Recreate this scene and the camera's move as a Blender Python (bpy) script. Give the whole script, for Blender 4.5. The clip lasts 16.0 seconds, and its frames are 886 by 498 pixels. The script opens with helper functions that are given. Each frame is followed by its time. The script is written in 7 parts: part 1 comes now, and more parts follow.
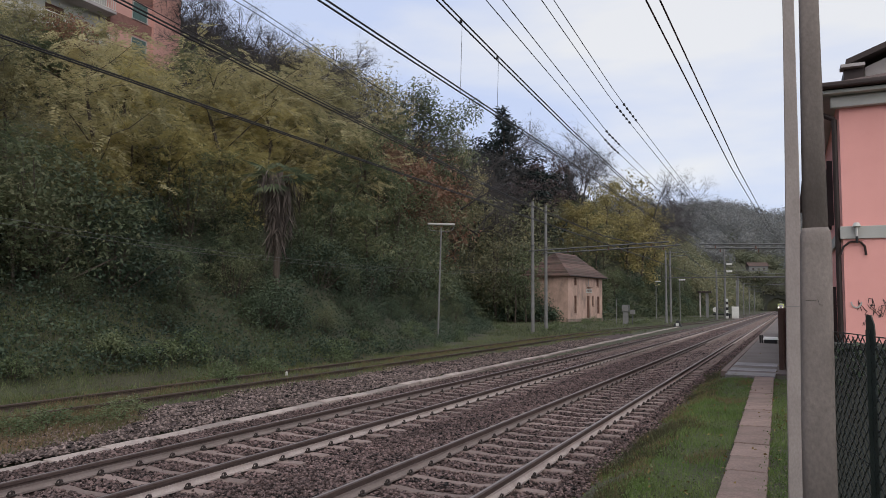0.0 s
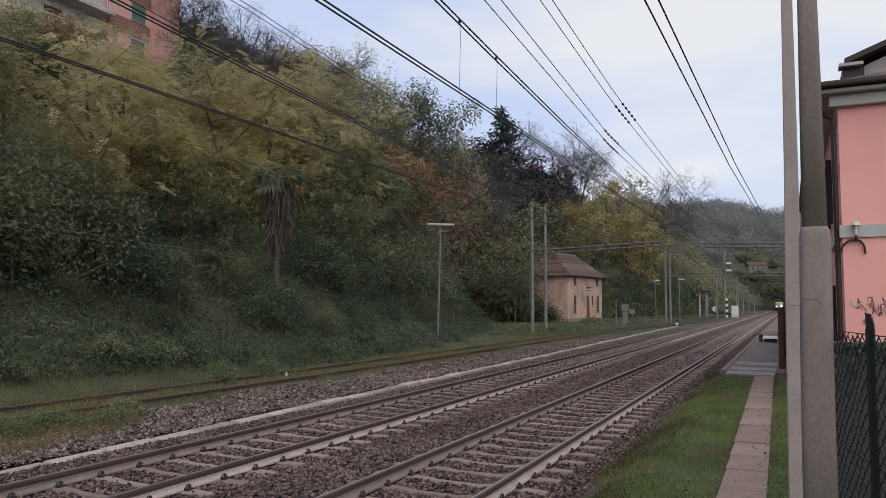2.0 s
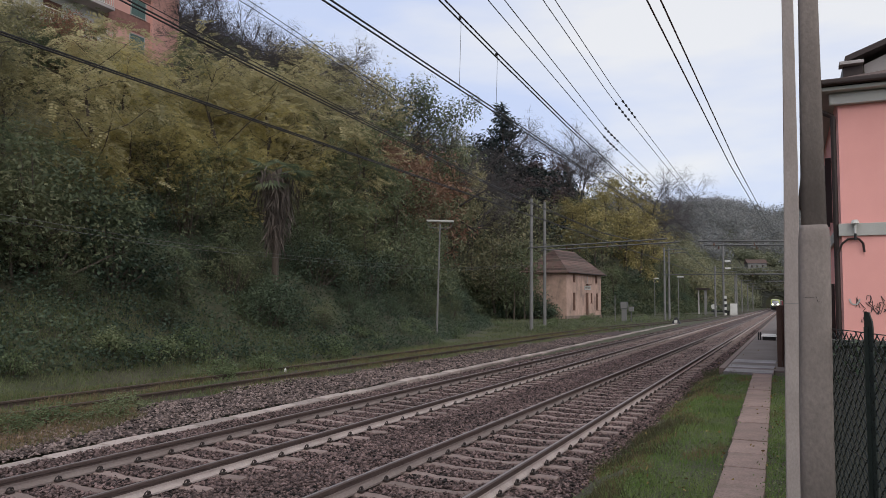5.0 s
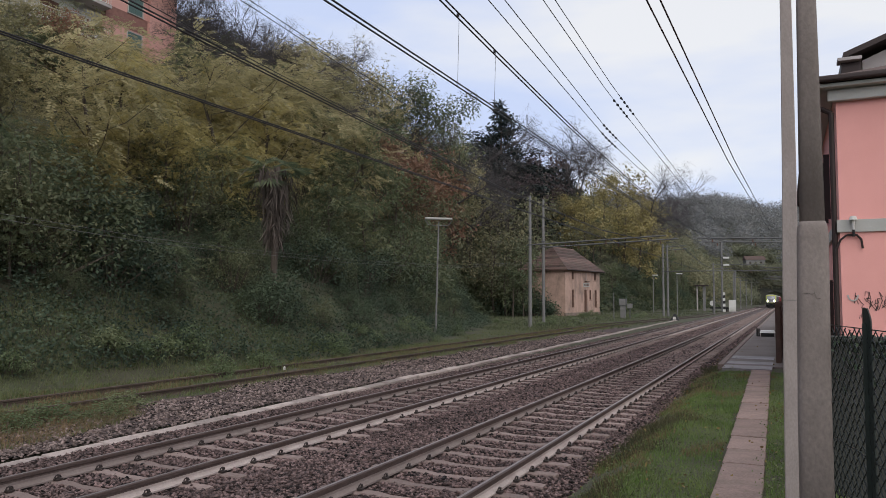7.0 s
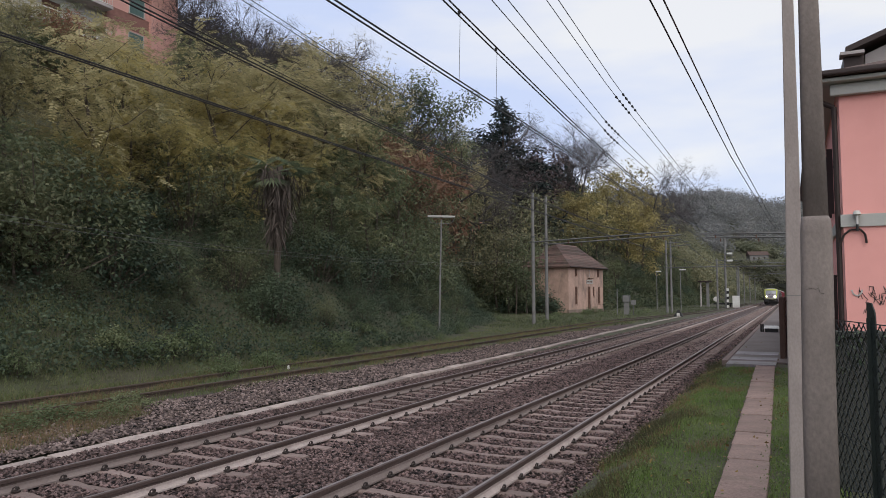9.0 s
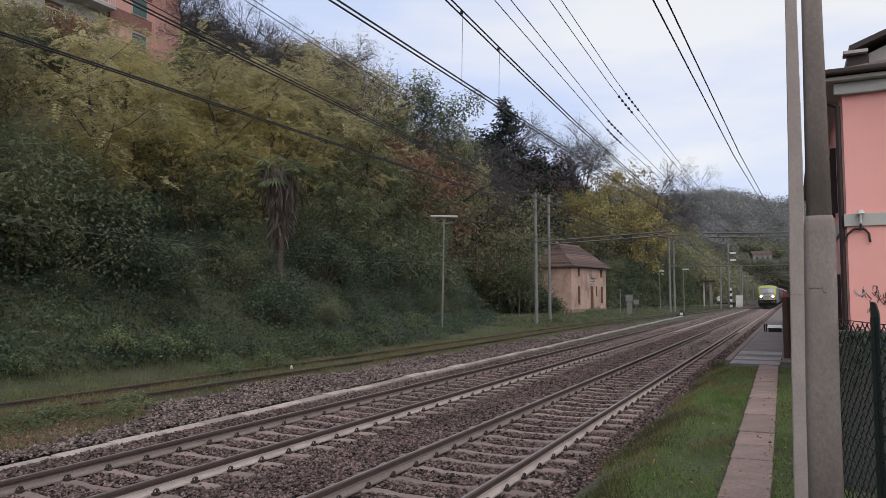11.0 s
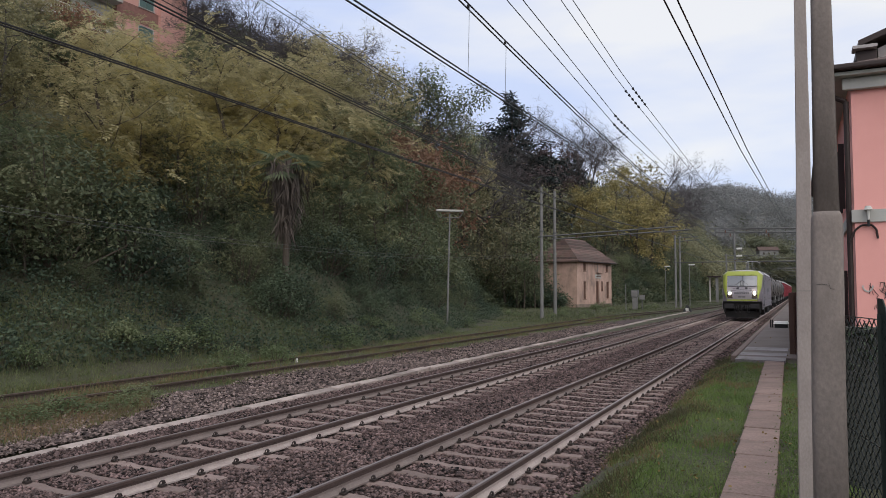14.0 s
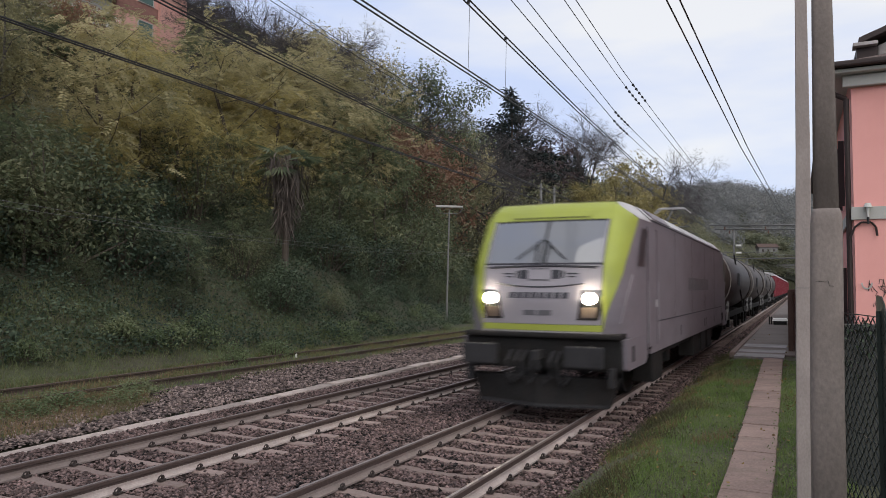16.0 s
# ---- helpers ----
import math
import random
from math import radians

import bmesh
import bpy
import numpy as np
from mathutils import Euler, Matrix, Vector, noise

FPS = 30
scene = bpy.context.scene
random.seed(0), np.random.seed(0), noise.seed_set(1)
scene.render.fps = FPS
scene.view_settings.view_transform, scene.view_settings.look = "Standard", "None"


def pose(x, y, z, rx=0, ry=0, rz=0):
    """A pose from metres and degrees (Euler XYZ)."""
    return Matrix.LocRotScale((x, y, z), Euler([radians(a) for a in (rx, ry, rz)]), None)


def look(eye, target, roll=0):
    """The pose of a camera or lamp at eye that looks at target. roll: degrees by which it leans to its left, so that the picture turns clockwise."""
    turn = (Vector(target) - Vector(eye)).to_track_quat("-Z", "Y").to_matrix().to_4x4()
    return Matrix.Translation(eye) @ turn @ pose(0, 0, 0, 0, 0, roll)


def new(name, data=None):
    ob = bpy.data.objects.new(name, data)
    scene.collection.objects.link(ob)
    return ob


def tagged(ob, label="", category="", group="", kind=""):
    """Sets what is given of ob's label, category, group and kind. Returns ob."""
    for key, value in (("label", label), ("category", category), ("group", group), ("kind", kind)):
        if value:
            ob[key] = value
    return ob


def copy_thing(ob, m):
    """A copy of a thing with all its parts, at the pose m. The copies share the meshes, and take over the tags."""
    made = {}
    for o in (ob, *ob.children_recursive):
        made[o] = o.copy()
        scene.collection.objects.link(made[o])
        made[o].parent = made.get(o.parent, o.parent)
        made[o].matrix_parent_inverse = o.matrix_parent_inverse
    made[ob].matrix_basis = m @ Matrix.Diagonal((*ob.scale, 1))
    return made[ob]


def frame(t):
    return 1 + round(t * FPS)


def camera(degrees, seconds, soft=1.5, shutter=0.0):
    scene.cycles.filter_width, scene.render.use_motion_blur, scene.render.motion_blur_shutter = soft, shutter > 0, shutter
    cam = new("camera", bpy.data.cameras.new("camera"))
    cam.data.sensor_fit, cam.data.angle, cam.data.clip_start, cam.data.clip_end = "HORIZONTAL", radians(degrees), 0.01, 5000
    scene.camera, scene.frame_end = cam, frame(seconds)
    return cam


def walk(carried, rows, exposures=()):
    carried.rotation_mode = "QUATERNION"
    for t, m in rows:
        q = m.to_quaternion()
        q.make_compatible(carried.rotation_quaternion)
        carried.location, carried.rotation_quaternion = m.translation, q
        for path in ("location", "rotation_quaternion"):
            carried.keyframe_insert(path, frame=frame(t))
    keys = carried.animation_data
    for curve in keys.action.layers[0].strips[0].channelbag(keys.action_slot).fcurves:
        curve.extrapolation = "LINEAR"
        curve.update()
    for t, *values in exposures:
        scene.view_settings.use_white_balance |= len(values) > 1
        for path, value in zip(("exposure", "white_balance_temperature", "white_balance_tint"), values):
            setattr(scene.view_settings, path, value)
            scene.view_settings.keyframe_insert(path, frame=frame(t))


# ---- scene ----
# ---------------------------------------------------------------- camera
EYE = (0.0, 0.0, 2.249)
TURNS = [
    (0.0, 25.622, 4.363, 0.492), (0.5, 25.570, 4.346, 0.521), (1.0, 25.496, 4.415, 0.338), (1.5, 25.557, 4.406, 0.371),
    (2.0, 25.580, 4.382, 0.282), (2.5, 25.569, 4.420, 0.210), (3.0, 25.306, 4.298, 0.417), (3.5, 25.247, 4.160, 0.579),
    (4.0, 25.554, 4.127, 0.414), (6.5, 25.404, 4.097, 0.664), (7.0, 25.418, 3.915, 0.339), (7.5, 25.434, 3.882, 0.379),
    (8.0, 25.551, 3.879, 0.221), (8.5, 25.433, 3.901, -0.093), (9.0, 25.647, 3.752, -0.103), (11.5, 25.921, 3.723, -0.098),
    (12.0, 26.038, 3.642, 0.069), (12.5, 26.129, 3.423, 0.095), (13.0, 26.141, 3.253, 0.332), (13.5, 26.081, 3.211, 0.259),
    (14.0, 26.308, 3.284, 0.137), (14.5, 26.206, 3.246, 0.201), (15.0, 26.218, 3.197, 0.333), (15.5, 26.353, 3.018, 0.421),
    (16.0, 26.265, 2.962, 0.318)]


def aim(yaw, pitch, roll):
    """The hand-held camera's pose: yaw to the left of the track's direction, pitch upwards."""
    a, b = radians(yaw), radians(pitch)
    way = Vector((-math.sin(a) * math.cos(b), math.cos(a) * math.cos(b), math.sin(b)))
    return look(EYE, Vector(EYE) + way * 10, roll)


cam = camera(63.06, 16.0, soft=0.65, shutter=0.4)
walk(cam, [(t, aim(a, b, c)) for t, a, b, c in TURNS], exposures=[(0.0, 0.05, 6500, 10), (4.0, 0.06, 6500, 10), (8.0, 0.11, 6500, 10), (16.0, 0.13, 6500, 10)])

# ---------------------------------------------------------------- light: a late, overcast autumn afternoon
world = bpy.data.worlds.new("overcast_sky")
scene.world = world
world.use_nodes = True
wt = world.node_tree
wt.nodes.clear()
w_out = wt.nodes.new("ShaderNodeOutputWorld")
w_bg = wt.nodes.new("ShaderNodeBackground")
w_sky = wt.nodes.new("ShaderNodeTexSky")
w_sky.sky_type = 'NISHITA'
w_sky.sun_disc = False
w_sky.sun_elevation, w_sky.sun_rotation = radians(42), radians(143)
w_sky.air_density, w_sky.dust_density, w_sky.ozone_density = 1.0, 1.5, 2.0
w_co = wt.nodes.new("ShaderNodeTexCoord")
w_map = wt.nodes.new("ShaderNodeMapping")
w_map.inputs["Scale"].default_value = (1.3, 1.3, 5.0)
w_noise = wt.nodes.new("ShaderNodeTexNoise")
w_noise.inputs["Scale"].default_value, w_noise.inputs["Detail"].default_value = 1.6, 5.0
w_noise.inputs["Roughness"].default_value = 0.5
w_ramp = wt.nodes.new("ShaderNodeValToRGB")
w_ramp.color_ramp.elements[0].position, w_ramp.color_ramp.elements[0].color = 0.36, (5.7, 6.5, 8.7, 1)
w_ramp.color_ramp.elements[1].position, w_ramp.color_ramp.elements[1].color = 0.60, (8.15, 8.2, 8.4, 1)
w_mix = wt.nodes.new("ShaderNodeMix")
w_mix.data_type = 'RGBA'
w_mix.inputs[0].default_value = 0.86
wt.links.new(w_co.outputs["Generated"], w_map.inputs["Vector"])
wt.links.new(w_map.outputs["Vector"], w_noise.inputs["Vector"])
w_sep = wt.nodes.new("ShaderNodeSeparateXYZ")
w_rise = wt.nodes.new("ShaderNodeMapRange")
w_rise.inputs["From Min"].default_value, w_rise.inputs["From Max"].default_value = 0.1, 0.36
w_rise.inputs["To Min"].default_value, w_rise.inputs["To Max"].default_value = -0.14, 0.09
w_add = wt.nodes.new("ShaderNodeMath")
wt.links.new(w_co.outputs["Generated"], w_sep.inputs[0])
wt.links.new(w_sep.outputs["Z"], w_rise.inputs["Value"])
wt.links.new(w_rise.outputs["Result"], w_add.inputs[0])
wt.links.new(w_noise.outputs["Fac"], w_add.inputs[1])
w_west = wt.nodes.new("ShaderNodeMapRange")
w_west.inputs["From Min"].default_value, w_west.inputs["From Max"].default_value = -0.62, -0.2
w_west.inputs["To Min"].default_value, w_west.inputs["To Max"].default_value = -0.27, 0.0
w_add2 = wt.nodes.new("ShaderNodeMath")
wt.links.new(w_sep.outputs["X"], w_west.inputs["Value"])
wt.links.new(w_add.outputs[0], w_add2.inputs[0])
wt.links.new(w_west.outputs["Result"], w_add2.inputs[1])
wt.links.new(w_add2.outputs[0], w_ramp.inputs["Fac"])
wt.links.new(w_sky.outputs["Color"], w_mix.inputs[6])
wt.links.new(w_ramp.outputs["Color"], w_mix.inputs[7])
wt.links.new(w_mix.outputs[2], w_bg.inputs["Color"])
w_bg.inputs["Strength"].default_value = 0.108
wt.links.new(w_bg.outputs["Background"], w_out.inputs["Surface"])

sun = new("sun", bpy.data.lights.new("sun", 'SUN'))
sun.data.energy, sun.data.angle, sun.data.color = 1.5, radians(75), (1.0, 0.95, 0.88)
sun.matrix_world = look((0, 0, 50), (-20, 27, 20))


# ---------------------------------------------------------------- materials
def surface(name, base, rough=0.8, var=0.25, scale=3.0, fine=40.0, bump=0.15, metal=0.0, spec=0.4, tint=None, tint_scale=0.6, rand=0.0, island=0.0, coat=0.0, tint_amount=0.6, stretch=(1, 1, 1)):
    """A node material: base colour varied at two scales, stained with tint, with fine relief."""
    m = bpy.data.materials.new(name)
    m.use_nodes = True
    nt = m.node_tree
    b = nt.nodes["Principled BSDF"]
    b.inputs["Roughness"].default_value, b.inputs["Metallic"].default_value = rough, metal
    b.inputs["Specular IOR Level"].default_value = spec
    b.inputs["Coat Weight"].default_value = coat
    co = nt.nodes.new("ShaderNodeTexCoord")
    geo = nt.nodes.new("ShaderNodeNewGeometry")
    mp = nt.nodes.new("ShaderNodeMapping")
    mp.inputs["Scale"].default_value = stretch
    nt.links.new(co.outputs["Object"], mp.inputs["Vector"])
    n1 = nt.nodes.new("ShaderNodeTexNoise")
    n1.inputs["Scale"].default_value, n1.inputs["Detail"].default_value = scale, 6
    n2 = nt.nodes.new("ShaderNodeTexNoise")
    n2.inputs["Scale"].default_value, n2.inputs["Detail"].default_value = fine, 3
    for n in (n1, n2):
        nt.links.new(mp.outputs["Vector"], n.inputs["Vector"])
    add = nt.nodes.new("ShaderNodeMath")
    add.operation = 'ADD'
    nt.links.new(n1.outputs["Fac"], add.inputs[0])
    nt.links.new(n2.outputs["Fac"], add.inputs[1])
    last = add.outputs[0]
    total = 1.0
    for amount, node, socket in ((rand, "ShaderNodeObjectInfo", "Random"), (island, None, "Random Per Island")):
        if amount:
            src = geo if node is None else nt.nodes.new(node)
            ma = nt.nodes.new("ShaderNodeMath")
            ma.operation = 'MULTIPLY_ADD'
            ma.inputs[1].default_value = amount
            nt.links.new(src.outputs[socket], ma.inputs[0])
            nt.links.new(last, ma.inputs[2])
            last = ma.outputs[0]
            total += amount / 2
    mr = nt.nodes.new("ShaderNodeMapRange")
    mr.inputs["From Min"].default_value, mr.inputs["From Max"].default_value = total - 0.5, total + 0.5
    mr.inputs["To Min"].default_value, mr.inputs["To Max"].default_value = 1 - var, 1 + var
    mr.clamp = False
    nt.links.new(last, mr.inputs["Value"])
    mul = nt.nodes.new("ShaderNodeMix")
    mul.data_type, mul.blend_type = 'RGBA', 'MULTIPLY'
    mul.inputs[0].default_value = 1
    mul.inputs[6].default_value = (*base, 1)
    nt.links.new(mr.outputs["Result"], mul.inputs[7])
    colour = mul.outputs[2]
    if tint:
        n3 = nt.nodes.new("ShaderNodeTexNoise")
        n3.inputs["Scale"].default_value, n3.inputs["Detail"].default_value = tint_scale, 8
        n3.inputs["Roughness"].default_value = 0.65
        nt.links.new(mp.outputs["Vector"], n3.inputs["Vector"])
        r3 = nt.nodes.new("ShaderNodeMapRange")
        r3.inputs["From Min"].default_value, r3.inputs["From Max"].default_value = 0.45, 0.68
        r3.inputs["To Max"].default_value = tint_amount
        nt.links.new(n3.outputs["Fac"], r3.inputs["Value"])
        mx = nt.nodes.new("ShaderNodeMix")
        mx.data_type = 'RGBA'
        nt.links.new(r3.outputs["Result"], mx.inputs[0])
        nt.links.new(colour, mx.inputs[6])
        mx.inputs[7].default_value = (*tint, 1)
        colour = mx.outputs[2]
    nt.links.new(colour, b.inputs["Base Color"])
    if bump:
        bp = nt.nodes.new("ShaderNodeBump")
        bp.inputs["Strength"].default_value, bp.inputs["Distance"].default_value = bump, 0.02
        nt.links.new(n2.outputs["Fac"], bp.inputs["Height"])
        nt.links.new(bp.outputs["Normal"], b.inputs["Normal"])
    return m


def foliage(name, a, b, c, through_light=0.38, patch=0.3, leaf=0.45):
    """Leaves: three hues, mixed leaf by leaf, in patches and from plant to plant."""
    m = bpy.data.materials.new(name)
    m.use_nodes = True
    nt = m.node_tree
    bs = nt.nodes["Principled BSDF"]
    bs.inputs["Roughness"].default_value, bs.inputs["Specular IOR Level"].default_value = 0.6, 0.25
    geo, inf, co = nt.nodes.new("ShaderNodeNewGeometry"), nt.nodes.new("ShaderNodeObjectInfo"), nt.nodes.new("ShaderNodeTexCoord")
    n = nt.nodes.new("ShaderNodeTexNoise")
    n.inputs["Scale"].default_value, n.inputs["Detail"].default_value = patch, 4
    nt.links.new(geo.outputs["Position"], n.inputs["Vector"])
    m1 = nt.nodes.new("ShaderNodeMath")
    m1.operation = 'MULTIPLY_ADD'
    m1.inputs[1].default_value = leaf
    nt.links.new(geo.outputs["Random Per Island"], m1.inputs[0])
    m2 = nt.nodes.new("ShaderNodeMath")
    m2.operation = 'MULTIPLY_ADD'
    m2.inputs[1].default_value, m2.inputs[2].default_value = 1.6, -0.72
    nt.links.new(n.outputs["Fac"], m2.inputs[0])
    m3 = nt.nodes.new("ShaderNodeMath")
    m3.operation = 'MULTIPLY_ADD'
    m3.inputs[1].default_value = 0.35
    nt.links.new(inf.outputs["Random"], m3.inputs[0])
    nt.links.new(m2.outputs[0], m3.inputs[2])
    nt.links.new(m3.outputs[0], m1.inputs[2])
    rp = nt.nodes.new("ShaderNodeValToRGB")
    e = rp.color_ramp.elements
    e[0].position, e[0].color = 0.1, (*a, 1)
    e[1].position, e[1].color = 0.9, (*c, 1)
    mid = rp.color_ramp.elements.new(0.5)
    mid.color = (*b, 1)
    nt.links.new(m1.outputs[0], rp.inputs["Fac"])
    nt.links.new(rp.outputs["Color"], bs.inputs["Base Color"])
    tr = nt.nodes.new("ShaderNodeBsdfTranslucent")
    nt.links.new(rp.outputs["Color"], tr.inputs["Color"])
    mx = nt.nodes.new("ShaderNodeMixShader")
    mx.inputs[0].default_value = through_light
    out = nt.nodes["Material Output"]
    nt.links.new(bs.outputs["BSDF"], mx.inputs[1])
    nt.links.new(tr.outputs["BSDF"], mx.inputs[2])
    nt.links.new(mx.outputs["Shader"], out.inputs["Surface"])
    return m


def glowing(name, colour, strength):
    m = bpy.data.materials.new(name)
    m.use_nodes = True
    b = m.node_tree.nodes["Principled BSDF"]
    b.inputs["Base Color"].default_value = (*colour, 1)
    b.inputs["Emission Color"].default_value = (*colour, 1)
    b.inputs["Emission Strength"].default_value = strength
    return m


def glassy(name, base, rough=0.06):
    m = bpy.data.materials.new(name)
    m.use_nodes = True
    b = m.node_tree.nodes["Principled BSDF"]
    b.inputs["Base Color"].default_value = (*base, 1)
    b.inputs["Roughness"].default_value = rough
    b.inputs["Specular IOR Level"].default_value = 0.9
    b.inputs["Coat Weight"].default_value = 1.0
    b.inputs["Coat Roughness"].default_value = 0.03
    return m


M_SOIL = surface("soil", (0.052, 0.05, 0.03), 0.95, 0.45, 0.8, 12, 0.6, tint=(0.062, 0.08, 0.034), tint_scale=0.4)
M_GRASS_GROUND = surface("grass_ground", (0.05, 0.07, 0.022), 0.95, 0.4, 0.7, 25, 0.6, tint=(0.07, 0.06, 0.035), tint_scale=0.5)
M_BALLAST = surface("ballast", (0.07, 0.047, 0.045), 0.95, 0.7, 1.6, 14, 1.0, tint=(0.042, 0.028, 0.026), tint_scale=0.7)
M_STONE = surface("ballast_stone", (0.122, 0.083, 0.079), 0.9, 0.75, 0.8, 30, 0.4, island=1.4, tint=(0.076, 0.05, 0.047), tint_scale=0.9)
M_GRAVEL = surface("pale_gravel_stone", (0.165, 0.125, 0.115), 0.9, 0.75, 0.8, 30, 0.4, island=1.5, tint=(0.085, 0.06, 0.052), tint_scale=0.9)
M_RAIL = surface("rusty_rail", (0.085, 0.06, 0.054), 0.7, 0.3, 2, 30, 0.2, metal=0.2)
M_RAILHEAD = surface("polished_railhead", (0.27, 0.235, 0.23), 0.45, 0.15, 1.0, 20, 0.05, metal=0.7, stretch=(1, 0.05, 1))
# Rail feet in two tones: lit for right rails, shaded for left ones.
M_LIT_FOOT = surface("lit_rail_foot", (0.43, 0.365, 0.345), 0.75, 0.3, 1.5, 30, 0.15, tint=(.26, .2, .185), tint_scale=1.2)
M_SHADED_FOOT = surface("shaded_rail_foot", (0.215, 0.175, 0.163), 0.8, 0.3, 1.5, 30, 0.15, tint=(.17, .13, .12), tint_scale=1.2)
M_RAILSIDE = surface("brown_rail_side", (0.10, 0.073, 0.066), 0.8, 0.3, 1.5, 30, 0.15)
M_OLDRAIL = surface("old_rail", (0.07, 0.05, 0.04), 0.85, 0.35, 2, 30, 0.2)
M_SLEEPER = surface("concrete_sleeper", (0.225, 0.168, 0.153), 0.9, 0.3, 4, 45, 0.35, rand=0.8, tint=(0.15, 0.11, 0.095), tint_scale=2.5)
M_CLIP = surface("rail_clip", (0.045, 0.036, 0.034), 0.6, 0.3, 8, 60, 0.2, metal=0.4)
M_KERB = surface("kerb_concrete", (0.37, 0.305, 0.28), 0.9, 0.4, 1.5, 30, 0.35, rand=0.7, tint=(0.13, 0.108, 0.095), tint_scale=1.6, tint_amount=0.9)
M_PATH = surface("path_slab", (0.235, 0.168, 0.148), 0.9, 0.4, 2.2, 35, 0.4, rand=0.35, tint=(0.125, 0.098, 0.078), tint_scale=1.6, tint_amount=0.85)
M_ASPHALT = surface("platform_asphalt", (0.115, 0.092, 0.086), 0.8, 0.3, 0.7, 40, 0.3, tint=(0.165, 0.14, 0.132), tint_scale=0.35)
M_WETPATCH = surface("pale_concrete_strip", (0.19, 0.168, 0.182), 0.6, 0.5, 1.2, 30, 0.2, tint=(0.085, 0.08, 0.08), tint_scale=0.9, tint_amount=0.9)
M_POLE = surface("grey_concrete_pole", (0.238, 0.2, 0.18), 0.88, 0.34, 4, 45, 0.2, tint=(0.15, 0.125, 0.113), tint_scale=2.0, tint_amount=0.9, stretch=(1, 1, 0.6))
M_POLE2 = surface("pale_concrete_pole", (0.35, 0.30, 0.277), 0.85, 0.24, 5, 70, 0.12, tint=(0.25, 0.207, 0.187), tint_scale=2.0, stretch=(1, 1, 0.5))
M_MAST = surface("weathered_mast", (0.18, 0.176, 0.172), 0.7, 0.25, 1.5, 40, 0.2, tint=(0.12, 0.112, 0.108))
M_STEEL = surface("galvanised_steel", (0.12, 0.12, 0.12), 0.6, 0.2, 3, 40, 0.1, metal=0.4)
M_WIRE = surface("overhead_wire", (0.025, 0.024, 0.026), 0.6, 0.1, 3, 40, 0, metal=0.3)
M_PALEWIRE = surface("grey_cable", (0.12, 0.12, 0.115), 0.7, 0.1, 3, 40, 0)
M_PINK = surface("pink_plaster", (0.80, 0.38, 0.34), 0.9, 0.08, 0.8, 60, 0.12, tint=(0.70, 0.315, 0.275), tint_scale=0.35, tint_amount=0.6)
M_WHITETRIM = surface("pale_grey_trim", (0.44, 0.43, 0.40), 0.85, 0.1, 2, 50, 0.1, tint=(0.33, 0.32, 0.3))
M_DARKTRIM = surface("dark_brown_gutter", (0.035, 0.022, 0.02), 0.55, 0.2, 3, 40, 0.1, metal=0.2)
M_ROOFTILE = surface("clay_roof_tile", (0.098, 0.06, 0.052), 0.9, 0.5, 2.5, 30, 0.4, rand=1.0, tint=(0.072, 0.062, 0.05), tint_scale=0.8, tint_amount=0.8)
M_GREYPLASTER = surface("grey_plaster", (0.40, 0.365, 0.355), 0.9, 0.15, 1.5, 50, 0.2, tint=(0.29, 0.26, 0.25))
M_OLDPLASTER = surface("weathered_pink_plaster", (0.46, 0.31, 0.25), 0.92, 0.35, 1.3, 30, 0.35, tint=(0.21, 0.155, 0.13), tint_scale=0.7, tint_amount=0.9, stretch=(1, 1, .6))
M_PLINTH = surface("stained_plinth", (0.24, 0.18, 0.15), 0.92, 0.4, 1.3, 30, 0.35, tint=(0.10, 0.085, 0.065), tint_scale=0.9, tint_amount=0.9)
M_SHUTTER = surface("brown_shutter", (0.10, 0.045, 0.03), 0.8, 0.35, 3, 40, 0.2, tint=(0.16, 0.10, 0.07))
M_FENCE = surface("green_fence_wire", (0.012, 0.016, 0.014), 0.5, 0.3, 4, 50, 0, metal=0.2)
M_FENCEPOST = surface("green_fence_post", (0.02, 0.028, 0.024), 0.6, 0.3, 4, 50, 0.1)
M_RUSTYFENCE = surface("brown_weathered_boards", (0.06, 0.035, 0.028), 0.9, 0.4, 3, 40, 0.4, rand=0.5)
M_WHITE = surface("white_paint", (0.62, 0.61, 0.58), 0.6, 0.1, 2, 40, 0.1, tint=(0.4, 0.38, 0.34))
M_BLACK = surface("black_paint", (0.015, 0.015, 0.016), 0.6, 0.3, 4, 40, 0.1)
M_BARK = surface("bark", (0.075, 0.06, 0.048), 0.95, 0.4, 3, 18, 0.6, stretch=(1, 1, 0.3))
M_GREYBARK = surface("grey_bark", (0.085, 0.074, 0.07), 0.95, 0.35, 3, 18, 0.5, stretch=(1, 1, 0.3))
M_TWIG = surface("grey_brown_twigs", (0.082, 0.074, 0.076), 0.95, 0.3, 3, 18, 0.3)
M_THATCH = surface("dead_palm_fronds", (0.085, 0.068, 0.058), 0.95, 0.4, 2, 20, 0.4, island=1.2)
F_GREEN = foliage("dull_green_leaves", (0.075, 0.096, 0.058), (0.14, 0.165, 0.09), (0.24, 0.24, 0.13), 0.42)
F_OLIVE = foliage("olive_leaves", (0.185, 0.178, 0.102), (0.375, 0.334, 0.18), (0.535, 0.465, 0.265), 0.48)
F_YELLOW = foliage("yellow_leaves", (0.21, 0.185, 0.085), (0.345, 0.29, 0.125), (0.47, 0.395, 0.18), 0.42)
F_GOLD = foliage("gold_olive_leaves", (0.26, 0.222, 0.10), (0.425, 0.362, 0.15), (0.56, 0.478, 0.225), 0.48)
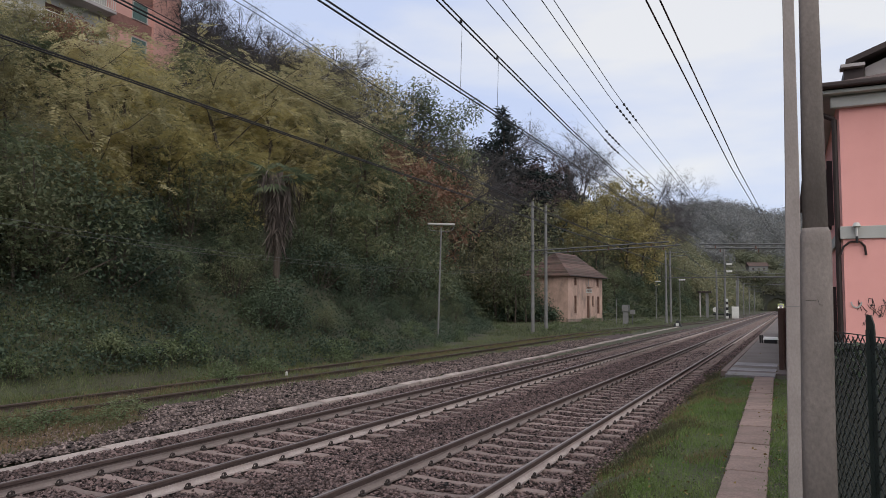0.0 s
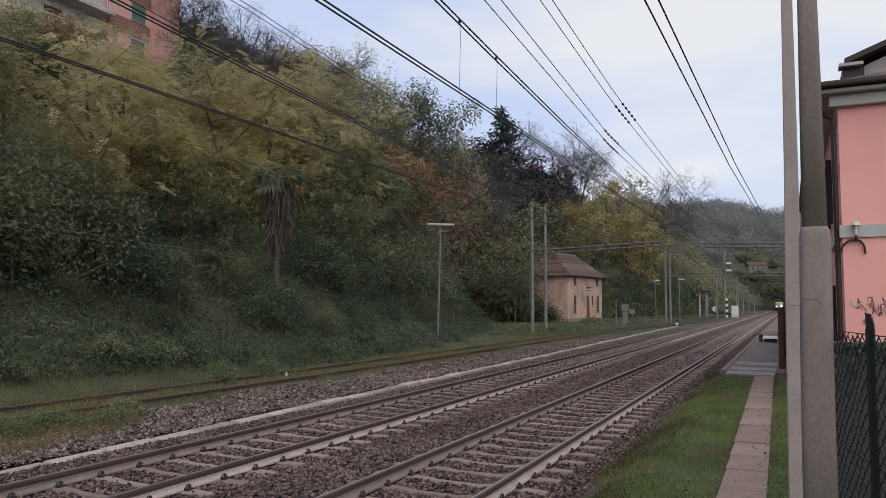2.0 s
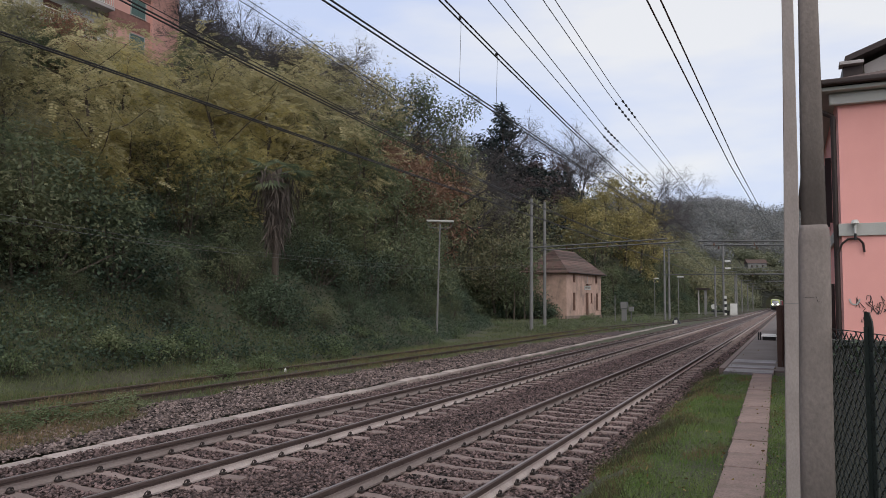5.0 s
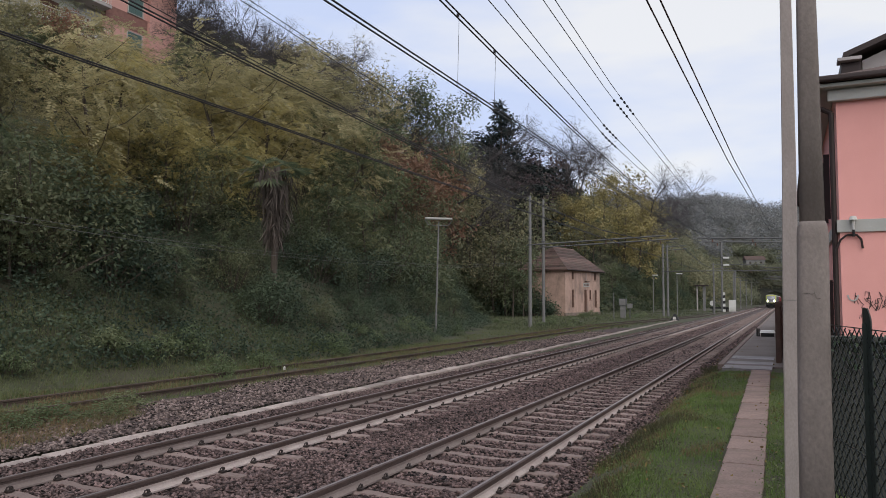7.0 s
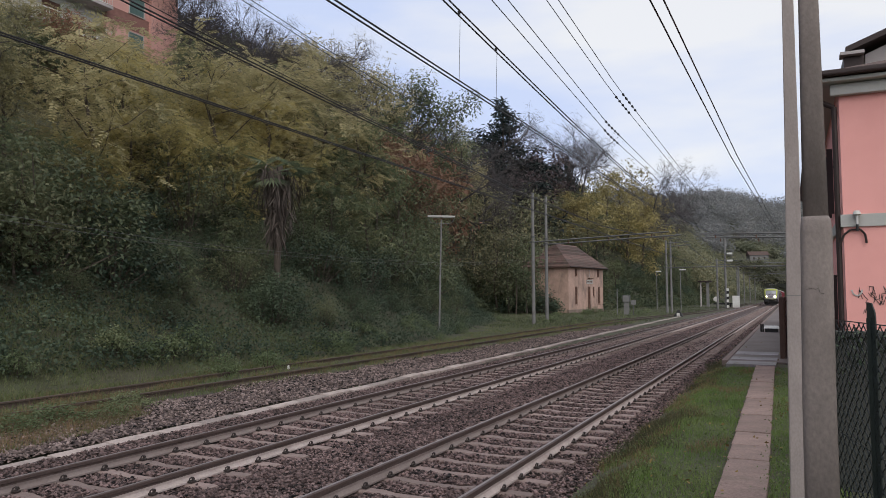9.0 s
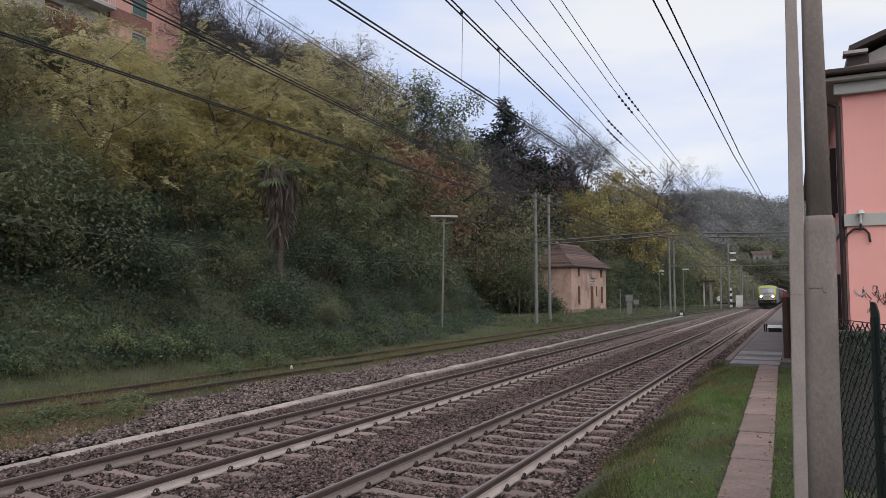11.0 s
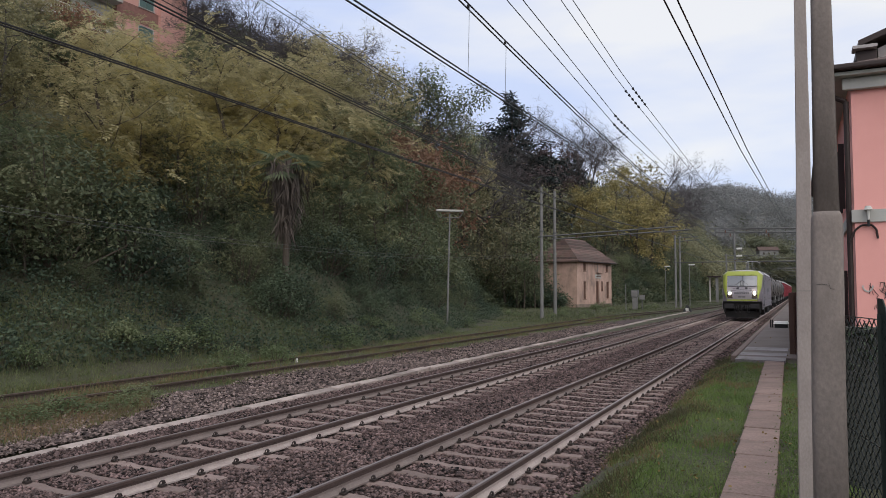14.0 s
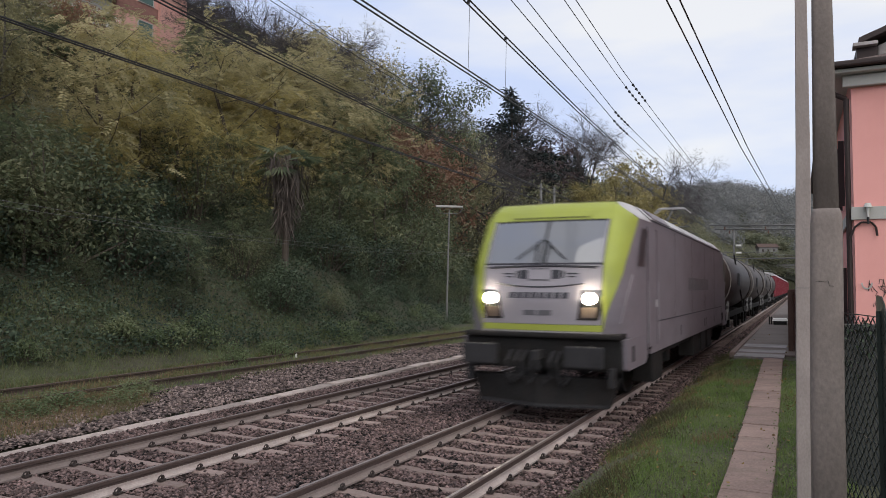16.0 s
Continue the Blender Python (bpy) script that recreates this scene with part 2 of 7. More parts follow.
F_LITTER = foliage("fallen_leaf", (0.10, 0.06, 0.03), (0.25, 0.17, 0.06), (0.36, 0.28, 0.12), 0.1)
F_DARKWEED = foliage("dark_weed", (0.05, 0.055, 0.028), (0.085, 0.085, 0.044), (0.13, 0.115, 0.066), 0.2)
F_RUST = foliage("rust_leaves", (0.16, 0.11, 0.075), (0.25, 0.145, 0.10), (0.34, 0.165, 0.115))
F_DARK = foliage("ivy_leaves", (0.034, 0.052, 0.038), (0.064, 0.092, 0.058), (0.115, 0.145, 0.085), 0.32)
F_BUSH = foliage("dull_bush_leaves", (0.06, 0.076, 0.046), (0.108, 0.128, 0.07), (0.19, 0.188, 0.108), .42)
F_CONIFER = foliage("dark_needles", (0.012, 0.02, 0.02), (0.02, 0.031, 0.028), (0.032, 0.045, 0.038), 0.08)
F_PURPLE = foliage("dark_purple_leaves", (0.06, 0.045, 0.048), (0.095, 0.07, 0.073), (0.13, 0.10, 0.098), 0.2)
F_GRASS = foliage("grass_blades", (0.078, 0.13, 0.036), (0.132, 0.208, 0.056), (0.195, 0.25, 0.088), 0.35, patch=0.8)
F_DRYGRASS = foliage("dry_grass", (0.11, 0.095, 0.048), (0.19, 0.135, 0.075), (0.26, 0.17, 0.10), 0.2, patch=0.6)
# Distance haze is mixed into these hues: pale, greyed leaves.
F_HAZED_FAR = foliage("hazed_far_leaves", (0.20, 0.205, 0.20), (0.31, 0.30, 0.285), (0.44, 0.41, 0.36), 0.45, patch=0.11, leaf=.22)
F_MID = foliage("mid_wood_leaves", (0.115, 0.125, 0.08), (0.195, 0.195, 0.118), (0.29, 0.265, 0.155), 0.4, patch=0.1)
F_NETTLE = foliage("pale_green_weeds", (0.09, 0.125, 0.06), (0.145, 0.18, 0.09), (0.20, 0.22, 0.12), 0.35)
# Scrub near the tunnel, its hues paled to hold the haze as well.
F_HAZED_SCRUB = foliage("hazed_grey_green_scrub", (0.13, 0.145, 0.10), (0.21, 0.218, 0.145), (0.30, 0.285, 0.185), 0.4, patch=0.12, leaf=.25)
F_BANKGRASS = foliage("rough_bank_grass", (0.085, 0.11, 0.048), (0.14, 0.17, 0.072), (0.205, 0.205, 0.108), 0.35, patch=0.7)


# ---------------------------------------------------------------- mesh helpers
def link_mesh(name, me, mat, parent=None, label="", smooth=False):
    me.materials.append(mat)
    if smooth:
        me.shade_smooth()
    ob = new(name, me)
    ob.parent = parent
    if label:
        ob["label"] = label
    return ob


def part(name, bm, mat, parent=None, label="", smooth=False):
    me = bpy.data.meshes.new(name)
    bm.to_mesh(me)
    bm.free()
    return link_mesh(name, me, mat, parent, label, smooth)


def solid(name, verts, faces, mat, parent=None, label="", smooth=False):
    me = bpy.data.meshes.new(name)
    me.from_pydata([tuple(v) for v in verts], [], faces)
    return link_mesh(name, me, mat, parent, label, smooth)


def many_polys(name, v, mat, parent=None, label=""):
    """One mesh of n loose polygons; v is an array (n, corners, 3)."""
    n, k = v.shape[:2]
    me = bpy.data.meshes.new(name)
    me.vertices.add(n * k)
    me.vertices.foreach_set("co", v.astype(np.float32).ravel())
    me.loops.add(n * k)
    me.loops.foreach_set("vertex_index", np.arange(n * k, dtype=np.int32))
    me.polygons.add(n)
    me.polygons.foreach_set("loop_start", np.arange(0, n * k, k, dtype=np.int32))
    me.update(calc_edges=True)
    return link_mesh(name, me, mat, parent, label)


def thing(name, at, label, category, group="", kind=""):
    """An Empty at a thing's base."""
    ob = new(name)
    ob.empty_display_size = 0.3
    ob.matrix_basis = at if isinstance(at, Matrix) else Matrix.Translation(at)
    return tagged(ob, label, category, group, kind)


def box(bm, x0, x1, y0, y1, z0, z1, bevel=0.0, turn=None):
    vs = [bm.verts.new((x, y, z)) for z in (z0, z1) for y in (y0, y1) for x in (x0, x1)]
    fs = [bm.faces.new([vs[i] for i in f]) for f in ((0, 2, 3, 1), (4, 5, 7, 6), (0, 1, 5, 4), (2, 6, 7, 3), (0, 4, 6, 2), (1, 3, 7, 5))]
    if bevel:
        es = list({e for f in fs for e in f.edges})
        got = bmesh.ops.bevel(bm, geom=es, offset=bevel, segments=2, affect='EDGES', profile=0.6)
        vs = list({v for f in got["faces"] for v in f.verts} | {v for v in vs if v.is_valid})
    if turn is not None:
        bmesh.ops.transform(bm, matrix=turn, verts=[v for v in vs if v.is_valid])
    return bm


def boxed(x0, x1, y0, y1, z0, z1, bevel=0.0):
    return box(bmesh.new(), x0, x1, y0, y1, z0, z1, bevel)


def tube(bm, p, q, r0, r1=None, n=8, cap=True):
    """A tapered round bar from p to q."""
    p, q = Vector(p), Vector(q)
    r1 = r0 if r1 is None else r1
    d = (q - p).normalized()
    a = d.orthogonal().normalized()
    b = d.cross(a)
    rings = []
    for c, r in ((p, r0), (q, r1)):
        rings.append([bm.verts.new(c + a * (r * math.cos(2 * math.pi * i / n)) + b * (r * math.sin(2 * math.pi * i / n))) for i in range(n)])
    for i in range(n):
        bm.faces.new((rings[0][i], rings[0][(i + 1) % n], rings[1][(i + 1) % n], rings[1][i]))
    if cap:
        bm.faces.new(rings[0][::-1])
        bm.faces.new(rings[1])
    return bm


def tubed(p, q, r0, r1=None, n=8):
    return tube(bmesh.new(), p, q, r0, r1, n)


def extrude_profile(profile, y0, y1, cuts=1, shift=None):
    """A closed (x, z) outline swept along y; shift(y) moves it sideways."""
    ys = np.linspace(y0, y1, cuts + 1)
    n = len(profile)
    verts, faces = [], []
    for y in ys:
        s = shift(y) if shift else 0.0
        verts += [(x + s, y, z) for x, z in profile]
    for j in range(cuts):
        for i in range(n):
            k = (i + 1) % n
            faces.append((j * n + i, j * n + k, (j + 1) * n + k, (j + 1) * n + i))
    faces.append(tuple(range(n))[::-1])
    faces.append(tuple(range(cuts * n, cuts * n + n)))
    return verts, faces


def smooth01(a, b, x):
    t = min(1.0, max(0.0, (x - a) / (b - a)))
    return t * t * (3 - 2 * t)


def along(points, y):
    """Linear reading of a short table."""
    return float(np.interp(y, [p[0] for p in points], [p[1] for p in points]))


def rod(points, r, n=6, r_end=None):
    """One bent round bar through the points."""
    bm = bmesh.new()
    P = [Vector(p) for p in points]
    rings = []
    for i, p in enumerate(P):
        d = (P[min(i + 1, len(P) - 1)] - P[max(i - 1, 0)]).normalized()
        a = d.cross(Vector((0.31, 0.17, 0.93)))
        a = a.normalized() if a.length > .05 else d.orthogonal().normalized()
        b = d.cross(a)
        q = r if r_end is None else r + (r_end - r) * i / (len(P) - 1)
        rings.append([bm.verts.new(p + a * (q * math.cos(2 * math.pi * k / n)) + b * (q * math.sin(2 * math.pi * k / n))) for k in range(n)])
    for i in range(len(P) - 1):
        for k in range(n):
            bm.faces.new((rings[i][k], rings[i][(k + 1) % n], rings[i + 1][(k + 1) % n], rings[i + 1][k]))
    bm.faces.new(rings[0][::-1])
    bm.faces.new(rings[-1])
    return bm


# ---------------------------------------------------------------- the lie of the land
TRACK_NEAR, TRACK_FAR, RAIL_TOP = -3.91, -7.445, 0.16
PORTAL_Y = 425.0
BANK_FOOT = [(-80, -16.2), (20, -16.2), (36, -17.6), (58, -23.5), (82, -35.0), (112, -35.0), (135, -27.0), (170, -21.0), (260, -18.0), (425, -16.0)]
BANK_SLOPE = [(-80, 0.66), (40, 0.66), (100, 0.78), (150, 0.85), (300, 0.7)]


def kerb_x(y):
    return along([(0, -9.42), (8, -9.50), (14, -9.72), (20, -9.83), (35, -10.1), (60, -10.75), (90, -11.2)], y)


def siding_x(y):
    return along([(-10, -14.15), (20, -13.95), (45, -14.2), (66, -14.3), (84, -12.6), (104, -11.2), (150, -11.0), (420, -11.0)], y)


def ground_z(x, y):
    """Height of the ground sheet."""
    foot = along(BANK_FOOT, y)
    if x < foot:
        s = foot - x
        k = along(BANK_SLOPE, y)
        z = k * min(s, 34) + 0.25 * max(0, min(s - 34, 60)) - 0.6 * (1 - math.exp(-s / 1.5)) * 0.5
        z += 0.5 * noise.noise(Vector((x * 0.12, y * 0.12, 3.1))) * min(1, s / 4)
    elif x < -9.7:
        z = -0.06 + 0.05 * noise.noise(Vector((x * 0.5, y * 0.5, 1.0)))
    elif x < -2.6:
        z = -0.22
    else:
        z = -0.12 + 0.36 * smooth01(-2.55, -1.5, x) + 0.02 * noise.noise(Vector((x * 0.9, y * 0.9, 5.0)))
        if x > 25:
            z += 0.10 * (x - 25)
    if y > 300:
        a = smooth01(300, 820, y)
        far = 134 * a * (0.82 + 0.25 * noise.noise(Vector((x * 0.006, y * 0.004, 9.0)))) * (1 - 0.35 * smooth01(30, 500, x))
        far *= 1 - 0.26 * smooth01(-0.085, -0.005, x / y) - 0.12 * smooth01(-0.10, -0.17, x / y)
        if y > PORTAL_Y:
            z = max(z, 9.5 + far * 0.95 - 5.5 * smooth01(570, 425, y))
        else:
            side = smooth01(9, 60, abs(x + 6))
            z += far * side
    return z


def axis(*spans):
    out = []
    for a, b, step in spans:
        out += list(np.arange(a, b - 1e-6, step))
    return out + [spans[-1][1]]


gx = axis((-2500, -300, 200), (-300, -120, 20), (-120, -60, 5), (-60, -16, 1.6), (-16, -2.6, 1.0), (-2.6, -1.4, 0.2), (-1.4, 8, 1.0), (8, 60, 6), (60, 300, 30), (300, 2500, 200))
gy = axis((-200, -20, 30), (-20, 70, 1.5), (70, 180, 3), (180, 420, 8), (420, 424, 4), (424, 426, 1), (426, 450, 6), (450, 900, 25), (900, 2500, 200), (2500, 4500, 500))
verts = [(x, y, ground_z(x, y)) for y in gy for x in gx]
nx = len(gx)
faces = []
for j in range(len(gy) - 1):
    for i in range(nx - 1):
        mouth = gy[j] < PORTAL_Y < gy[j + 1] + 0.01 and gx[i] > -14 and gx[i + 1] < 2
        if not mouth:
            faces.append((j * nx + i, j * nx + i + 1, (j + 1) * nx + i + 1, (j + 1) * nx + i))
ground = solid("ground", verts, faces, M_SOIL, smooth=True)
tagged(ground, "earth and leaf litter under the bank and the line", "ground", kind="structure")

# ballast bed under the two running lines
bed_profile = [(-9.55, -0.3), (-9.45, -0.07), (-8.85, -0.035), (-8.6, -0.036), (-6.3, -0.036), (-6.0, -0.025), (-5.3, -0.025), (-5.1, -0.036), (-2.75, -0.036), (-2.3, -0.14), (-2.0, -0.4)]
v, f = extrude_profile(bed_profile, -25, 640, 60)
bed = tagged(solid("ballast_bed", v, f, M_BALLAST), "brown crushed-stone ballast bed under the running lines", "ballast", kind="structure")
v, f = [], []
ys = np.arange(-15, 60, 1.5)
for y in ys:
    v += [(kerb_x(y) - 0.4, y, -0.01), (-12.4 + 0.35 * noise.noise(Vector((0, y * 0.4, 0))), y, -0.015)]
f = [(2 * i, 2 * i + 1, 2 * i + 3, 2 * i + 2) for i in range(len(ys) - 1)]
tagged(solid("gravel_strip", v, f, M_BALLAST), "brown gravel strip between the kerb and the siding", "gravel", kind="structure")


# ---------------------------------------------------------------- the permanent way
def rail_profile(x):
    h = RAIL_TOP
    return [(x - .07, 0), (x + .07, 0), (x + .07, .015), (x + .02, .035), (x + .009, .05), (x + .009, h - .05), (x + .035, h - .038), (x + .036, h - .006),
            (x + .028, h), (x - .028, h), (x - .036, h - .006), (x - .035, h - .038), (x - .009, h - .05), (x - .009, .05), (x - .02, .035), (x - .07, .015)]


def sleeper_mesh():
    """A one-piece concrete sleeper, waisted in the middle."""
    bm = bmesh.new()
    rings = []
    for x, w, z in ((-1.2, .08, -.005), (-1.14, .092, .0), (-.45, .092, .0), (-.28, .08, -.018), (.28, .08, -.018), (.45, .092, .0), (1.14, .092, .0), (1.2, .08, -.005)):
        rings.append([bm.verts.new(v) for v in ((x, -w - .02, -.18), (x, -w, z - .02), (x, -w + .018, z), (x, w - .018, z), (x, w, z - .02), (x, w + .02, -.18))])
    for k in range(len(rings) - 1):
        for i in range(5):
            bm.faces.new((rings[k][i], rings[k + 1][i], rings[k + 1][i + 1], rings[k][i + 1]))
    bm.faces.new(rings[0])
    bm.faces.new(rings[-1][::-1])
    me = bpy.data.meshes.new("sleeper")
    bm.to_mesh(me)
    bm.free()
    me.materials.append(M_SLEEPER)
    return me


def clip_mesh():
    """A sprung steel rail clip with its bolt, on the right foot of a rail."""
    bm = bmesh.new()
    for s in (1,):
        box(bm, s * 0.105 - 0.035, s * 0.105 + 0.035, -0.042, 0.042, 0.0, 0.024, 0.006)
        for a in np.linspace(0, math.pi, 5)[:-1]:
            b = a + math.pi / 4
            tube(bm, (s * 0.10, -0.045 * math.cos(a), 0.028 + 0.035 * math.sin(a)), (s * 0.10, -0.045 * math.cos(b), 0.028 + 0.035 * math.sin(b)), 0.009, n=5)
        tube(bm, (s * 0.115, 0, 0.02), (s * 0.115, 0, 0.065), 0.013, n=6)
    me = bpy.data.meshes.new("rail_clip")
    bm.to_mesh(me)
    bm.free()
    me.materials.append(M_CLIP)
    return me


SLEEPER, CLIP = sleeper_mesh(), clip_mesh()
PHASE = {TRACK_NEAR: 7.58, TRACK_FAR: 5.71}


def running_line(xc, label):
    track = thing("railway_track", (xc, 0, 0), label, "railway track", "running lines")
    for s in (-1, 1):
        x, h = s * 0.7525, RAIL_TOP
        v, f = extrude_profile(rail_profile(x)[:6] + rail_profile(x)[12:], -25, 640, 40)
        rail = solid("rail", v, f, M_RAILSIDE, track, "rusty steel rail with light painted on its foot")
        v, f = extrude_profile([(x - .071, -.002), (x + .071, -.002), (x + .071, .018), (x + .024, .038), (x + .0125, .052), (x + .0125, .082), (x - .0125, .082), (x - .0125, .052), (x - .024, .038), (x - .071, .018)], -25, 640, 40)
        # Light painted by side: right foot bright, left foot dim.
        solid("rail_foot", v, f, M_LIT_FOOT if s > 0 else M_SHADED_FOOT, rail, "rail foot and lower web with painted side light")
        v, f = extrude_profile([(x + .010, h - .052), (x + .035, h - .04), (x + .036, h - .006), (x + .028, h), (x - .028, h), (x - .036, h - .006), (x - .035, h - .04), (x - .010, h - .052)], -25, 640, 40)
        solid("rail_head", v, f, M_RAIL, rail, "dark brown rail head")
        v, f = extrude_profile([(x - .024, h - .002), (x + .012, h - .002), (x + .010, h + .002), (x - .022, h + .002)], -25, 640, 40)
        solid("running_surface", v, f, M_RAILHEAD, rail, "worn grey running surface")
    y0 = PHASE[xc] % 0.6
    k = 0
    far_v, far_f = [], []
    rnd = random.Random(5)
    for i in range(-22, 360):
        y = y0 + 0.6 * i + 0.4
        if -12 < y < 66:
            ob = new("sleeper", SLEEPER)
            ob.parent = track
            ob.matrix_basis = pose(rnd.uniform(-.012, .012), y + 0.005 * rnd.uniform(-1, 1), 0, 0, 0, rnd.uniform(-.5, .5))
        elif y >= 66:
            k0 = len(far_v)
            far_v += [(sx * 1.2, y + sy * 0.085, sz) for sz in (-0.1, -0.006) for sy in (-1, 1) for sx in (-1, 1)]
            far_f += [tuple(k0 + q for q in g) for g in ((4, 5, 7, 6), (0, 1, 5, 4), (2, 6, 7, 3), (0, 4, 6, 2), (1, 3, 7, 5))]
        if 4.5 < y < 46:
            for s in (-1, 1):
                for turn in ((0, 180) if y < 14 else (0,)):
                    ob = new("rail_clip", CLIP)
                    ob.parent = track
                    ob.matrix_basis = pose(s * 0.7525, y + rnd.uniform(-.01, .01), 0.008, 0, 0, turn)
    tagged(solid("distant_sleeper_run", far_v, far_f, M_SLEEPER, track), kind="stuff")
    return track


running_line(TRACK_NEAR, "near running line on concrete sleepers in brown ballast")
running_line(TRACK_FAR, "far running line on concrete sleepers in brown ballast")

siding = thing("railway_track", (0, 0, 0), "overgrown rusty siding half sunk in grass", "railway track", "running lines")
for s in (-0.7525, 0.7525):
    v, f = extrude_profile(rail_profile(s), -20, 240, 130, siding_x)
    solid("rail", v, f, M_OLDRAIL, siding, "dark rusty siding rail").location.z = -0.08


def scatter_stones(name, n, area, size, seed, label, z=-0.03, reject=None, mat=M_STONE):
    """Loose ballast stones: eight-sided lumps, in one mesh."""
    rng = np.random.default_rng(seed)
    x0, x1, y0, y1 = area
    x = rng.uniform(x0, x1, n)
    y = y0 + (y1 - y0) * rng.power(0.62, n)
    if reject is not None:
        keep = ~reject(x, y)
        x, y = x[keep], y[keep]
    n = len(x)
    base = np.array([(1, 0, 0), (0, 1, 0), (-1, 0, 0), (0, -1, 0), (0, 0, .8), (0, 0, -.8)])
    r = rng.uniform(size[0], size[1], (n, 1, 1))
    v = base[None] * r * rng.uniform(0.55, 1.3, (n, 6, 1)) * np.concatenate([rng.uniform(.7, 1.35, (n, 1, 2)), rng.uniform(.5, .95, (n, 1, 1))], 2) + rng.normal(0, .2, (n, 6, 3)) * r
    a = rng.uniform(0, 6.28, n)
    c, s = np.cos(a)[:, None], np.sin(a)[:, None]
    vx, vy = v[:, :, 0] * c - v[:, :, 1] * s, v[:, :, 0] * s + v[:, :, 1] * c
    v[:, :, 0], v[:, :, 1] = vx + x[:, None], vy + y[:, None]
    low = (np.abs(x - TRACK_NEAR) < 1.3) | (np.abs(x - TRACK_FAR) < 1.3)
    slope = np.clip(-2.75 - x, -1, 0) * .17
    v[:, :, 2] += (np.where(low, z - .006, z) + slope + rng.uniform(-.016, .018, n))[:, None]
    tri = np.array([(0, 1, 4), (1, 2, 4), (2, 3, 4), (3, 0, 4), (1, 0, 5), (2, 1, 5), (3, 2, 5), (0, 3, 5)])
    me = bpy.data.meshes.new(name)
    me.vertices.add(n * 6)
    me.vertices.foreach_set("co", v.astype(np.float32).ravel())
    idx = (np.arange(n)[:, None, None] * 6 + tri[None]).ravel()
    me.loops.add(len(idx))
    me.loops.foreach_set("vertex_index", idx.astype(np.int32))
    me.polygons.add(n * 8)
    me.polygons.foreach_set("loop_start", np.arange(0, n * 24, 3, dtype=np.int32))
    me.update(calc_edges=True)
    return tagged(link_mesh(name, me, mat), label, "gravel", kind="stuff")


def on_sleeper(x, y):
    out = np.zeros(len(x), bool)
    for xc in (TRACK_NEAR, TRACK_FAR):
        d = np.abs((y - PHASE[xc] - 0.4 + 0.3) % 0.6 - 0.3)
        out |= (np.abs(x - xc) < 1.23) & (d < 0.095)
        for s in (-1, 1):
            out |= np.abs(x - xc - s * 0.7525) < 0.09
    return out


scatter_stones("ballast_stones", 118000, (-9.4, -2.3, 4.5, 24), (.018, .038), 11, "loose brown ballast stones between the rails", z=-.018, reject=on_sleeper)
scatter_stones("far_ballast_stones", 36000, (-9.4, -2.3, 24, 75), (.03, .055), 13, "loose brown ballast stones along the line", z=-.025, reject=on_sleeper)
scatter_stones("stray_stones", 500, (-9.0, -2.6, 4.5, 30), (.012, .028), 14, "single stones lying on the sleepers", z=.012)
scatter_stones("gravel_stones", 34000, (-13.0, -9.75, 5, 50), (.018, .046), 12, "loose gravel stones beside the siding", z=-.005, mat=M_GRAVEL,
               reject=lambda x, y: (x < -12.5 - 0.3 * np.sin(y * 0.9) - 0.15 * np.sin(y * 2.3)) | (x > np.interp(y, [0, 8, 14, 20, 35, 60], [-9.42, -9.5, -9.72, -9.83, -10.1, -10.75]) - .22))

kerb = thing("kerb", (0, 0, 0), "low pale concrete kerb of an old platform edge", "kerb", kind="structure")
y = -4.0
rnd = random.Random(3)
while y < 84:
    ln = 1.0
    bm = boxed(-0.16 + rnd.uniform(-.03, .03), 0.15 + rnd.uniform(-.03, .03), rnd.uniform(.0, .02), ln - rnd.uniform(.005, .05), -0.25, -0.008 + rnd.uniform(-.014, .014), 0.02)
    ob = part("kerb_stone", bm, M_KERB, kerb)
    ob.matrix_basis = pose(kerb_x(y + 0.5) - 0.03 + rnd.uniform(-.02, .02), y, 0, rnd.uniform(-.5, .5), rnd.uniform(-1, 1), math.degrees(math.atan2(kerb_x(y) - kerb_x(y + 1), 1)) + rnd.uniform(-.8, .8))
    y += ln

# narrow slab path and the platform that it leads to
path = thing("path", (0, 0, 0), "narrow path of worn pinkish concrete slabs in grass", "path", kind="structure")
y = -5.0
while y < 22.2:
    ln = rnd.uniform(0.75, 1.15)
    xl = along([(0, -0.72), (8, -0.735), (22.5, -0.95)], y)
    xr = along([(0, -0.27), (8, -0.27), (22.5, -0.46)], y)
    bm = boxed(xl, xr, 0.008, ln - 0.008, 0.0, 0.292 + rnd.uniform(-.008, .008), 0.012)
    part("slab", bm, M_PATH, path).matrix_basis = pose(0, y, 0, rnd.uniform(-.3, .3), 0, 0)
    y += ln

platform = thing("platform", (0, 0, 0), "low asphalt station platform with a concrete edge", "platform", kind="structure")
part("platform_slab", boxed(-1.75, 3.0, 23.4, 190, -0.3, 0.31, 0.02), M_ASPHALT, platform)
part("platform_edge", boxed(-1.93, -1.755, 23.4, 190, -0.3, 0.325, 0.02), M_SLEEPER, platform, "concrete edge stones")
for a, b in ((22.3, 23.38), (23.9, 25.0), (26.0, 27.4)):
    part("repair_strip", boxed(-1.72, -0.42, a, b, 0.2, 0.318, 0.004), M_WETPATCH, platform, "pale concrete repair strip")


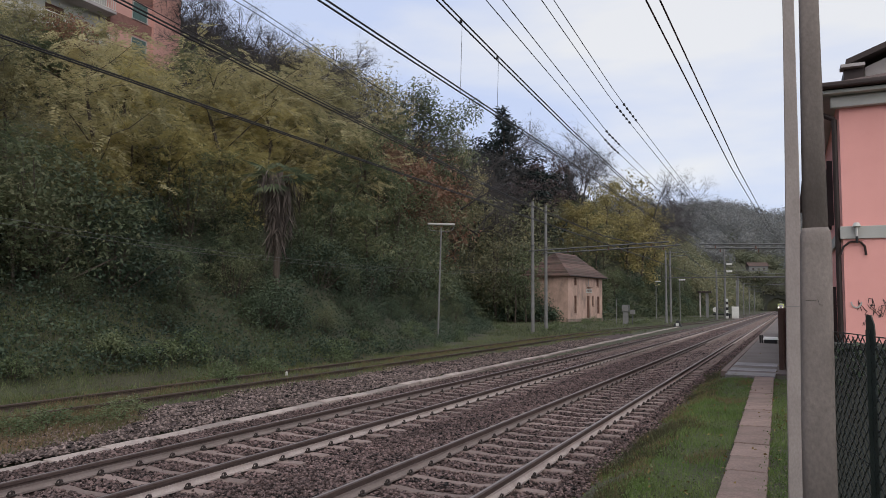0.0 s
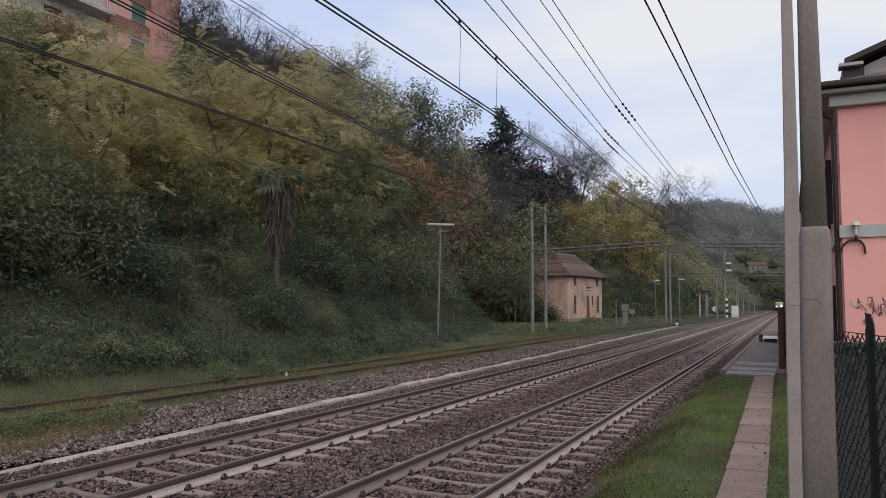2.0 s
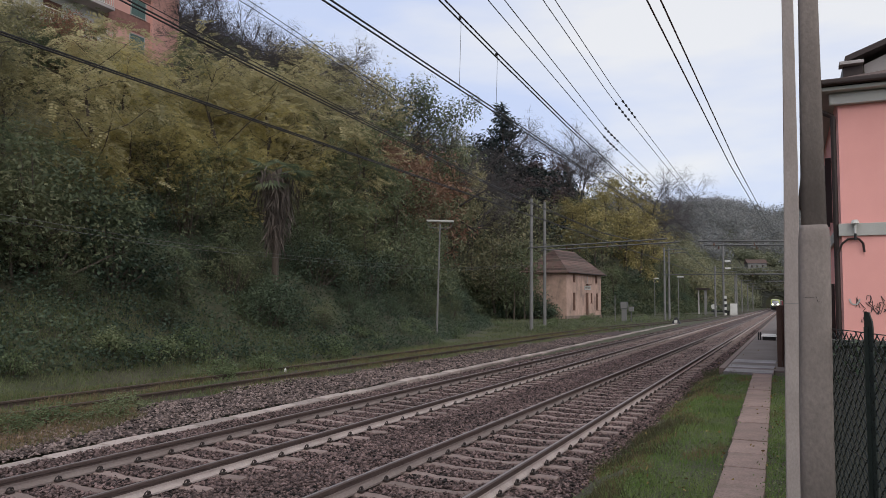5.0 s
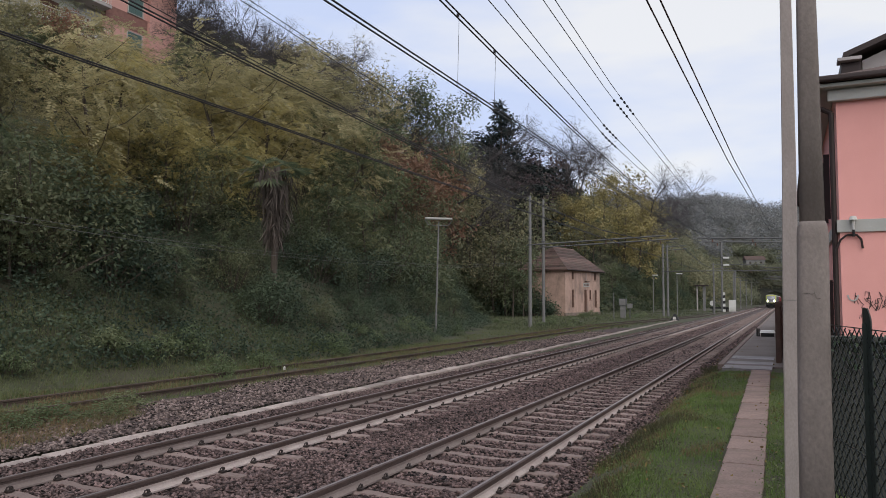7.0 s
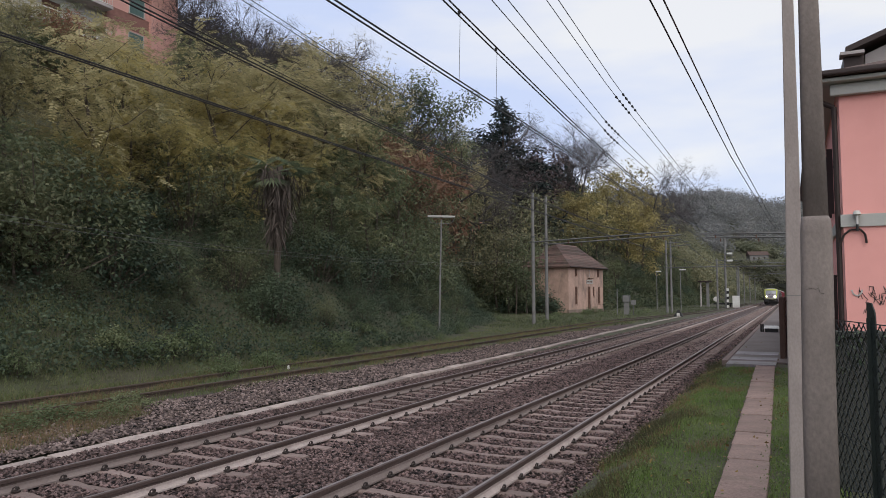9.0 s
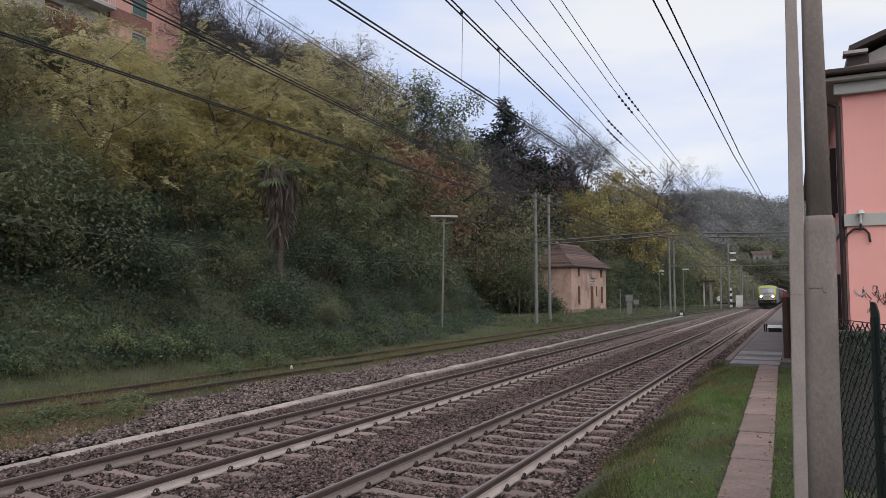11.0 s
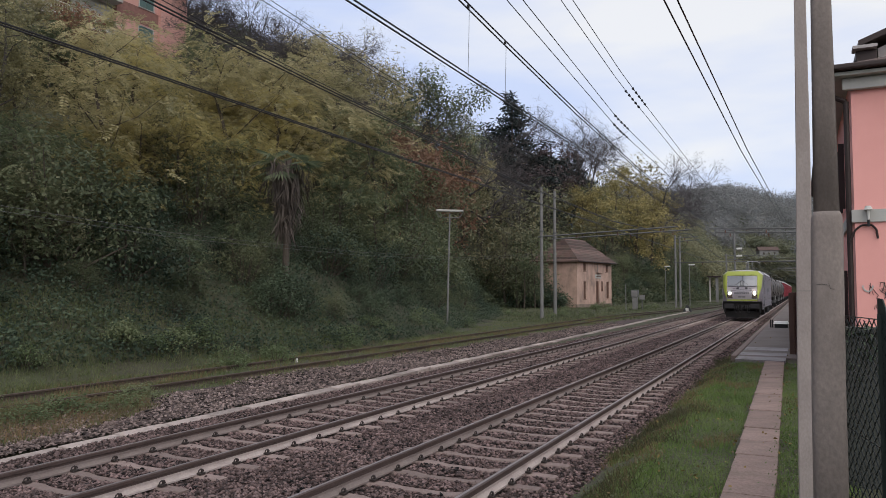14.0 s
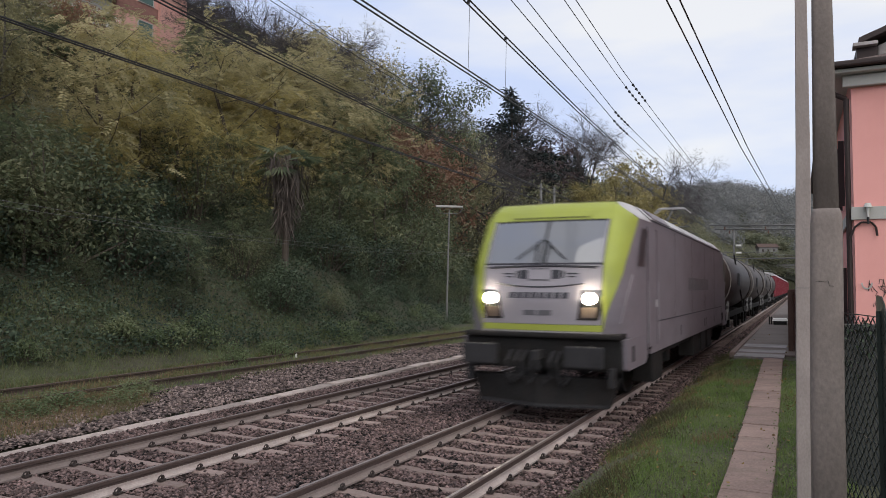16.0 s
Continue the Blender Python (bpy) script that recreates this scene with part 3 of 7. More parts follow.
# ---------------------------------------------------------------- plants
def leaf_cards(rng, centres, spread, length, width, count, droop=0.3):
    """Rhombic leaves in clumps round the centres: array (n, 4, 3)."""
    n = len(centres) * count
    c = np.repeat(centres, count, axis=0)
    d = rng.normal(0, 1, (n, 3))
    d /= np.linalg.norm(d, axis=1, keepdims=True)
    c = c + d * spread * rng.uniform(0.15, 1, (n, 1)) ** 0.6
    face = d * .7 + np.array([0, 0, .75]) + rng.normal(0, .5, (n, 3))
    face /= np.linalg.norm(face, axis=1, keepdims=True)
    a = d + rng.normal(0, .8, (n, 3))
    a[:, 2] -= droop
    a -= face * np.sum(a * face, axis=1, keepdims=True)
    a /= np.linalg.norm(a, axis=1, keepdims=True) + 1e-9
    b = np.cross(face, a)
    L = length * rng.uniform(.6, 1.3, (n, 1))
    W = width * rng.uniform(.6, 1.3, (n, 1))
    return np.stack([c, c + a * L * .5 + b * W * .5, c + a * L, c + a * L * .5 - b * W * .5], axis=1)


def sprays(rng, centres, spread, length, count):
    """Feathered compound leaves: small leaflets in pairs along drooping stalks, round the centres."""
    n = len(centres) * count
    d = rng.normal(0, 1, (n, 3))
    d /= np.linalg.norm(d, axis=1, keepdims=True)
    c = np.repeat(centres, count, axis=0) + d * np.array([1.1, 1.1, .38]) * spread * rng.uniform(.2, 1, (n, 1)) ** .6
    face = d * .35 + np.array([0, 0, 1.0]) + rng.normal(0, .3, (n, 3))
    face /= np.linalg.norm(face, axis=1, keepdims=True)
    a = d + rng.normal(0, .5, (n, 3))
    a[:, 2] -= .3
    a -= face * np.sum(a * face, axis=1, keepdims=True)
    a /= np.linalg.norm(a, axis=1, keepdims=True) + 1e-9
    b = np.cross(face, a)
    L = length * rng.uniform(.6, 1.3, (n, 1))
    out = []
    for k in range(7):
        t = (k + .6) / 7.2
        root = c + a * L * t - face * L * .18 * t * t
        ln = L * .27 * (1 - .45 * t)
        for s in (-1, 1):
            q = b * (s * .85) + a * .5 + rng.normal(0, .12, (n, 3))
            w = (a * .85 - b * (s * .5)) * ln * .25
            out.append(np.stack([root, root + q * ln * .5 + w, root + q * ln, root + q * ln * .5 - w], axis=1))
    return np.concatenate(out)


def limbs(rng, bm, height, crown_base, radius, trunk_r, n_limbs, lean=0.0, fine=2):
    """Trunk with bending limbs and twigs; returns the places where leaves grow."""
    tips = []
    top = Vector((lean * height * .5, rng.normal(0, .05) * height, height * 0.93))
    spine = [Vector((0, 0, -0.6)), Vector((rng.normal(0, .03) * height, rng.normal(0, .03) * height, height * .35)),
             Vector((lean * height * .3, rng.normal(0, .04) * height, height * .68)), top]
    rs = [trunk_r * 1.25, trunk_r * .85, trunk_r * .5, trunk_r * .1]
    for i in range(3):
        tube(bm, spine[i], spine[i + 1], rs[i], rs[i + 1], 7, False)

    def on_spine(z):
        t = z / (height * .93) * 3
        i = min(2, int(t))
        return spine[i].lerp(spine[i + 1], t - i)
    for k in range(n_limbs):
        fz = crown_base + (0.92 - crown_base) * (k + rng.uniform(0, .8)) / n_limbs
        p = on_spine(height * fz)
        a = k * 2.4 + rng.uniform(-.5, .5)
        shape = math.sin(math.pi * min(1, max(0.12, (fz - crown_base + .12) / (1.1 - crown_base)))) ** .6
        ln = radius * shape * rng.uniform(.7, 1.15)
        q = p + Vector((math.cos(a) * ln * .55, math.sin(a) * ln * .55, ln * rng.uniform(.15, .45)))
        e = q + Vector((math.cos(a + rng.uniform(-.5, .5)) * ln * .5, math.sin(a + rng.uniform(-.5, .5)) * ln * .5, ln * rng.uniform(.0, .4)))
        r = trunk_r * .38 * (1 - fz * .6)
        tube(bm, p, q, r, r * .6, 5, False)
        tube(bm, q, e, r * .6, r * .15, 4, False)
        tips += [e, q.lerp(e, .5), q]
        for _ in range(fine):
            b = p.lerp(q, rng.uniform(.4, 1)) if rng.uniform() < .5 else q.lerp(e, rng.uniform(.1, .9))
            w = b + Vector(rng.normal(0, .33, 3)) * ln + Vector((0, 0, ln * .12))
            tube(bm, b, w, r * .3, r * .06, 3, False)
            tips.append(w)
    tips.append(top)
    return tips


def tree_proto(seed, height, radius, crown_base, leaf, clump, per, length, width, bark=M_BARK, n_limbs=12, fine=3, name="tree", trunk_r=None, lean=0.0):
    rng = np.random.default_rng(seed)
    root = new(name)
    root.empty_display_size = 0.3
    bm = bmesh.new()
    tips = limbs(rng, bm, height, crown_base, radius, trunk_r or height * .016, n_limbs, lean, fine)
    part("trunk", bm, bark, root, smooth=True)
    if leaf is not None:
        c = np.array([tuple(t) for t in tips])
        many_polys("crown", sprays(rng, c, clump, length, per) if width is None else leaf_cards(rng, c, clump, length, width, per), leaf, root)
    return root


def bare_tree_proto(seed, height, radius, bark=M_TWIG):
    """A leafless tree: forking limbs down to twigs."""
    rng = np.random.default_rng(seed)
    root = new("tree")
    bm = bmesh.new()
    ends = []

    def grow(p, d, ln, r, depth):
        q = p + d * ln
        tube(bm, p, q, max(r, .010), max(r * .66, .009), 5 if depth < 2 else 3, False)
        if depth >= 6:
            ends.append(tuple(q))
            return
        for k in range(3):
            e = (d + Vector(rng.normal(0, .5, 3)) + Vector((0, 0, .1))).normalized()
            grow(p.lerp(q, rng.uniform(.45, 1)), e, ln * rng.uniform(.64, .84), r * .58, depth + 1)
    grow(Vector((0, 0, -.5)), Vector((rng.normal(0, .05), 0, 1)).normalized(), height * .27, height * .013, 0)
    part("trunk", bm, bark, root)
    many_polys("twig_spray", leaf_cards(rng, np.array(ends), .45, .42, .014, 13, -.3), bark, root)
    return root


def spruce_proto(seed, height, radius, leaf=F_CONIFER):
    rng = np.random.default_rng(seed)
    root = new("spruce")
    bm = bmesh.new()
    tube(bm, (0, 0, -.5), (0, 0, height), height * .014, .02, 7)
    part("trunk", bm, M_BARK, root)
    cs = []
    z = height * .08
    while z < height:
        t = z / height
        r = min(.62 * (height - z), radius * (.75 + .25 * (1 - t))) * rng.uniform(.7, 1.1) + .12
        n = max(4, int(9 * (1 - t) + 4))
        for k in range(n):
            a = rng.uniform(0, 6.28)
            rr = r * rng.uniform(.65, 1.1)
            for s in np.arange(.15, 1.01, .35 / max(rr, .5)):
                cs.append((math.cos(a) * rr * s, math.sin(a) * rr * s, z - rr * s * .22 + .12 * rr * s * s))
        z += height * .042
    c = np.array(cs)
    many_polys("crown", leaf_cards(rng, c, .42, .55, .2, 12, .5), leaf, root)
    return root


def bush_proto(seed, radius, height, leaf, n_clumps, per, length, width, name="bush"):
    rng = np.random.default_rng(seed)
    root = new(name)
    bm = bmesh.new()
    cs = []
    for k in range(n_clumps):
        a, e = rng.uniform(0, 6.28), rng.uniform(0, 1)
        r = radius * rng.uniform(.3, 1) * math.sqrt(1 - (e * .85) ** 2)
        p = Vector((math.cos(a) * r, math.sin(a) * r, height * (.1 + .85 * e) * rng.uniform(.75, 1.1)))
        cs.append(tuple(p))
        if k % 3 == 0:
            tube(bm, (p.x * .15, p.y * .15, -.3), p, .03 * radius, .008, 4, False)
    tagged(part("stem", bm, M_BARK, root), kind="stuff")
    many_polys("foliage", leaf_cards(rng, np.array(cs), .33 * radius, length, width, per), leaf, root)
    return root


PROTOS = {
    "green": [tree_proto(21 + i, 10 + i, 3.6, .2, F_GREEN, 1.05, 30, .40, .17) for i in range(3)],
    "olive": [tree_proto(31 + i, 10 + 1.5 * i, 3.8, .16, F_OLIVE, 1.05, 30, .50, .15) for i in range(3)],
    "yellow": [tree_proto(41 + i, 10 + i, 3.7, .13, F_YELLOW, .95, 30, .44, .18) for i in range(2)],
    "rust": [tree_proto(51, 8, 3.0, .2, F_RUST, .8, 34, .34, .14)],
    "feather": [tree_proto(101 + i, 10, 3.9, .1, F_OLIVE, 1.15, 10, .95, None, n_limbs=12) for i in range(2)],
    "gold": [tree_proto(106, 10, 3.8, .1, F_GOLD, 1.1, 12, .85, None, n_limbs=12)],
    "fern": [tree_proto(111 + i, 9, 3.6, .08, F_GREEN, 1.15, 9, .9, None, n_limbs=11) for i in range(2)],
    "crest": [tree_proto(58, 12, 4.2, .2, F_GREEN, 1.0, 90, .24, .12, n_limbs=16)],
    "thin": [tree_proto(61 + i, 13, 2.8, .35, F_OLIVE, .85, 32, .27, .11, bark=M_GREYBARK, fine=5) for i in range(2)],
    "purple": [tree_proto(66, 10, 3.2, .15, F_PURPLE, 1.0, 40, .42, .2)],
    "bare": [bare_tree_proto(71, 12, 5), bare_tree_proto(72, 12, 5)],
    "spruce": [spruce_proto(81, 20, 6.6)],
    "bush": [bush_proto(91 + i, 1.7, 2.3, F_DARK, 40, 50, .155, .085) for i in range(2)],
    "olivebush": [bush_proto(96 + i, 1.8, 2.6, F_BUSH, 38, 44, .20, .08) for i in range(2)],
    "nearbush": [bush_proto(161 + i, 1.8, 2.6, F_BUSH, 64, 72, .12, .055) for i in range(2)],
    "nettle": [bush_proto(141 + i, .75, .8, F_NETTLE, 26, 42, .085, .05) for i in range(2)],
    "far_bush": [bush_proto(98, 1.7, 2.3, F_DARK, 34, 26, .22, .12)],
    "far_olivebush": [bush_proto(99, 1.8, 2.6, F_BUSH, 34, 22, .29, .12)],
    "far_green": [tree_proto(121 + i, 10 + i, 3.6, .18, F_GREEN, 1.05, 16, .50, .22, fine=2) for i in range(2)],
    "far_olive": [tree_proto(131 + i, 10 + i, 3.8, .16, F_MID, 1.05, 18, .52, .19, fine=2) for i in range(2)],
}
TALL = {}
for key, group in PROTOS.items():
    for i, ob in enumerate(group):
        TALL[key, i] = max(v.co.z for c in ob.children for v in c.data.vertices)
WORDS = {"feather": ("olive-green tree with feathered autumn leaves", "tree"), "gold": ("yellow-olive tree with feathered autumn leaves", "tree"), "fern": ("dull green tree with feathered leaves", "tree"), "crest": ("tall green tree on the crest of the bank", "tree"), "green": ("dull green broadleaf tree on the wooded bank", "tree"), "olive": ("olive-green autumn locust tree on the wooded bank", "tree"),
         "yellow": ("yellowing autumn tree on the wooded bank", "tree"), "rust": ("small rust-brown autumn tree on the wooded bank", "tree"),
         "thin": ("thin half-bare tree with sparse yellow-green leaves", "tree"), "purple": ("dark purple-leaved tree beside the tall spruce", "tree"),
         "bare": ("leafless grey tree with fine spreading twigs", "tree"), "spruce": ("tall dark spruce with drooping boughs", "tree"),
         "bush": ("dark green bush grown over with ivy", "bush"), "olivebush": ("dull green bush on the railway bank", "bush")}
for key in ("bush", "olivebush", "green", "olive"):
    WORDS["far_" + key] = WORDS[key]
WORDS["nearbush"] = WORDS["olivebush"]
WORDS["nettle"] = ("low clump of pale green nettles and weeds", "weeds")
NAMES = {"nettle": "weed_clump", "nearbush": "bush", "far_bush": "bush", "far_olivebush": "bush", "spruce": "spruce", "bush": "bush", "olivebush": "bush"}
used = set()
prng = random.Random(77)


def plant(kind, x, y, size=1.0, z=None, stretch=1.0, which=None):
    """Sets a plant of a kind on the ground; size scales it as it grew."""
    i = prng.randrange(len(PROTOS[kind])) if which is None else which
    if y > 62 and "far_" + kind in PROTOS:
        kind, i = "far_" + kind, 0 if "bush" in kind else i % 2
    elif kind == "olivebush" and y < 36:
        kind = "nearbush"
    proto = PROTOS[kind][i]
    z = ground_z(x, y) if z is None else z
    # the hollow before the palm stays open
    if -1.16 < x / y < -.63 and x > -22.5:
        size = min(size, max(.22, (EYE[2] + .115 * y - z) / TALL[kind, i] / stretch))
    m = pose(x, y, z, 0, 0, prng.uniform(0, 360))
    if (kind, i) in used:
        ob = copy_thing(proto, m)
    else:
        used.add((kind, i))
        ob = proto
        ob.name = NAMES.get(kind, "tree")
        ob.matrix_basis = m
    ob.scale = (size, size, size * stretch)
    tagged(ob, WORDS[kind][0], WORDS[kind][1], "plants on the bank")
    return ob


def on_ray(rx, rz, x):
    """The place at x on the sight line with these slopes against the track's direction."""
    y = x / rx
    return y, EYE[2] + rz * y


def plant_top(kind, rx, rz, x, which=None, **kw):
    """A plant whose top reaches a sight line (rx, rz) at x."""
    y, top = on_ray(rx, rz, x)
    which = prng.randrange(len(PROTOS[kind])) if which is None else which
    return plant(kind, x, y, max(.3, (top - ground_z(x, y)) / TALL[kind, which] / kw.get("stretch", 1)), which=which, **kw)


CREST = [(-2.4, .95), (-1.5, .66), (-1.42, .60), (-1.2, .52), (-1.1, .46), (-1.03, .43), (-1.0, .52), (-.86, .475), (-.63, .39), (-.536, .355), (-.437, .27), (-.38, .215), (-.30, .19), (-.26, .165), (-.21, .17), (-.15, .115), (-.1, .1)]


def plant_under(kind, x, y, size):
    """A plant of the wood, kept below the wood's skyline."""
    which = prng.randrange(len(PROTOS[kind]))
    room = EYE[2] + along(CREST, x / y) * y - ground_z(x, y)
    size = min(size, room / TALL[kind, which])
    return plant(kind, x, y, size, which=which) if size > .25 else None


# trees that stand out against the sky or by their colour
tall = plant_top("spruce", -.380, .300, -47)
tall.scale = (tall.scale.x * 1.35, tall.scale.y * 1.35, tall.scale.z)
for rx, rz, x in ((-.40, .178, -40), (-.37, .165, -38), (-.345, .172, -39), (-.325, .168, -38), (-.425, .195, -41), (-.52, .190, -36), (-.48, .175, -36), (-.56, .195, -36)):
    plant_top("olive", rx, rz, x)
plant_top("spruce", -.300, .192, -44)
plant_top("spruce", -.282, .202, -45)
plant_top("purple", -.346, .196, -43)
plant_top("purple", -.325, .222, -44)
plant_top("crest", -.56, .362, -46)
plant_top("crest", -.525, .340, -45)
plant_top("crest", -.49, .285, -45)
plant_top("bare", -.2652, .268, -42, which=0)
plant_top("bare", -.185, .184, -34, which=1)
plant_top("bare", -.165, .152, -34, which=0)
for rx, rz, x in ((-1.03, .60, -55), (-.955, .56, -57), (-.885, .525, -56), (-.81, .49, -56), (-.98, .53, -52)):
    plant_top("bare", rx, rz, x)
for rx, rz, x in ((-1.5, .665, -37), (-1.42, .64, -38), (-1.35, .61, -39), (-1.28, .58, -40), (-1.21, .545, -41), (-1.155, .50, -41), (-1.11, .46, -42), (-1.07, .435, -42), (-1.31, .55, -36), (-1.45, .59, -35), (-1.18, .49, -38)):
    plant_top("fern" if -1.5 < rx < -1.3 else "feather", rx, rz, x)
for rx, rz, x in ((-.85, .48, -46), (-.88, .485, -48), (-.83, .475, -44), (-.92, .51, -50), (-.97, .53, -48), (-.99, .50, -45), (-.94, .47, -44), (-.90, .45, -43), (-.70, .41, -43), (-.47, .275, -44)):
    plant_top("bare", rx, rz, x)
plant_top("rust", -1.39, .625, -37)
plant_top("bare", -1.0, .60, -54, which=1)
plant_top("bare", -.90, .53, -54, which=0)
plant_top("bare", -.95, .56, -52, which=1)
plant_top("bare", -.62, .39, -52, which=0)
plant_top("bare", -.47, .31, -52, which=1)
plant_top("bare", -.455, .262, -50, which=0)
for rx, rz, x in ((-.80, .455, -47), (-.74, .455, -46), (-.69, .43, -46), (-.64, .405, -47), (-.60, .385, -46), (-.46, .25, -46), (-.435, .21, -46), (-.77, .46, -44), (-.72, .445, -44), (-.66, .41, -45), (-.68, .42, -50), (-.79, .45, -51)):
    plant_top("thin", rx, rz, x)
for rx, rz, x in ((-.254, .155, -37), (-.228, .182, -38), (-.208, .19, -37), (-.185, .168, -34), (-.165, .14, -31), (-.272, .150, -39), (-.20, .14, -32), (-.18, .12, -29), (-.29, .16, -41)):
    plant_top("yellow", rx, rz, x)
for rx, rz, x in ((-.485, .225, -40), (-.525, .24, -40), (-.57, .262, -39), (-.61, .285, -39), (-.545, .25, -37)):
    plant_top("rust", rx, rz, x)
for rx, rz, x in ((-.95, .405, -32), (-1.03, .41, -33), (-1.12, .425, -34), (-.88, .37, -31), (-1.0, .34, -28), (-.80, .33, -30), (-.92, .44, -36), (-1.02, .30, -26), (-1.3, .36, -24), (-1.16, .37, -26), (-1.06, .36, -25), (-.9, .31, -25), (-1.24, .30, -22.8), (-.82, .36, -27)):
    plant_top("gold", rx, rz, x)

for rx, rz, x in ((-1.85, .66, -26), (-1.7, .60, -28), (-1.55, .55, -27), (-1.36, .45, -28), (-1.22, .44, -29), (-1.12, .40, -27), (-.84, .43, -31), (-.78, .40, -32), (-.70, .37, -32), (-.63, .33, -34)):
    plant_top("feather", rx, rz, x)
for rx, rz, x in ((-1.9, .50, -23), (-1.65, .44, -22), (-1.45, .38, -23), (-1.3, .34, -23), (-.92, .30, -25), (-.68, .27, -28), (-.6, .26, -30), (-1.75, .30, -20.5), (-1.5, .27, -20.5), (-1.2, .23, -20.5), (-.62, .18, -24)):
    plant_top("fern", rx, rz, x)

# the rest of the wood
spots = []
for y in list(np.arange(4, 80, 5.2)) + list(np.arange(80, 235, 6.6)):
    foot = along(BANK_FOOT, y)
    for s in np.arange(5.0, 30 if y < 50 else 40, 5.2 if y < 80 else 6.6):
        x = foot - s + prng.uniform(-2, 2)
        yy = y + prng.uniform(-2.2, 2.2)
        rx = x / yy
        if rx < -2.1 or (s > 20 and y < 10):
            continue
        if x < -47.5 and 12 < yy < 51:
            continue
        spots.append((x, yy, s))
for x, y, s in spots:
    low = s < 9
    if 88 < y < 116 and s < 5:
        continue
    pick = prng.random()
    patch = noise.noise(Vector((x * .05, y * .05, 7.7)))
    if low:
        kind = "olivebush" if pick < .5 else "green"
        size = prng.uniform(1.1, 1.7) if kind == "olivebush" else prng.uniform(.45, .65)
        if kind == "green" and y < 48:
            kind = "fern"
    else:
        kind = "green" if pick < .42 - patch else ("olive" if pick < .9 else "thin")
        if y < 48 and kind != "thin":
            kind = ("fern" if pick < .2 - patch else "gold" if s > 9 and pick < .3 else "feather") if kind == "green" else "feather"
        size = prng.uniform(.62, .95)
    plant_under(kind, x, y, size)
for y in list(np.arange(5, 90, 4.2)) + list(np.arange(108, 205, 6.0)):
    foot = along(BANK_FOOT, y)
    for s in np.arange(7, 30 if y < 100 else 18, 4.2):
        x = foot - s + prng.uniform(-1.5, 1.5)
        if x / y > -2.1 and prng.random() < .5:
            plant_under("olivebush" if prng.random() < .75 else "bush", x, y + prng.uniform(-1.5, 1.5), prng.uniform(.9, 1.5) * (1 if y < 100 else 1.4))
for y in np.arange(6, 200, 3.0):
    foot = along(BANK_FOOT, y)
    if 90 < y < 114:
        continue
    for s in (2.2, 4.4) if y > 21 else (4.9,):
        plant("bush" if prng.random() < .7 else "olivebush", foot - s + prng.uniform(-.9, .9), y + prng.uniform(-1.2, 1.2), prng.uniform(.4, .8) if s < 3 else prng.uniform(.7, 1.15))

for y in np.arange(9, 48, 2.6):
    foot = along(BANK_FOOT, y)
    for s in (3.2, 5.6, 7.6):
        plant("bush" if prng.random() < .6 else "olivebush", foot - s + prng.uniform(-.8, .8), y + prng.uniform(-1.1, 1.1), prng.uniform(.4, .65) if s < 4 else prng.uniform(.55, .9), stretch=.8)
for x, y, size in ((-18.9, 24.0, .8), (-18.6, 23.0, .7)):
    plant("bush", x, y, size)
for k in range(34):
    y = prng.uniform(58, 112)
    x = prng.uniform(along(BANK_FOOT, y), -15.5)
    if x / y > -.27 or y < 88:
        plant("nettle", x, y, prng.uniform(.5, 1.2), stretch=prng.uniform(.5, 1.0))
for k in range(22):
    y = prng.uniform(8, 44)
    plant("nettle", along(BANK_FOOT, y) + prng.uniform(-1.6, 1.4), y, prng.uniform(.5, 1.15), stretch=prng.uniform(.6, 1.1))
for x, y, size in ((-11.8, 8.0, .75), (-12.0, 8.9, .85), (-11.7, 9.8, .7), (-12.3, 10.7, .75), (-12.2, 7.3, .9)):
    plant("nettle", x, y, size, stretch=.55)
for key, group in PROTOS.items():
    for i, ob in enumerate(group):
        if (key, i) not in used:
            for q in (*ob.children_recursive, ob):
                bpy.data.objects.remove(q)


def carpet(name, n, seed, label, mat, place, length, width, rise=(0.0, .35), category="ivy"):
    """Leaves spread over the ground, in one mesh."""
    rng = np.random.default_rng(seed)
    pts = []
    while len(pts) < n:
        q = place(rng)
        if q is not None:
            pts.append((q[0], q[1], ground_z(q[0], q[1]) + rng.uniform(*rise) * q[2]))
    return tagged(many_polys(name, leaf_cards(rng, np.array(pts), .16, length, width, 4, -.1), mat), label, category, kind="stuff")


def bank_place(rng):
    y = 3 + 110 * rng.uniform() ** 1.7
    s = 9.5 * rng.uniform() ** 1.2 - .6 + 1.0 * smooth01(24, 14, y)
    return along(BANK_FOOT, y) - s, y, .5 + 1.2 * max(0, noise.noise(Vector((y * .5, s * .5, 2.0)))) + .5


def far_bank_place(rng):
    y = rng.uniform(85, 235)
    s = 9 * rng.uniform() ** 1.2 - .5
    return along(BANK_FOOT, y) - s, y, .6 + .8 * rng.uniform()


carpet("far_ivy", 6500, 25, "dull ivy and scrub on the bank beyond the house", F_BUSH, far_bank_place, .5, .32, (0, .8))
carpet("ivy", 40000, 5, "dark ivy and bramble covering the foot of the bank", F_DARK, bank_place, .105, .07, (0, .6))


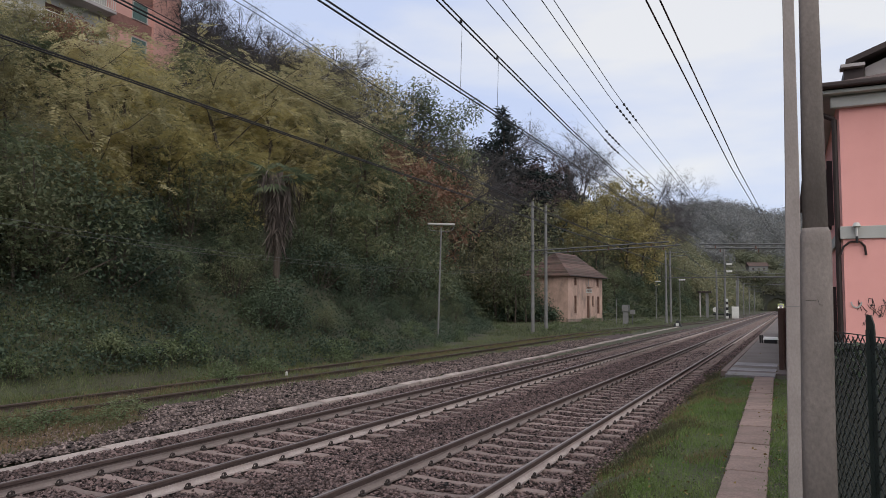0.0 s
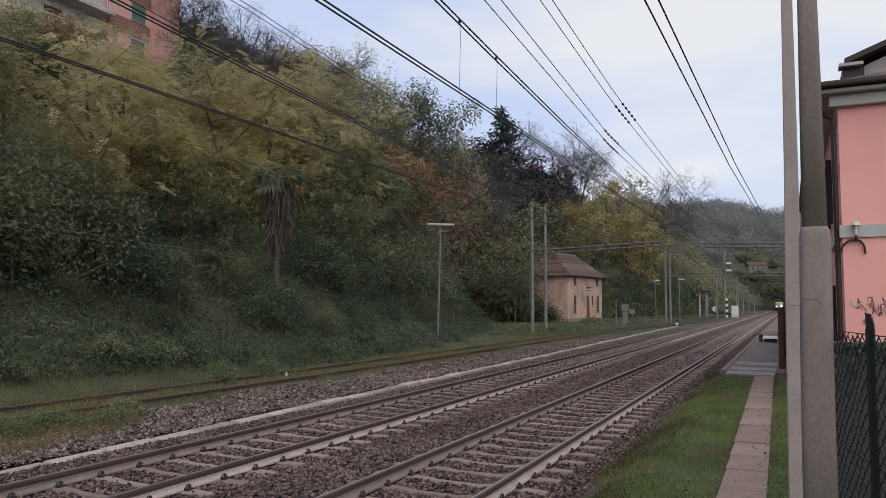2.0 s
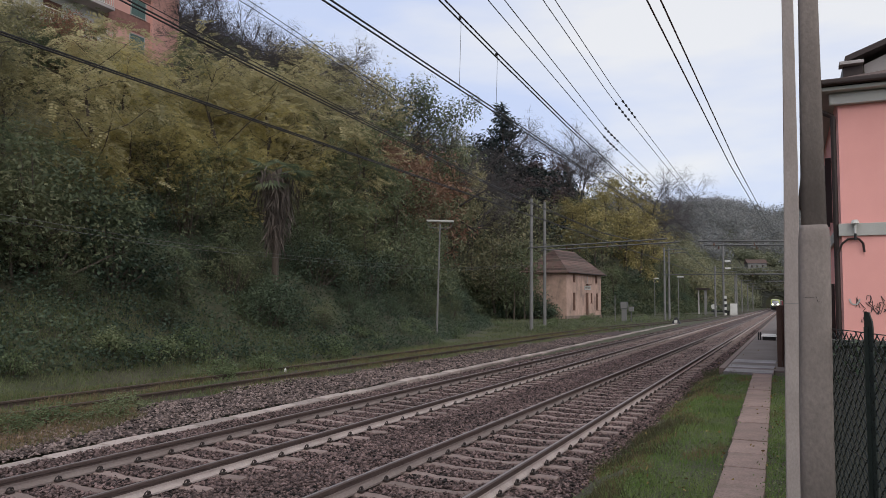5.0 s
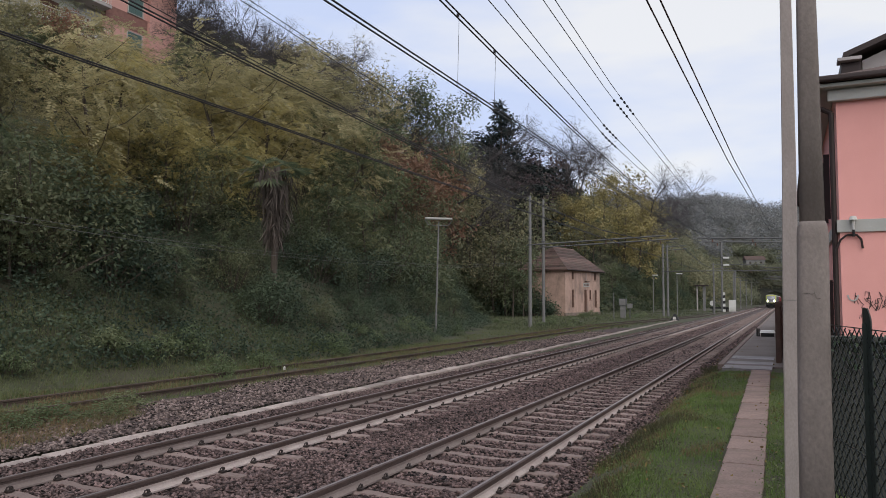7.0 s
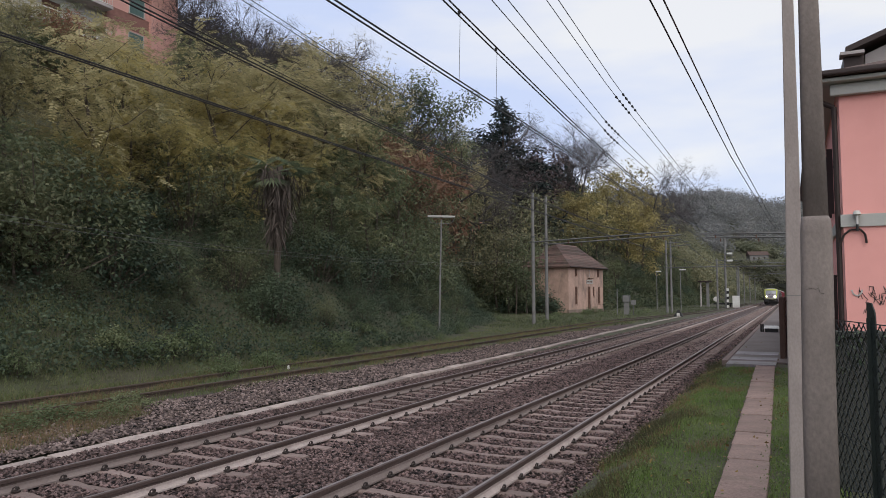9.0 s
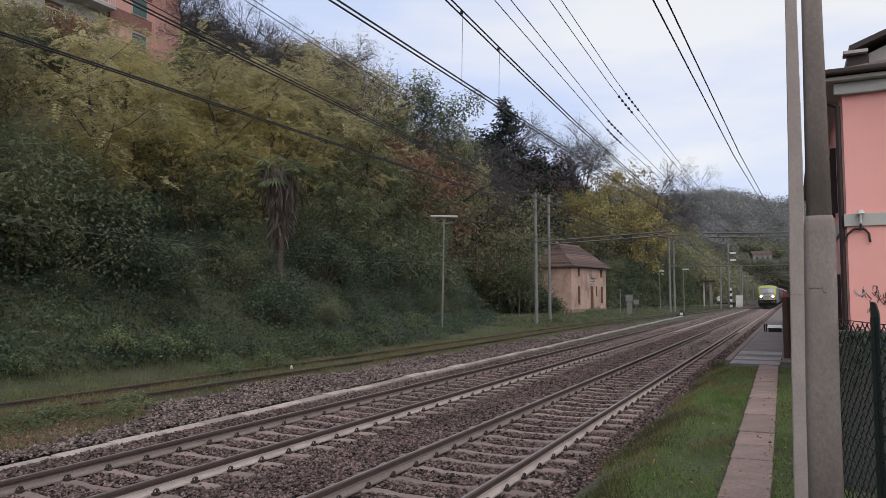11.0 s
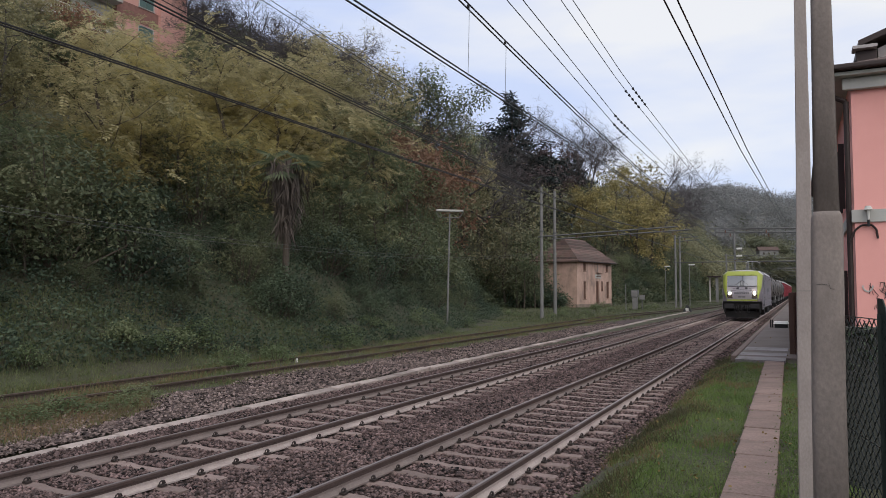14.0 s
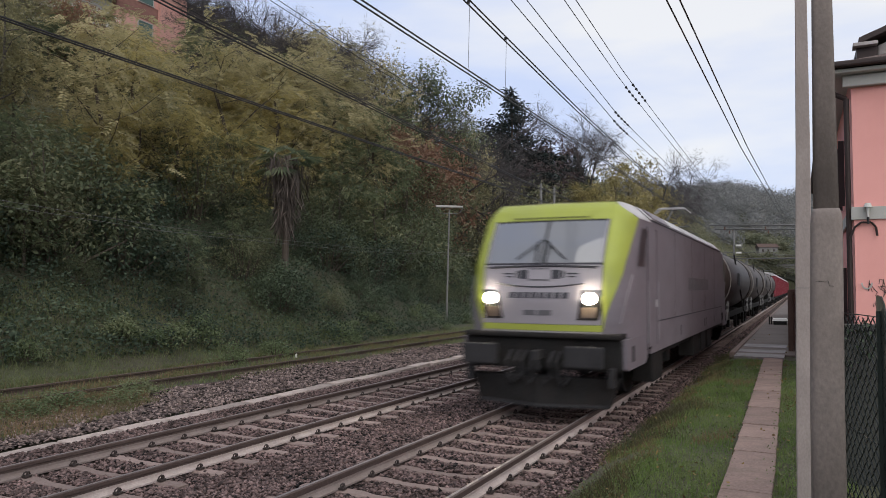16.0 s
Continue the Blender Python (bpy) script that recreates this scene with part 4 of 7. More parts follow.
def blades(name, n, seed, label, mat, place, height, width):
    rng = np.random.default_rng(seed)
    pts = []
    while len(pts) < n:
        q = place(rng)
        if q is not None:
            pts.append((q[0], q[1], ground_z(q[0], q[1]) - .02, q[2]))
    p = np.array(pts)
    a = rng.uniform(0, 6.28, n)
    side = np.stack([np.cos(a), np.sin(a), np.zeros(n)], 1) * (width * rng.uniform(.6, 1.4, n))[:, None]
    lean = np.stack([rng.normal(0, .35, n), rng.normal(0, .35, n), np.ones(n)], 1) * (height * rng.uniform(.4, 1.3, n) * p[:, 3])[:, None]
    v = np.stack([p[:, :3] - side, p[:, :3] + side, p[:, :3] + lean], axis=1)
    return tagged(many_polys(name, v, mat), label, "grass", kind="stuff")


def verge_place(rng):
    y = 4 + 24 * rng.uniform() ** 1.5
    x = rng.uniform(-2.45, .5)
    e = -.01 + .07 * noise.noise(Vector((y * 2.1, x * .5, 3.0)))
    if along([(0, -0.72), (8, -0.735), (22.5, -0.95)], y) + e < x < along([(0, -0.27), (8, -0.27), (22.5, -0.46)], y) - e or (y > 22.2 and x > -1.95):
        return None
    bare = noise.noise(Vector((x * 1.1, y * .6, 21.0))) - .55 * smooth01(-1.5, -2.4, x) * 1.4
    if bare < -.62 + rng.uniform(-.15, .15):
        return None
    return x, y, (.8 + .8 * max(0, noise.noise(Vector((x * 1.5, y * 1.5, 0)))))


def flat_place(rng):
    y = 5 + 110 * rng.uniform() ** 1.6
    foot = along(BANK_FOOT, y)
    x = rng.uniform(foot - 1.2 - 2.4 * smooth01(24, 14, y), -12.2)
    if noise.noise(Vector((x * .45, y * .25, 4.0))) + .35 * (-(x + 13.2)) + .1 < rng.uniform(-.3, .3):
        return None
    return x, y, .7 + .8 * max(0, noise.noise(Vector((x * .6, y * .4, 8.0))))


def patch_place(rng):
    """Greener clumps that creep over the gravel, and around the siding rails."""
    if rng.uniform() < .5:
        y, x = 4 + 8.5 * rng.uniform(), rng.uniform(-13.4, -10.2)
        if (x + 12.0) ** 2 / 2.6 + (y - 7.0) ** 2 / 13 + .5 * noise.noise(Vector((x, y, 0))) > 1:
            return None
        return x, y, .8
    y = 5 + 60 * rng.uniform() ** 1.3
    x = siding_x(y) + rng.normal(0, .9)
    return (x, y, .8) if noise.noise(Vector((x * .8, y * .5, 12.0))) > -.05 and x < -12.0 else None


blades("verge_grass", 70000, 6, "short green verge grass beside the path", F_GRASS, verge_place, .085, .006)
def dry_place(rng):
    q = verge_place(rng)
    return None if q is None or noise.noise(Vector((q[0] * 1.3, q[1] * .8, 51.0))) + .8 * smooth01(-1.3, -2.2, q[0]) < .32 else q


def near_place(rng):
    y, x = rng.uniform(-4, 4.5), rng.uniform(-2.3, 1.6)
    return None if -.74 < x < -.25 else (x, y, .8)


blades("near_grass", 9000, 20, "short green verge grass at the start of the path", F_GRASS, near_place, .085, .006)
blades("verge_dry_grass", 15000, 16, "thin brown dry grass mixed into the verge", F_DRYGRASS, dry_place, .12, .005)
carpet("clover", 3000, 17, "low broad-leaved weeds and clover in the verge", F_BANKGRASS, lambda r: (lambda q: None if q is None or noise.noise(Vector((q[0] * .9, q[1] * .9, 61.0))) < .0 else (q[0], q[1], 1.0))(verge_place(r)), .032, .022, (.0, .06), "weeds")
def slope_place(rng):
    """The open grassy foot of the bank near the start of the path."""
    y = 4 + 22 * rng.uniform()
    s = 4.2 * rng.uniform() ** 1.3 - .3
    if noise.noise(Vector((s * .8, y * .6, 71.0))) < rng.uniform(-.5, .2) - .2:
        return None
    return along(BANK_FOOT, y) - s, y, .7 + .9 * max(0, noise.noise(Vector((s * .9, y * .9, 73.0))))


blades("slope_grass", 26000, 18, "long rough grass on the open foot of the bank", F_BANKGRASS, slope_place, .2, .010)
blades("bank_grass", 78000, 7, "rough grass along the foot of the bank", F_BANKGRASS, flat_place, .17, .011)
def meadow_place(rng):
    y = 50 + 110 * rng.uniform() ** 1.2
    foot = along(BANK_FOOT, y)
    x = rng.uniform(foot - 1.5, -11.6)
    return (x, y, .5 + .9 * rng.uniform()) if noise.noise(Vector((x * .25, y * .12, 81.0))) > rng.uniform(-.5, .15) else None


blades("far_grass", 16000, 19, "tufted grass and weeds between the line and the house", F_BUSH, meadow_place, .2, .035)
blades("weeds", 40000, 8, "clumps of weeds creeping over the gravel by the siding", F_BANKGRASS, patch_place, .16, .012)
blades("dry_grass", 36000, 9, "dry rusty grass stalks along the siding", F_DRYGRASS, patch_place, .26, .006)


def litter_place(rng):
    y = 5 + 30 * rng.uniform() ** 1.4
    return (rng.uniform(-2.6, .4), y, 1.0) if rng.uniform() < .7 else (rng.uniform(-12.5, -10), y, 1.0)


def edge_place(rng):
    y = 5 + 22 * rng.uniform() ** 1.3
    x = -2.2 + rng.normal(0, .3)
    return (x, y, .6 + 1.2 * max(0, noise.noise(Vector((x, y * .9, 31.0))))) if noise.noise(Vector((x * .7, y * .7, 33.0))) > -.1 else None


rng = np.random.default_rng(44)
pts = np.array([(x, y, ground_z(x, y) + (.05 if x > -3 else .03)) for x, y, _ in (litter_place(rng) for _ in range(900))])
tagged(many_polys("fallen_leaves", leaf_cards(rng, pts, .02, .055, .035, 1, 0), F_LITTER), "scattered yellow and brown fallen leaves", "leaves", kind="stuff")
blades("edge_weeds", 20000, 10, "dark weeds along the edge of the ballast", F_DARKWEED, edge_place, .17, .007)


# ---------------------------------------------------------------- far woods, portal, hamlet
def wood(name, n, seed, label, mat, place, r, h, cards, length, width):
    """Trees too far off to count: crowns of leaves in one mesh."""
    rng = np.random.default_rng(seed)
    cs, k = [], 0
    while len(cs) < n and k < n * 30:
        k += 1
        q = place(rng)
        if q is not None:
            cs.append((q[0], q[1], q[2] if len(q) > 2 else ground_z(q[0], q[1]), rng.uniform(.7, 1.25)))
    c = np.repeat(np.array(cs), cards, axis=0)
    m = len(c)
    d = rng.normal(0, 1, (m, 3))
    d /= np.linalg.norm(d, axis=1, keepdims=True)
    rad = rng.uniform(.45, 1.05, (m, 1))
    p = c[:, :3] + d * rad * np.array([r, r, h * .5]) * c[:, 3:] + np.array([0, 0, h * .55]) * c[:, 3:]
    return tagged(many_polys(name, leaf_cards(rng, p, length * .3, length, width, 1), mat), label, "woodland", kind="stuff")


def far_place(rng):
    y = 428 + 480 * rng.uniform() ** 1.4
    x = y * rng.uniform(-.24, .03)
    return None if -.07 < x / y < .0 and y < 474 else (x, y)


def mid_place(rng):
    y = rng.uniform(215, 424)
    x = -(along(BANK_FOOT, y) * -1 + 1 + 70 * rng.uniform() ** 1.3) if rng.uniform() < .8 else rng.uniform(14, 60)
    return x, y


wood("far_wood", 1250, 51, "wooded hill beyond the station, haze in its pale leaf colour", F_HAZED_FAR, far_place, 5.2, 13, 110, 1.5, .85)
wood("mid_wood", 520, 52, "olive autumn woodland along the line", F_MID, mid_place, 3.4, 9, 110, .95, .5)


def scrub_place(rng):
    y = 426 + 60 * rng.uniform()
    x = y * rng.uniform(-.16, .03)
    return None if -.066 < x / y < -.008 and y < 462 else (x, y)


wood("hill_scrub", 620, 53, "grey-green scrub on the slope above the tunnel", F_HAZED_SCRUB, scrub_place, 3.4, 5.5, 46, 1.1, .7)


def cutting_place(rng):
    """The steep face over and beside the portal."""
    x = rng.uniform(-46, 12)
    z = rng.uniform(min(18, ground_z(x, 423)), 20.5)
    return None if abs(x + 5.7) < 8.5 and z < 9.4 else (x, 423.6 + z / 16, z - 1.5)


def foot_place(rng):
    y = rng.uniform(300, 423)
    x = rng.uniform(-46, -13.5) if rng.uniform() < .8 else rng.uniform(6, 30)
    return x, y


wood("cutting_scrub", 620, 54, "grey-green bushes hanging over the tunnel mouth", F_HAZED_SCRUB, cutting_place, 2.6, 4.0, 44, .9, .55)
wood("cutting_trees", 170, 55, "small autumn trees in the cutting before the tunnel", F_HAZED_SCRUB, foot_place, 2.6, 7.5, 90, .8, .45)


M_PORTAL = surface("mossy_dark_stone", (0.05, 0.05, 0.042), .95, .4, .6, 8, .5, tint=(.035, .045, .025), tint_scale=.3)
portal = thing("tunnel_portal", (-5.7, PORTAL_Y, 0), "dark stone tunnel portal with a round arch", "tunnel", kind="structure")
bm = bmesh.new()
n = 20
inner = [(-5.2, 0)] + [(-5.2 * math.cos(math.pi * i / n), 2.4 + 5.0 * math.sin(math.pi * i / n)) for i in range(n + 1)] + [(5.2, 0)]
outer = [(-8.5, 0)] + [(-8.5 + 17 * i / n, 10.5) for i in range(n + 1)] + [(8.5, 0)]
for yy in (-.8, .8):
    a = [bm.verts.new((x, yy, z - .3)) for x, z in inner]
    b = [bm.verts.new((x, yy, z - .3)) for x, z in outer]
    for i in range(len(a) - 1):
        bm.faces.new((a[i], a[i + 1], b[i + 1], b[i]) if yy < 0 else (b[i], b[i + 1], a[i + 1], a[i]))
part("facade", bm, M_PORTAL, portal)
bm = bmesh.new()
rings = [[bm.verts.new((x, yy, z - .3)) for x, z in inner] for yy in (-.8, 220)]
for i in range(len(inner) - 1):
    bm.faces.new((rings[0][i], rings[0][i + 1], rings[1][i + 1], rings[1][i]))
bm.faces.new(rings[1])
part("bore", bm, M_BLACK, portal, "black tunnel bore")


# ---------------------------------------------------------------- buildings
def window_part(parent, mat_frame, mat_pane, m, w, h, label="", depth=.08, name="window"):
    """A window or shutter set on a wall: frame and two leaves; m: pose of its lower middle, wall towards -y."""
    fr = bmesh.new()
    t = .07
    box(fr, -w / 2 - t, -w / 2, -.05, depth, -t, h + t, .01)
    box(fr, w / 2, w / 2 + t, -.05, depth, -t, h + t, .01)
    box(fr, -w / 2, w / 2, -.05, depth, h, h + t, .01)
    box(fr, -w / 2 - t - .05, w / 2 + t + .05, -.12, depth, -t - .06, -t, .01)
    ob = part(name, fr, mat_frame, parent, label)
    ob.matrix_basis = m
    for s in (-1, 1):
        bm = bmesh.new()
        x0, x1 = (-w / 2 + .005, -.008) if s < 0 else (.008, w / 2 - .005)
        box(bm, x0, x1, .0, .04, 0, h, .008)
        for k in range(max(2, int(h / .13))):
            z = .06 + k * (h - .1) / max(2, int(h / .13))
            box(bm, x0 + .05, x1 - .05, -.018, .01, z, z + .055)
        part("leaf", bm, mat_pane, ob)
    return ob


def station_house():
    """The old crossing keeper's house, a little askew to the line."""
    L, D, H, R = 11.3, 6.6, 6.55, 3.1
    m = pose(-27.0, 95.4, 0.0, 0, 0, -10.5)
    h = thing("house", m, "small derelict two-storey house of weathered pink plaster", "house")
    front = bmesh.new()
    # the wall towards the line, with its openings cut through
    holes = [(2.0, 2.75, 1.15, 3.55), (9.5, 10.3, 1.15, 3.55), (6.0, 7.0, .1, 3.6), (7.75, 8.3, 2.2, 3.6), (2.0, 2.75, 5.0, 6.05), (9.3, 10.05, 5.0, 6.05)]
    ys = sorted({0.0, L, *[a for q in holes for a in q[:2]]})
    zs = sorted({-.6, H, *[a for q in holes for a in q[2:]]})
    for i in range(len(ys) - 1):
        for j in range(len(zs) - 1):
            cy, cz = (ys[i] + ys[i + 1]) / 2, (zs[j] + zs[j + 1]) / 2
            if not any(a < cy < b and c < cz < d for a, b, c, d in holes):
                box(front, -.35, 0, ys[i], ys[i + 1], zs[j], zs[j + 1])
    bmesh.ops.remove_doubles(front, verts=front.verts[:], dist=.001)
    part("wall", front, M_OLDPLASTER, h, "pink plaster wall, peeling near the ground")
    part("wall", boxed(-D, -.352, 0, .35, -.6, H), M_OLDPLASTER, h, "stained end wall with ivy at its foot")
    part("wall", boxed(-D, -.352, L - .35, L, -.6, H), M_OLDPLASTER, h)
    part("wall", boxed(-D, -D + .35, .352, L - .352, -.6, H), M_OLDPLASTER, h)
    part("plinth", boxed(-.2, .08, -.08, L + .08, -.5, .42, .03), M_PLINTH, h, "stained brown-grey rendered plinth")
    part("floor_slab", boxed(-D + .36, -.36, .36, L - .36, 4.1, 4.3), M_GREYPLASTER, h)
    for i, (a, b, c, d) in enumerate(holes):
        w = b - a
        if i == 2:
            bm = boxed(-w / 2, w / 2, 0, .06, 0, d - c, .01)
            for k in range(4):
                box(bm, -w / 2 + .08, w / 2 - .08, -.02, .0, .2 + k * .85, .2 + k * .85 + .65, .01)
            ob = part("door", bm, M_SHUTTER, h, "weathered brown plank door")
            ob.matrix_basis = pose(-.12, (a + b) / 2, c, 0, 0, 90)
            part("handle", boxed(.34, .38, -.06, 0, 1.0, 1.12, .005), M_STEEL, ob)
        else:
            window_part(h, M_SHUTTER, M_SHUTTER, pose(-.1, (a + b) / 2, c, 0, 0, 90), w, d - c, "closed brown wooden shutters", name="window")
    sign = part("name_board", boxed(.02, .08, 5.6, 7.6, 4.0, 4.55, .01), M_WHITETRIM, h, "pale faded name board with unreadable lettering")
    for k in range(7):
        part("lettering", boxed(.081, .086, 5.8 + k * .24, 5.96 + k * .24, 4.17, 4.38), M_SHUTTER, sign, "dark bar of unreadable lettering")
    part("bracket", boxed(.0, .35, 6.1, 7.3, 4.72, 4.80, .01), M_SHUTTER, h, "small canopy shelf above the board")
    part("vent", boxed(.0, .05, 6.5, 6.62, 4.9, 6.0, .01), M_GREYPLASTER, h)
    # hipped roof
    o = .55
    e = [(o, -o, H - .25), (o, L + o, H - .25), (-D - o, L + o, H - .25), (-D - o, -o, H - .25)]
    r = [(-D / 2, 2.6, H + R), (-D / 2, L - 2.2, H + R)]
    vs = e + r + [(a, b, c - .16) for a, b, c in e]
    fs = [(0, 1, 5, 4), (1, 2, 5), (2, 3, 4, 5), (3, 0, 4), (0, 6, 7, 1), (1, 7, 8, 2), (2, 8, 9, 3), (3, 9, 6, 0), (9, 8, 7, 6)]
    roof = solid("roof", vs, fs, M_ROOFTILE, h, "brown clay-tiled hipped roof with moss")
    # tile courses on the two slopes that the line sees
    for (a, b, c, d), steps in (((Vector(e[0]), Vector(e[1]), Vector(r[1]), Vector(r[0])), 13), ((Vector(e[3]), Vector(e[0]), Vector(r[0]), Vector(r[0])), 13)):
        for k in range(steps):
            f0, f1 = k / steps, (k + 1) / steps
            p, q = a.lerp(d, f0), b.lerp(c, f0)
            p1, q1 = a.lerp(d, f1), b.lerp(c, f1)
            nrm = (b - a).cross(d - a).normalized()
            if nrm.z < 0:
                nrm = -nrm
            pts = [p + nrm * .045, q + nrm * .045, q1 + nrm * .02, p1 + nrm * .02, p, q]
            solid("tile_course", pts, [(0, 1, 2, 3), (4, 5, 1, 0)], M_ROOFTILE, roof)
    gutter = bmesh.new()
    tube(gutter, (o + .03, -o, H - .33), (o + .03, L + o, H - .33), .07, n=8)
    part("gutter", gutter, M_DARKTRIM, roof)
    return h


station_house()


def pink_building():
    b = thing("building", (1.03, 17.0, .2), "two-storey pink plastered building with a pale band", "building")
    W, D, H = 9.0, 21.0, 6.45
    front = bmesh.new()
    box(front, 0, W, 0, .35, -.4, H)
    part("wall", front, M_PINK, b, "smooth salmon-pink plaster wall")
    side = bmesh.new()
    holes = [(3.0, 4.1, .9, 2.5), (6.5, 7.6, .9, 2.5), (11, 12.1, .9, 2.5), (3.0, 4.1, 4.1, 5.6), (6.5, 7.6, 4.1, 5.6), (11, 12.1, 4.1, 5.6)]
    ys = sorted({.352, D, *[a for q in holes for a in q[:2]]})
    zs = sorted({-.4, H, *[a for q in holes for a in q[2:]]})
    for i in range(len(ys) - 1):
        for j in range(len(zs) - 1):
            cy, cz = (ys[i] + ys[i + 1]) / 2, (zs[j] + zs[j + 1]) / 2
            if not any(p < cy < q and c < cz < d for p, q, c, d in holes):
                box(side, 0, .35, ys[i], ys[i + 1], zs[j], zs[j + 1])
    bmesh.ops.remove_doubles(side, verts=side.verts[:], dist=.001)
    part("wall", side, M_PINK, b, "pink wall towards the line")
    part("wall", boxed(W - .35, W, .352, D, -.4, H), M_PINK, b)
    part("wall", boxed(.352, W - .352, D - .35, D, -.4, H), M_PINK, b)
    for p, q, c, d in holes:
        w = window_part(b, M_WHITETRIM, M_DARKTRIM, pose(.12, (p + q) / 2, c, 0, 0, -90), q - p, d - c, "window with dark shutters")
        for s in (p - .02, q + .02):
            part("shutter", boxed(-.13, -.0, s - .02, s + .02, c - .05, d + .05, .006), M_DARKTRIM, b, "open dark shutter standing off the wall")
    part("string_course", boxed(-.05, W + .05, -.05, -.002, 3.46, 3.72, .01), M_WHITETRIM, b, "pale grey-green band between the storeys")
    part("string_course", boxed(-.05, -.002, .0, D, 3.46, 3.72, .01), M_WHITETRIM, b)
    part("cornice", boxed(-.16, W + .1, -.16, -.002, 6.2, 6.44, .03), M_WHITETRIM, b, "pale moulded cornice")
    part("soffit", boxed(-.36, W + .36, -.36, D + .3, 6.452, 6.53, .01), M_WHITETRIM, b)
    roof = solid("roof_slope", [(-.42, -.42, 6.64), (W + .42, -.42, 6.64), (W + .42, D + .4, 6.64), (-.42, D + .4, 6.64), (2.8, 2.6, 7.75), (W - 2.8, 2.6, 7.75), (W - 2.8, D - 4, 7.75), (2.8, D - 4, 7.75),
                   (-.42, -.42, 6.535), (W + .42, -.42, 6.535), (W + .42, D + .4, 6.535), (-.42, D + .4, 6.535)],
                 [(0, 1, 5, 4), (1, 2, 6, 5), (2, 3, 7, 6), (3, 0, 4, 7), (4, 5, 6, 7), (0, 8, 9, 1), (1, 9, 10, 2), (2, 10, 11, 3), (3, 11, 8, 0)], M_ROOFTILE, b, "low red-brown tiled roof")
    g = bmesh.new()
    box(g, -.53, W + .5, -.53, -.425, 6.55, 6.66, .03)
    box(g, -.53, -.425, -.425, D + .4, 6.55, 6.66, .03)
    part("gutter", g, M_DARKTRIM, b, "dark brown gutter")
    p = bmesh.new()
    for a, c in (((-.48, .12, 6.56), (-.42, .12, 6.2)), ((-.42, .12, 6.2), (-.09, .07, 6.0)), ((-.09, .07, 6.0), (-.09, .07, 0))):
        tube(p, a, c, .052, n=8)
    part("downpipe", p, M_DARKTRIM, b, "dark downpipe at the corner")
    # the raised rear part with its own eaves
    part("upper_wall", boxed(.98, W - .3, 5.2, D - .6, 6.6, 8.55), M_GREYPLASTER, b, "grey rendered upper storey")
    part("upper_roof", extruded_gable(.50, W + .65, 4.75, D - .2, 8.55, 1.75), M_DARKTRIM, b, "dark overhanging upper roof")
    solid("gable", [(.98, 5.2, 8.552), (W - .3, 5.2, 8.552), (W / 2 + .57, 5.2, 10.25), (.98, 5.4, 8.552), (W - .3, 5.4, 8.552), (W / 2 + .57, 5.4, 10.25)], [(0, 1, 2), (5, 4, 3), (0, 2, 5, 3), (1, 4, 5, 2)], M_GREYPLASTER, b)
    part("eave_box", boxed(.36, .93, 4.7, 5.15, 8.47, 8.56, .01), M_GREYPLASTER, b)
    # Side wall under the eave; its shade is given by the dark colour.
    part("eave_flank", boxed(.45, .93, 4.9, 5.18, 6.7, 8.46, .01), M_DARKTRIM, b, "side wall under the eave, its shade painted dark")
    p = bmesh.new()
    tube(p, (1.02, 5.1, 8.0), (1.15, 5.1, 7.85), .05, n=8)
    tube(p, (1.15, 5.1, 7.85), (1.15, 5.1, 6.9), .05, n=8)
    part("downpipe", p, M_DARKTRIM, b)
    # bell-shaped lamp on the band, and a loose cable
    lamp = part("wall_lamp", tubed((.24, -.13, 3.5), (.24, -.13, 3.70), .022, .03, 10), M_WHITE, b, "small white mushroom-shaped wall lamp")
    cap = bmesh.new()
    tube(cap, (.24, -.13, 3.70), (.24, -.13, 3.78), .085, .05, 12)
    part("cap", cap, M_WHITE, lamp)
    part("stem", tubed((.24, -.13, 3.36), (.24, -.13, 3.5), .025, .025, 8), M_BLACK, lamp)
    c = bmesh.new()
    pts = [(-.09, -.03, 3.05), (.0, -.04, 3.3), (.12, -.05, 3.4), (.3, -.05, 3.4), (.38, -.05, 3.3), (.4, -.05, 3.12)]
    for i in range(5):
        tube(c, pts[i], pts[i + 1], .022, n=6)
    part("cable", c, M_DARKTRIM, b, "loose dark cable loop")
    # graffiti that cannot be read
    rr = random.Random(8)
    paint = bmesh.new()
    for k in range(30):
        x0, z0 = .30 + k * .026 + rr.uniform(-.02, .02), 2.06 + rr.uniform(-.09, .1)
        a = (x0, -.004, z0)
        c2 = (x0 + rr.uniform(-.10, .12), -.004, z0 + rr.uniform(.06, .2) * rr.choice((-1, 1)))
        c3 = (c2[0] + rr.uniform(.02, .1), -.004, z0 + rr.uniform(-.1, .1))
        tube(paint, a, c2, .007, n=4)
        tube(paint, c2, c3, .007, n=4)
    for k in range(6):
        z0 = 1.66 + rr.uniform(-.05, .05)
        tube(paint, (.30 + k * .03, -.004, z0), (.32 + k * .03, -.004, z0 + rr.uniform(.06, .14)), .007, n=4)
    part("graffiti", paint, M_BLACK, b, "scrawled black graffiti that cannot be read")
    smear = bmesh.new()
    for k in range(9):
        a0, a1 = math.pi * (1 + k / 9), math.pi * (1 + (k + 1) / 9)
        tube(smear, (.2 + .09 * math.cos(a0), -.004, 2.17 + .12 * math.sin(a0)), (.2 + .09 * math.cos(a1), -.004, 2.17 + .12 * math.sin(a1)), .02, n=4)
    part("graffiti", smear, M_WHITETRIM, b, "pale painted smear")
    return b


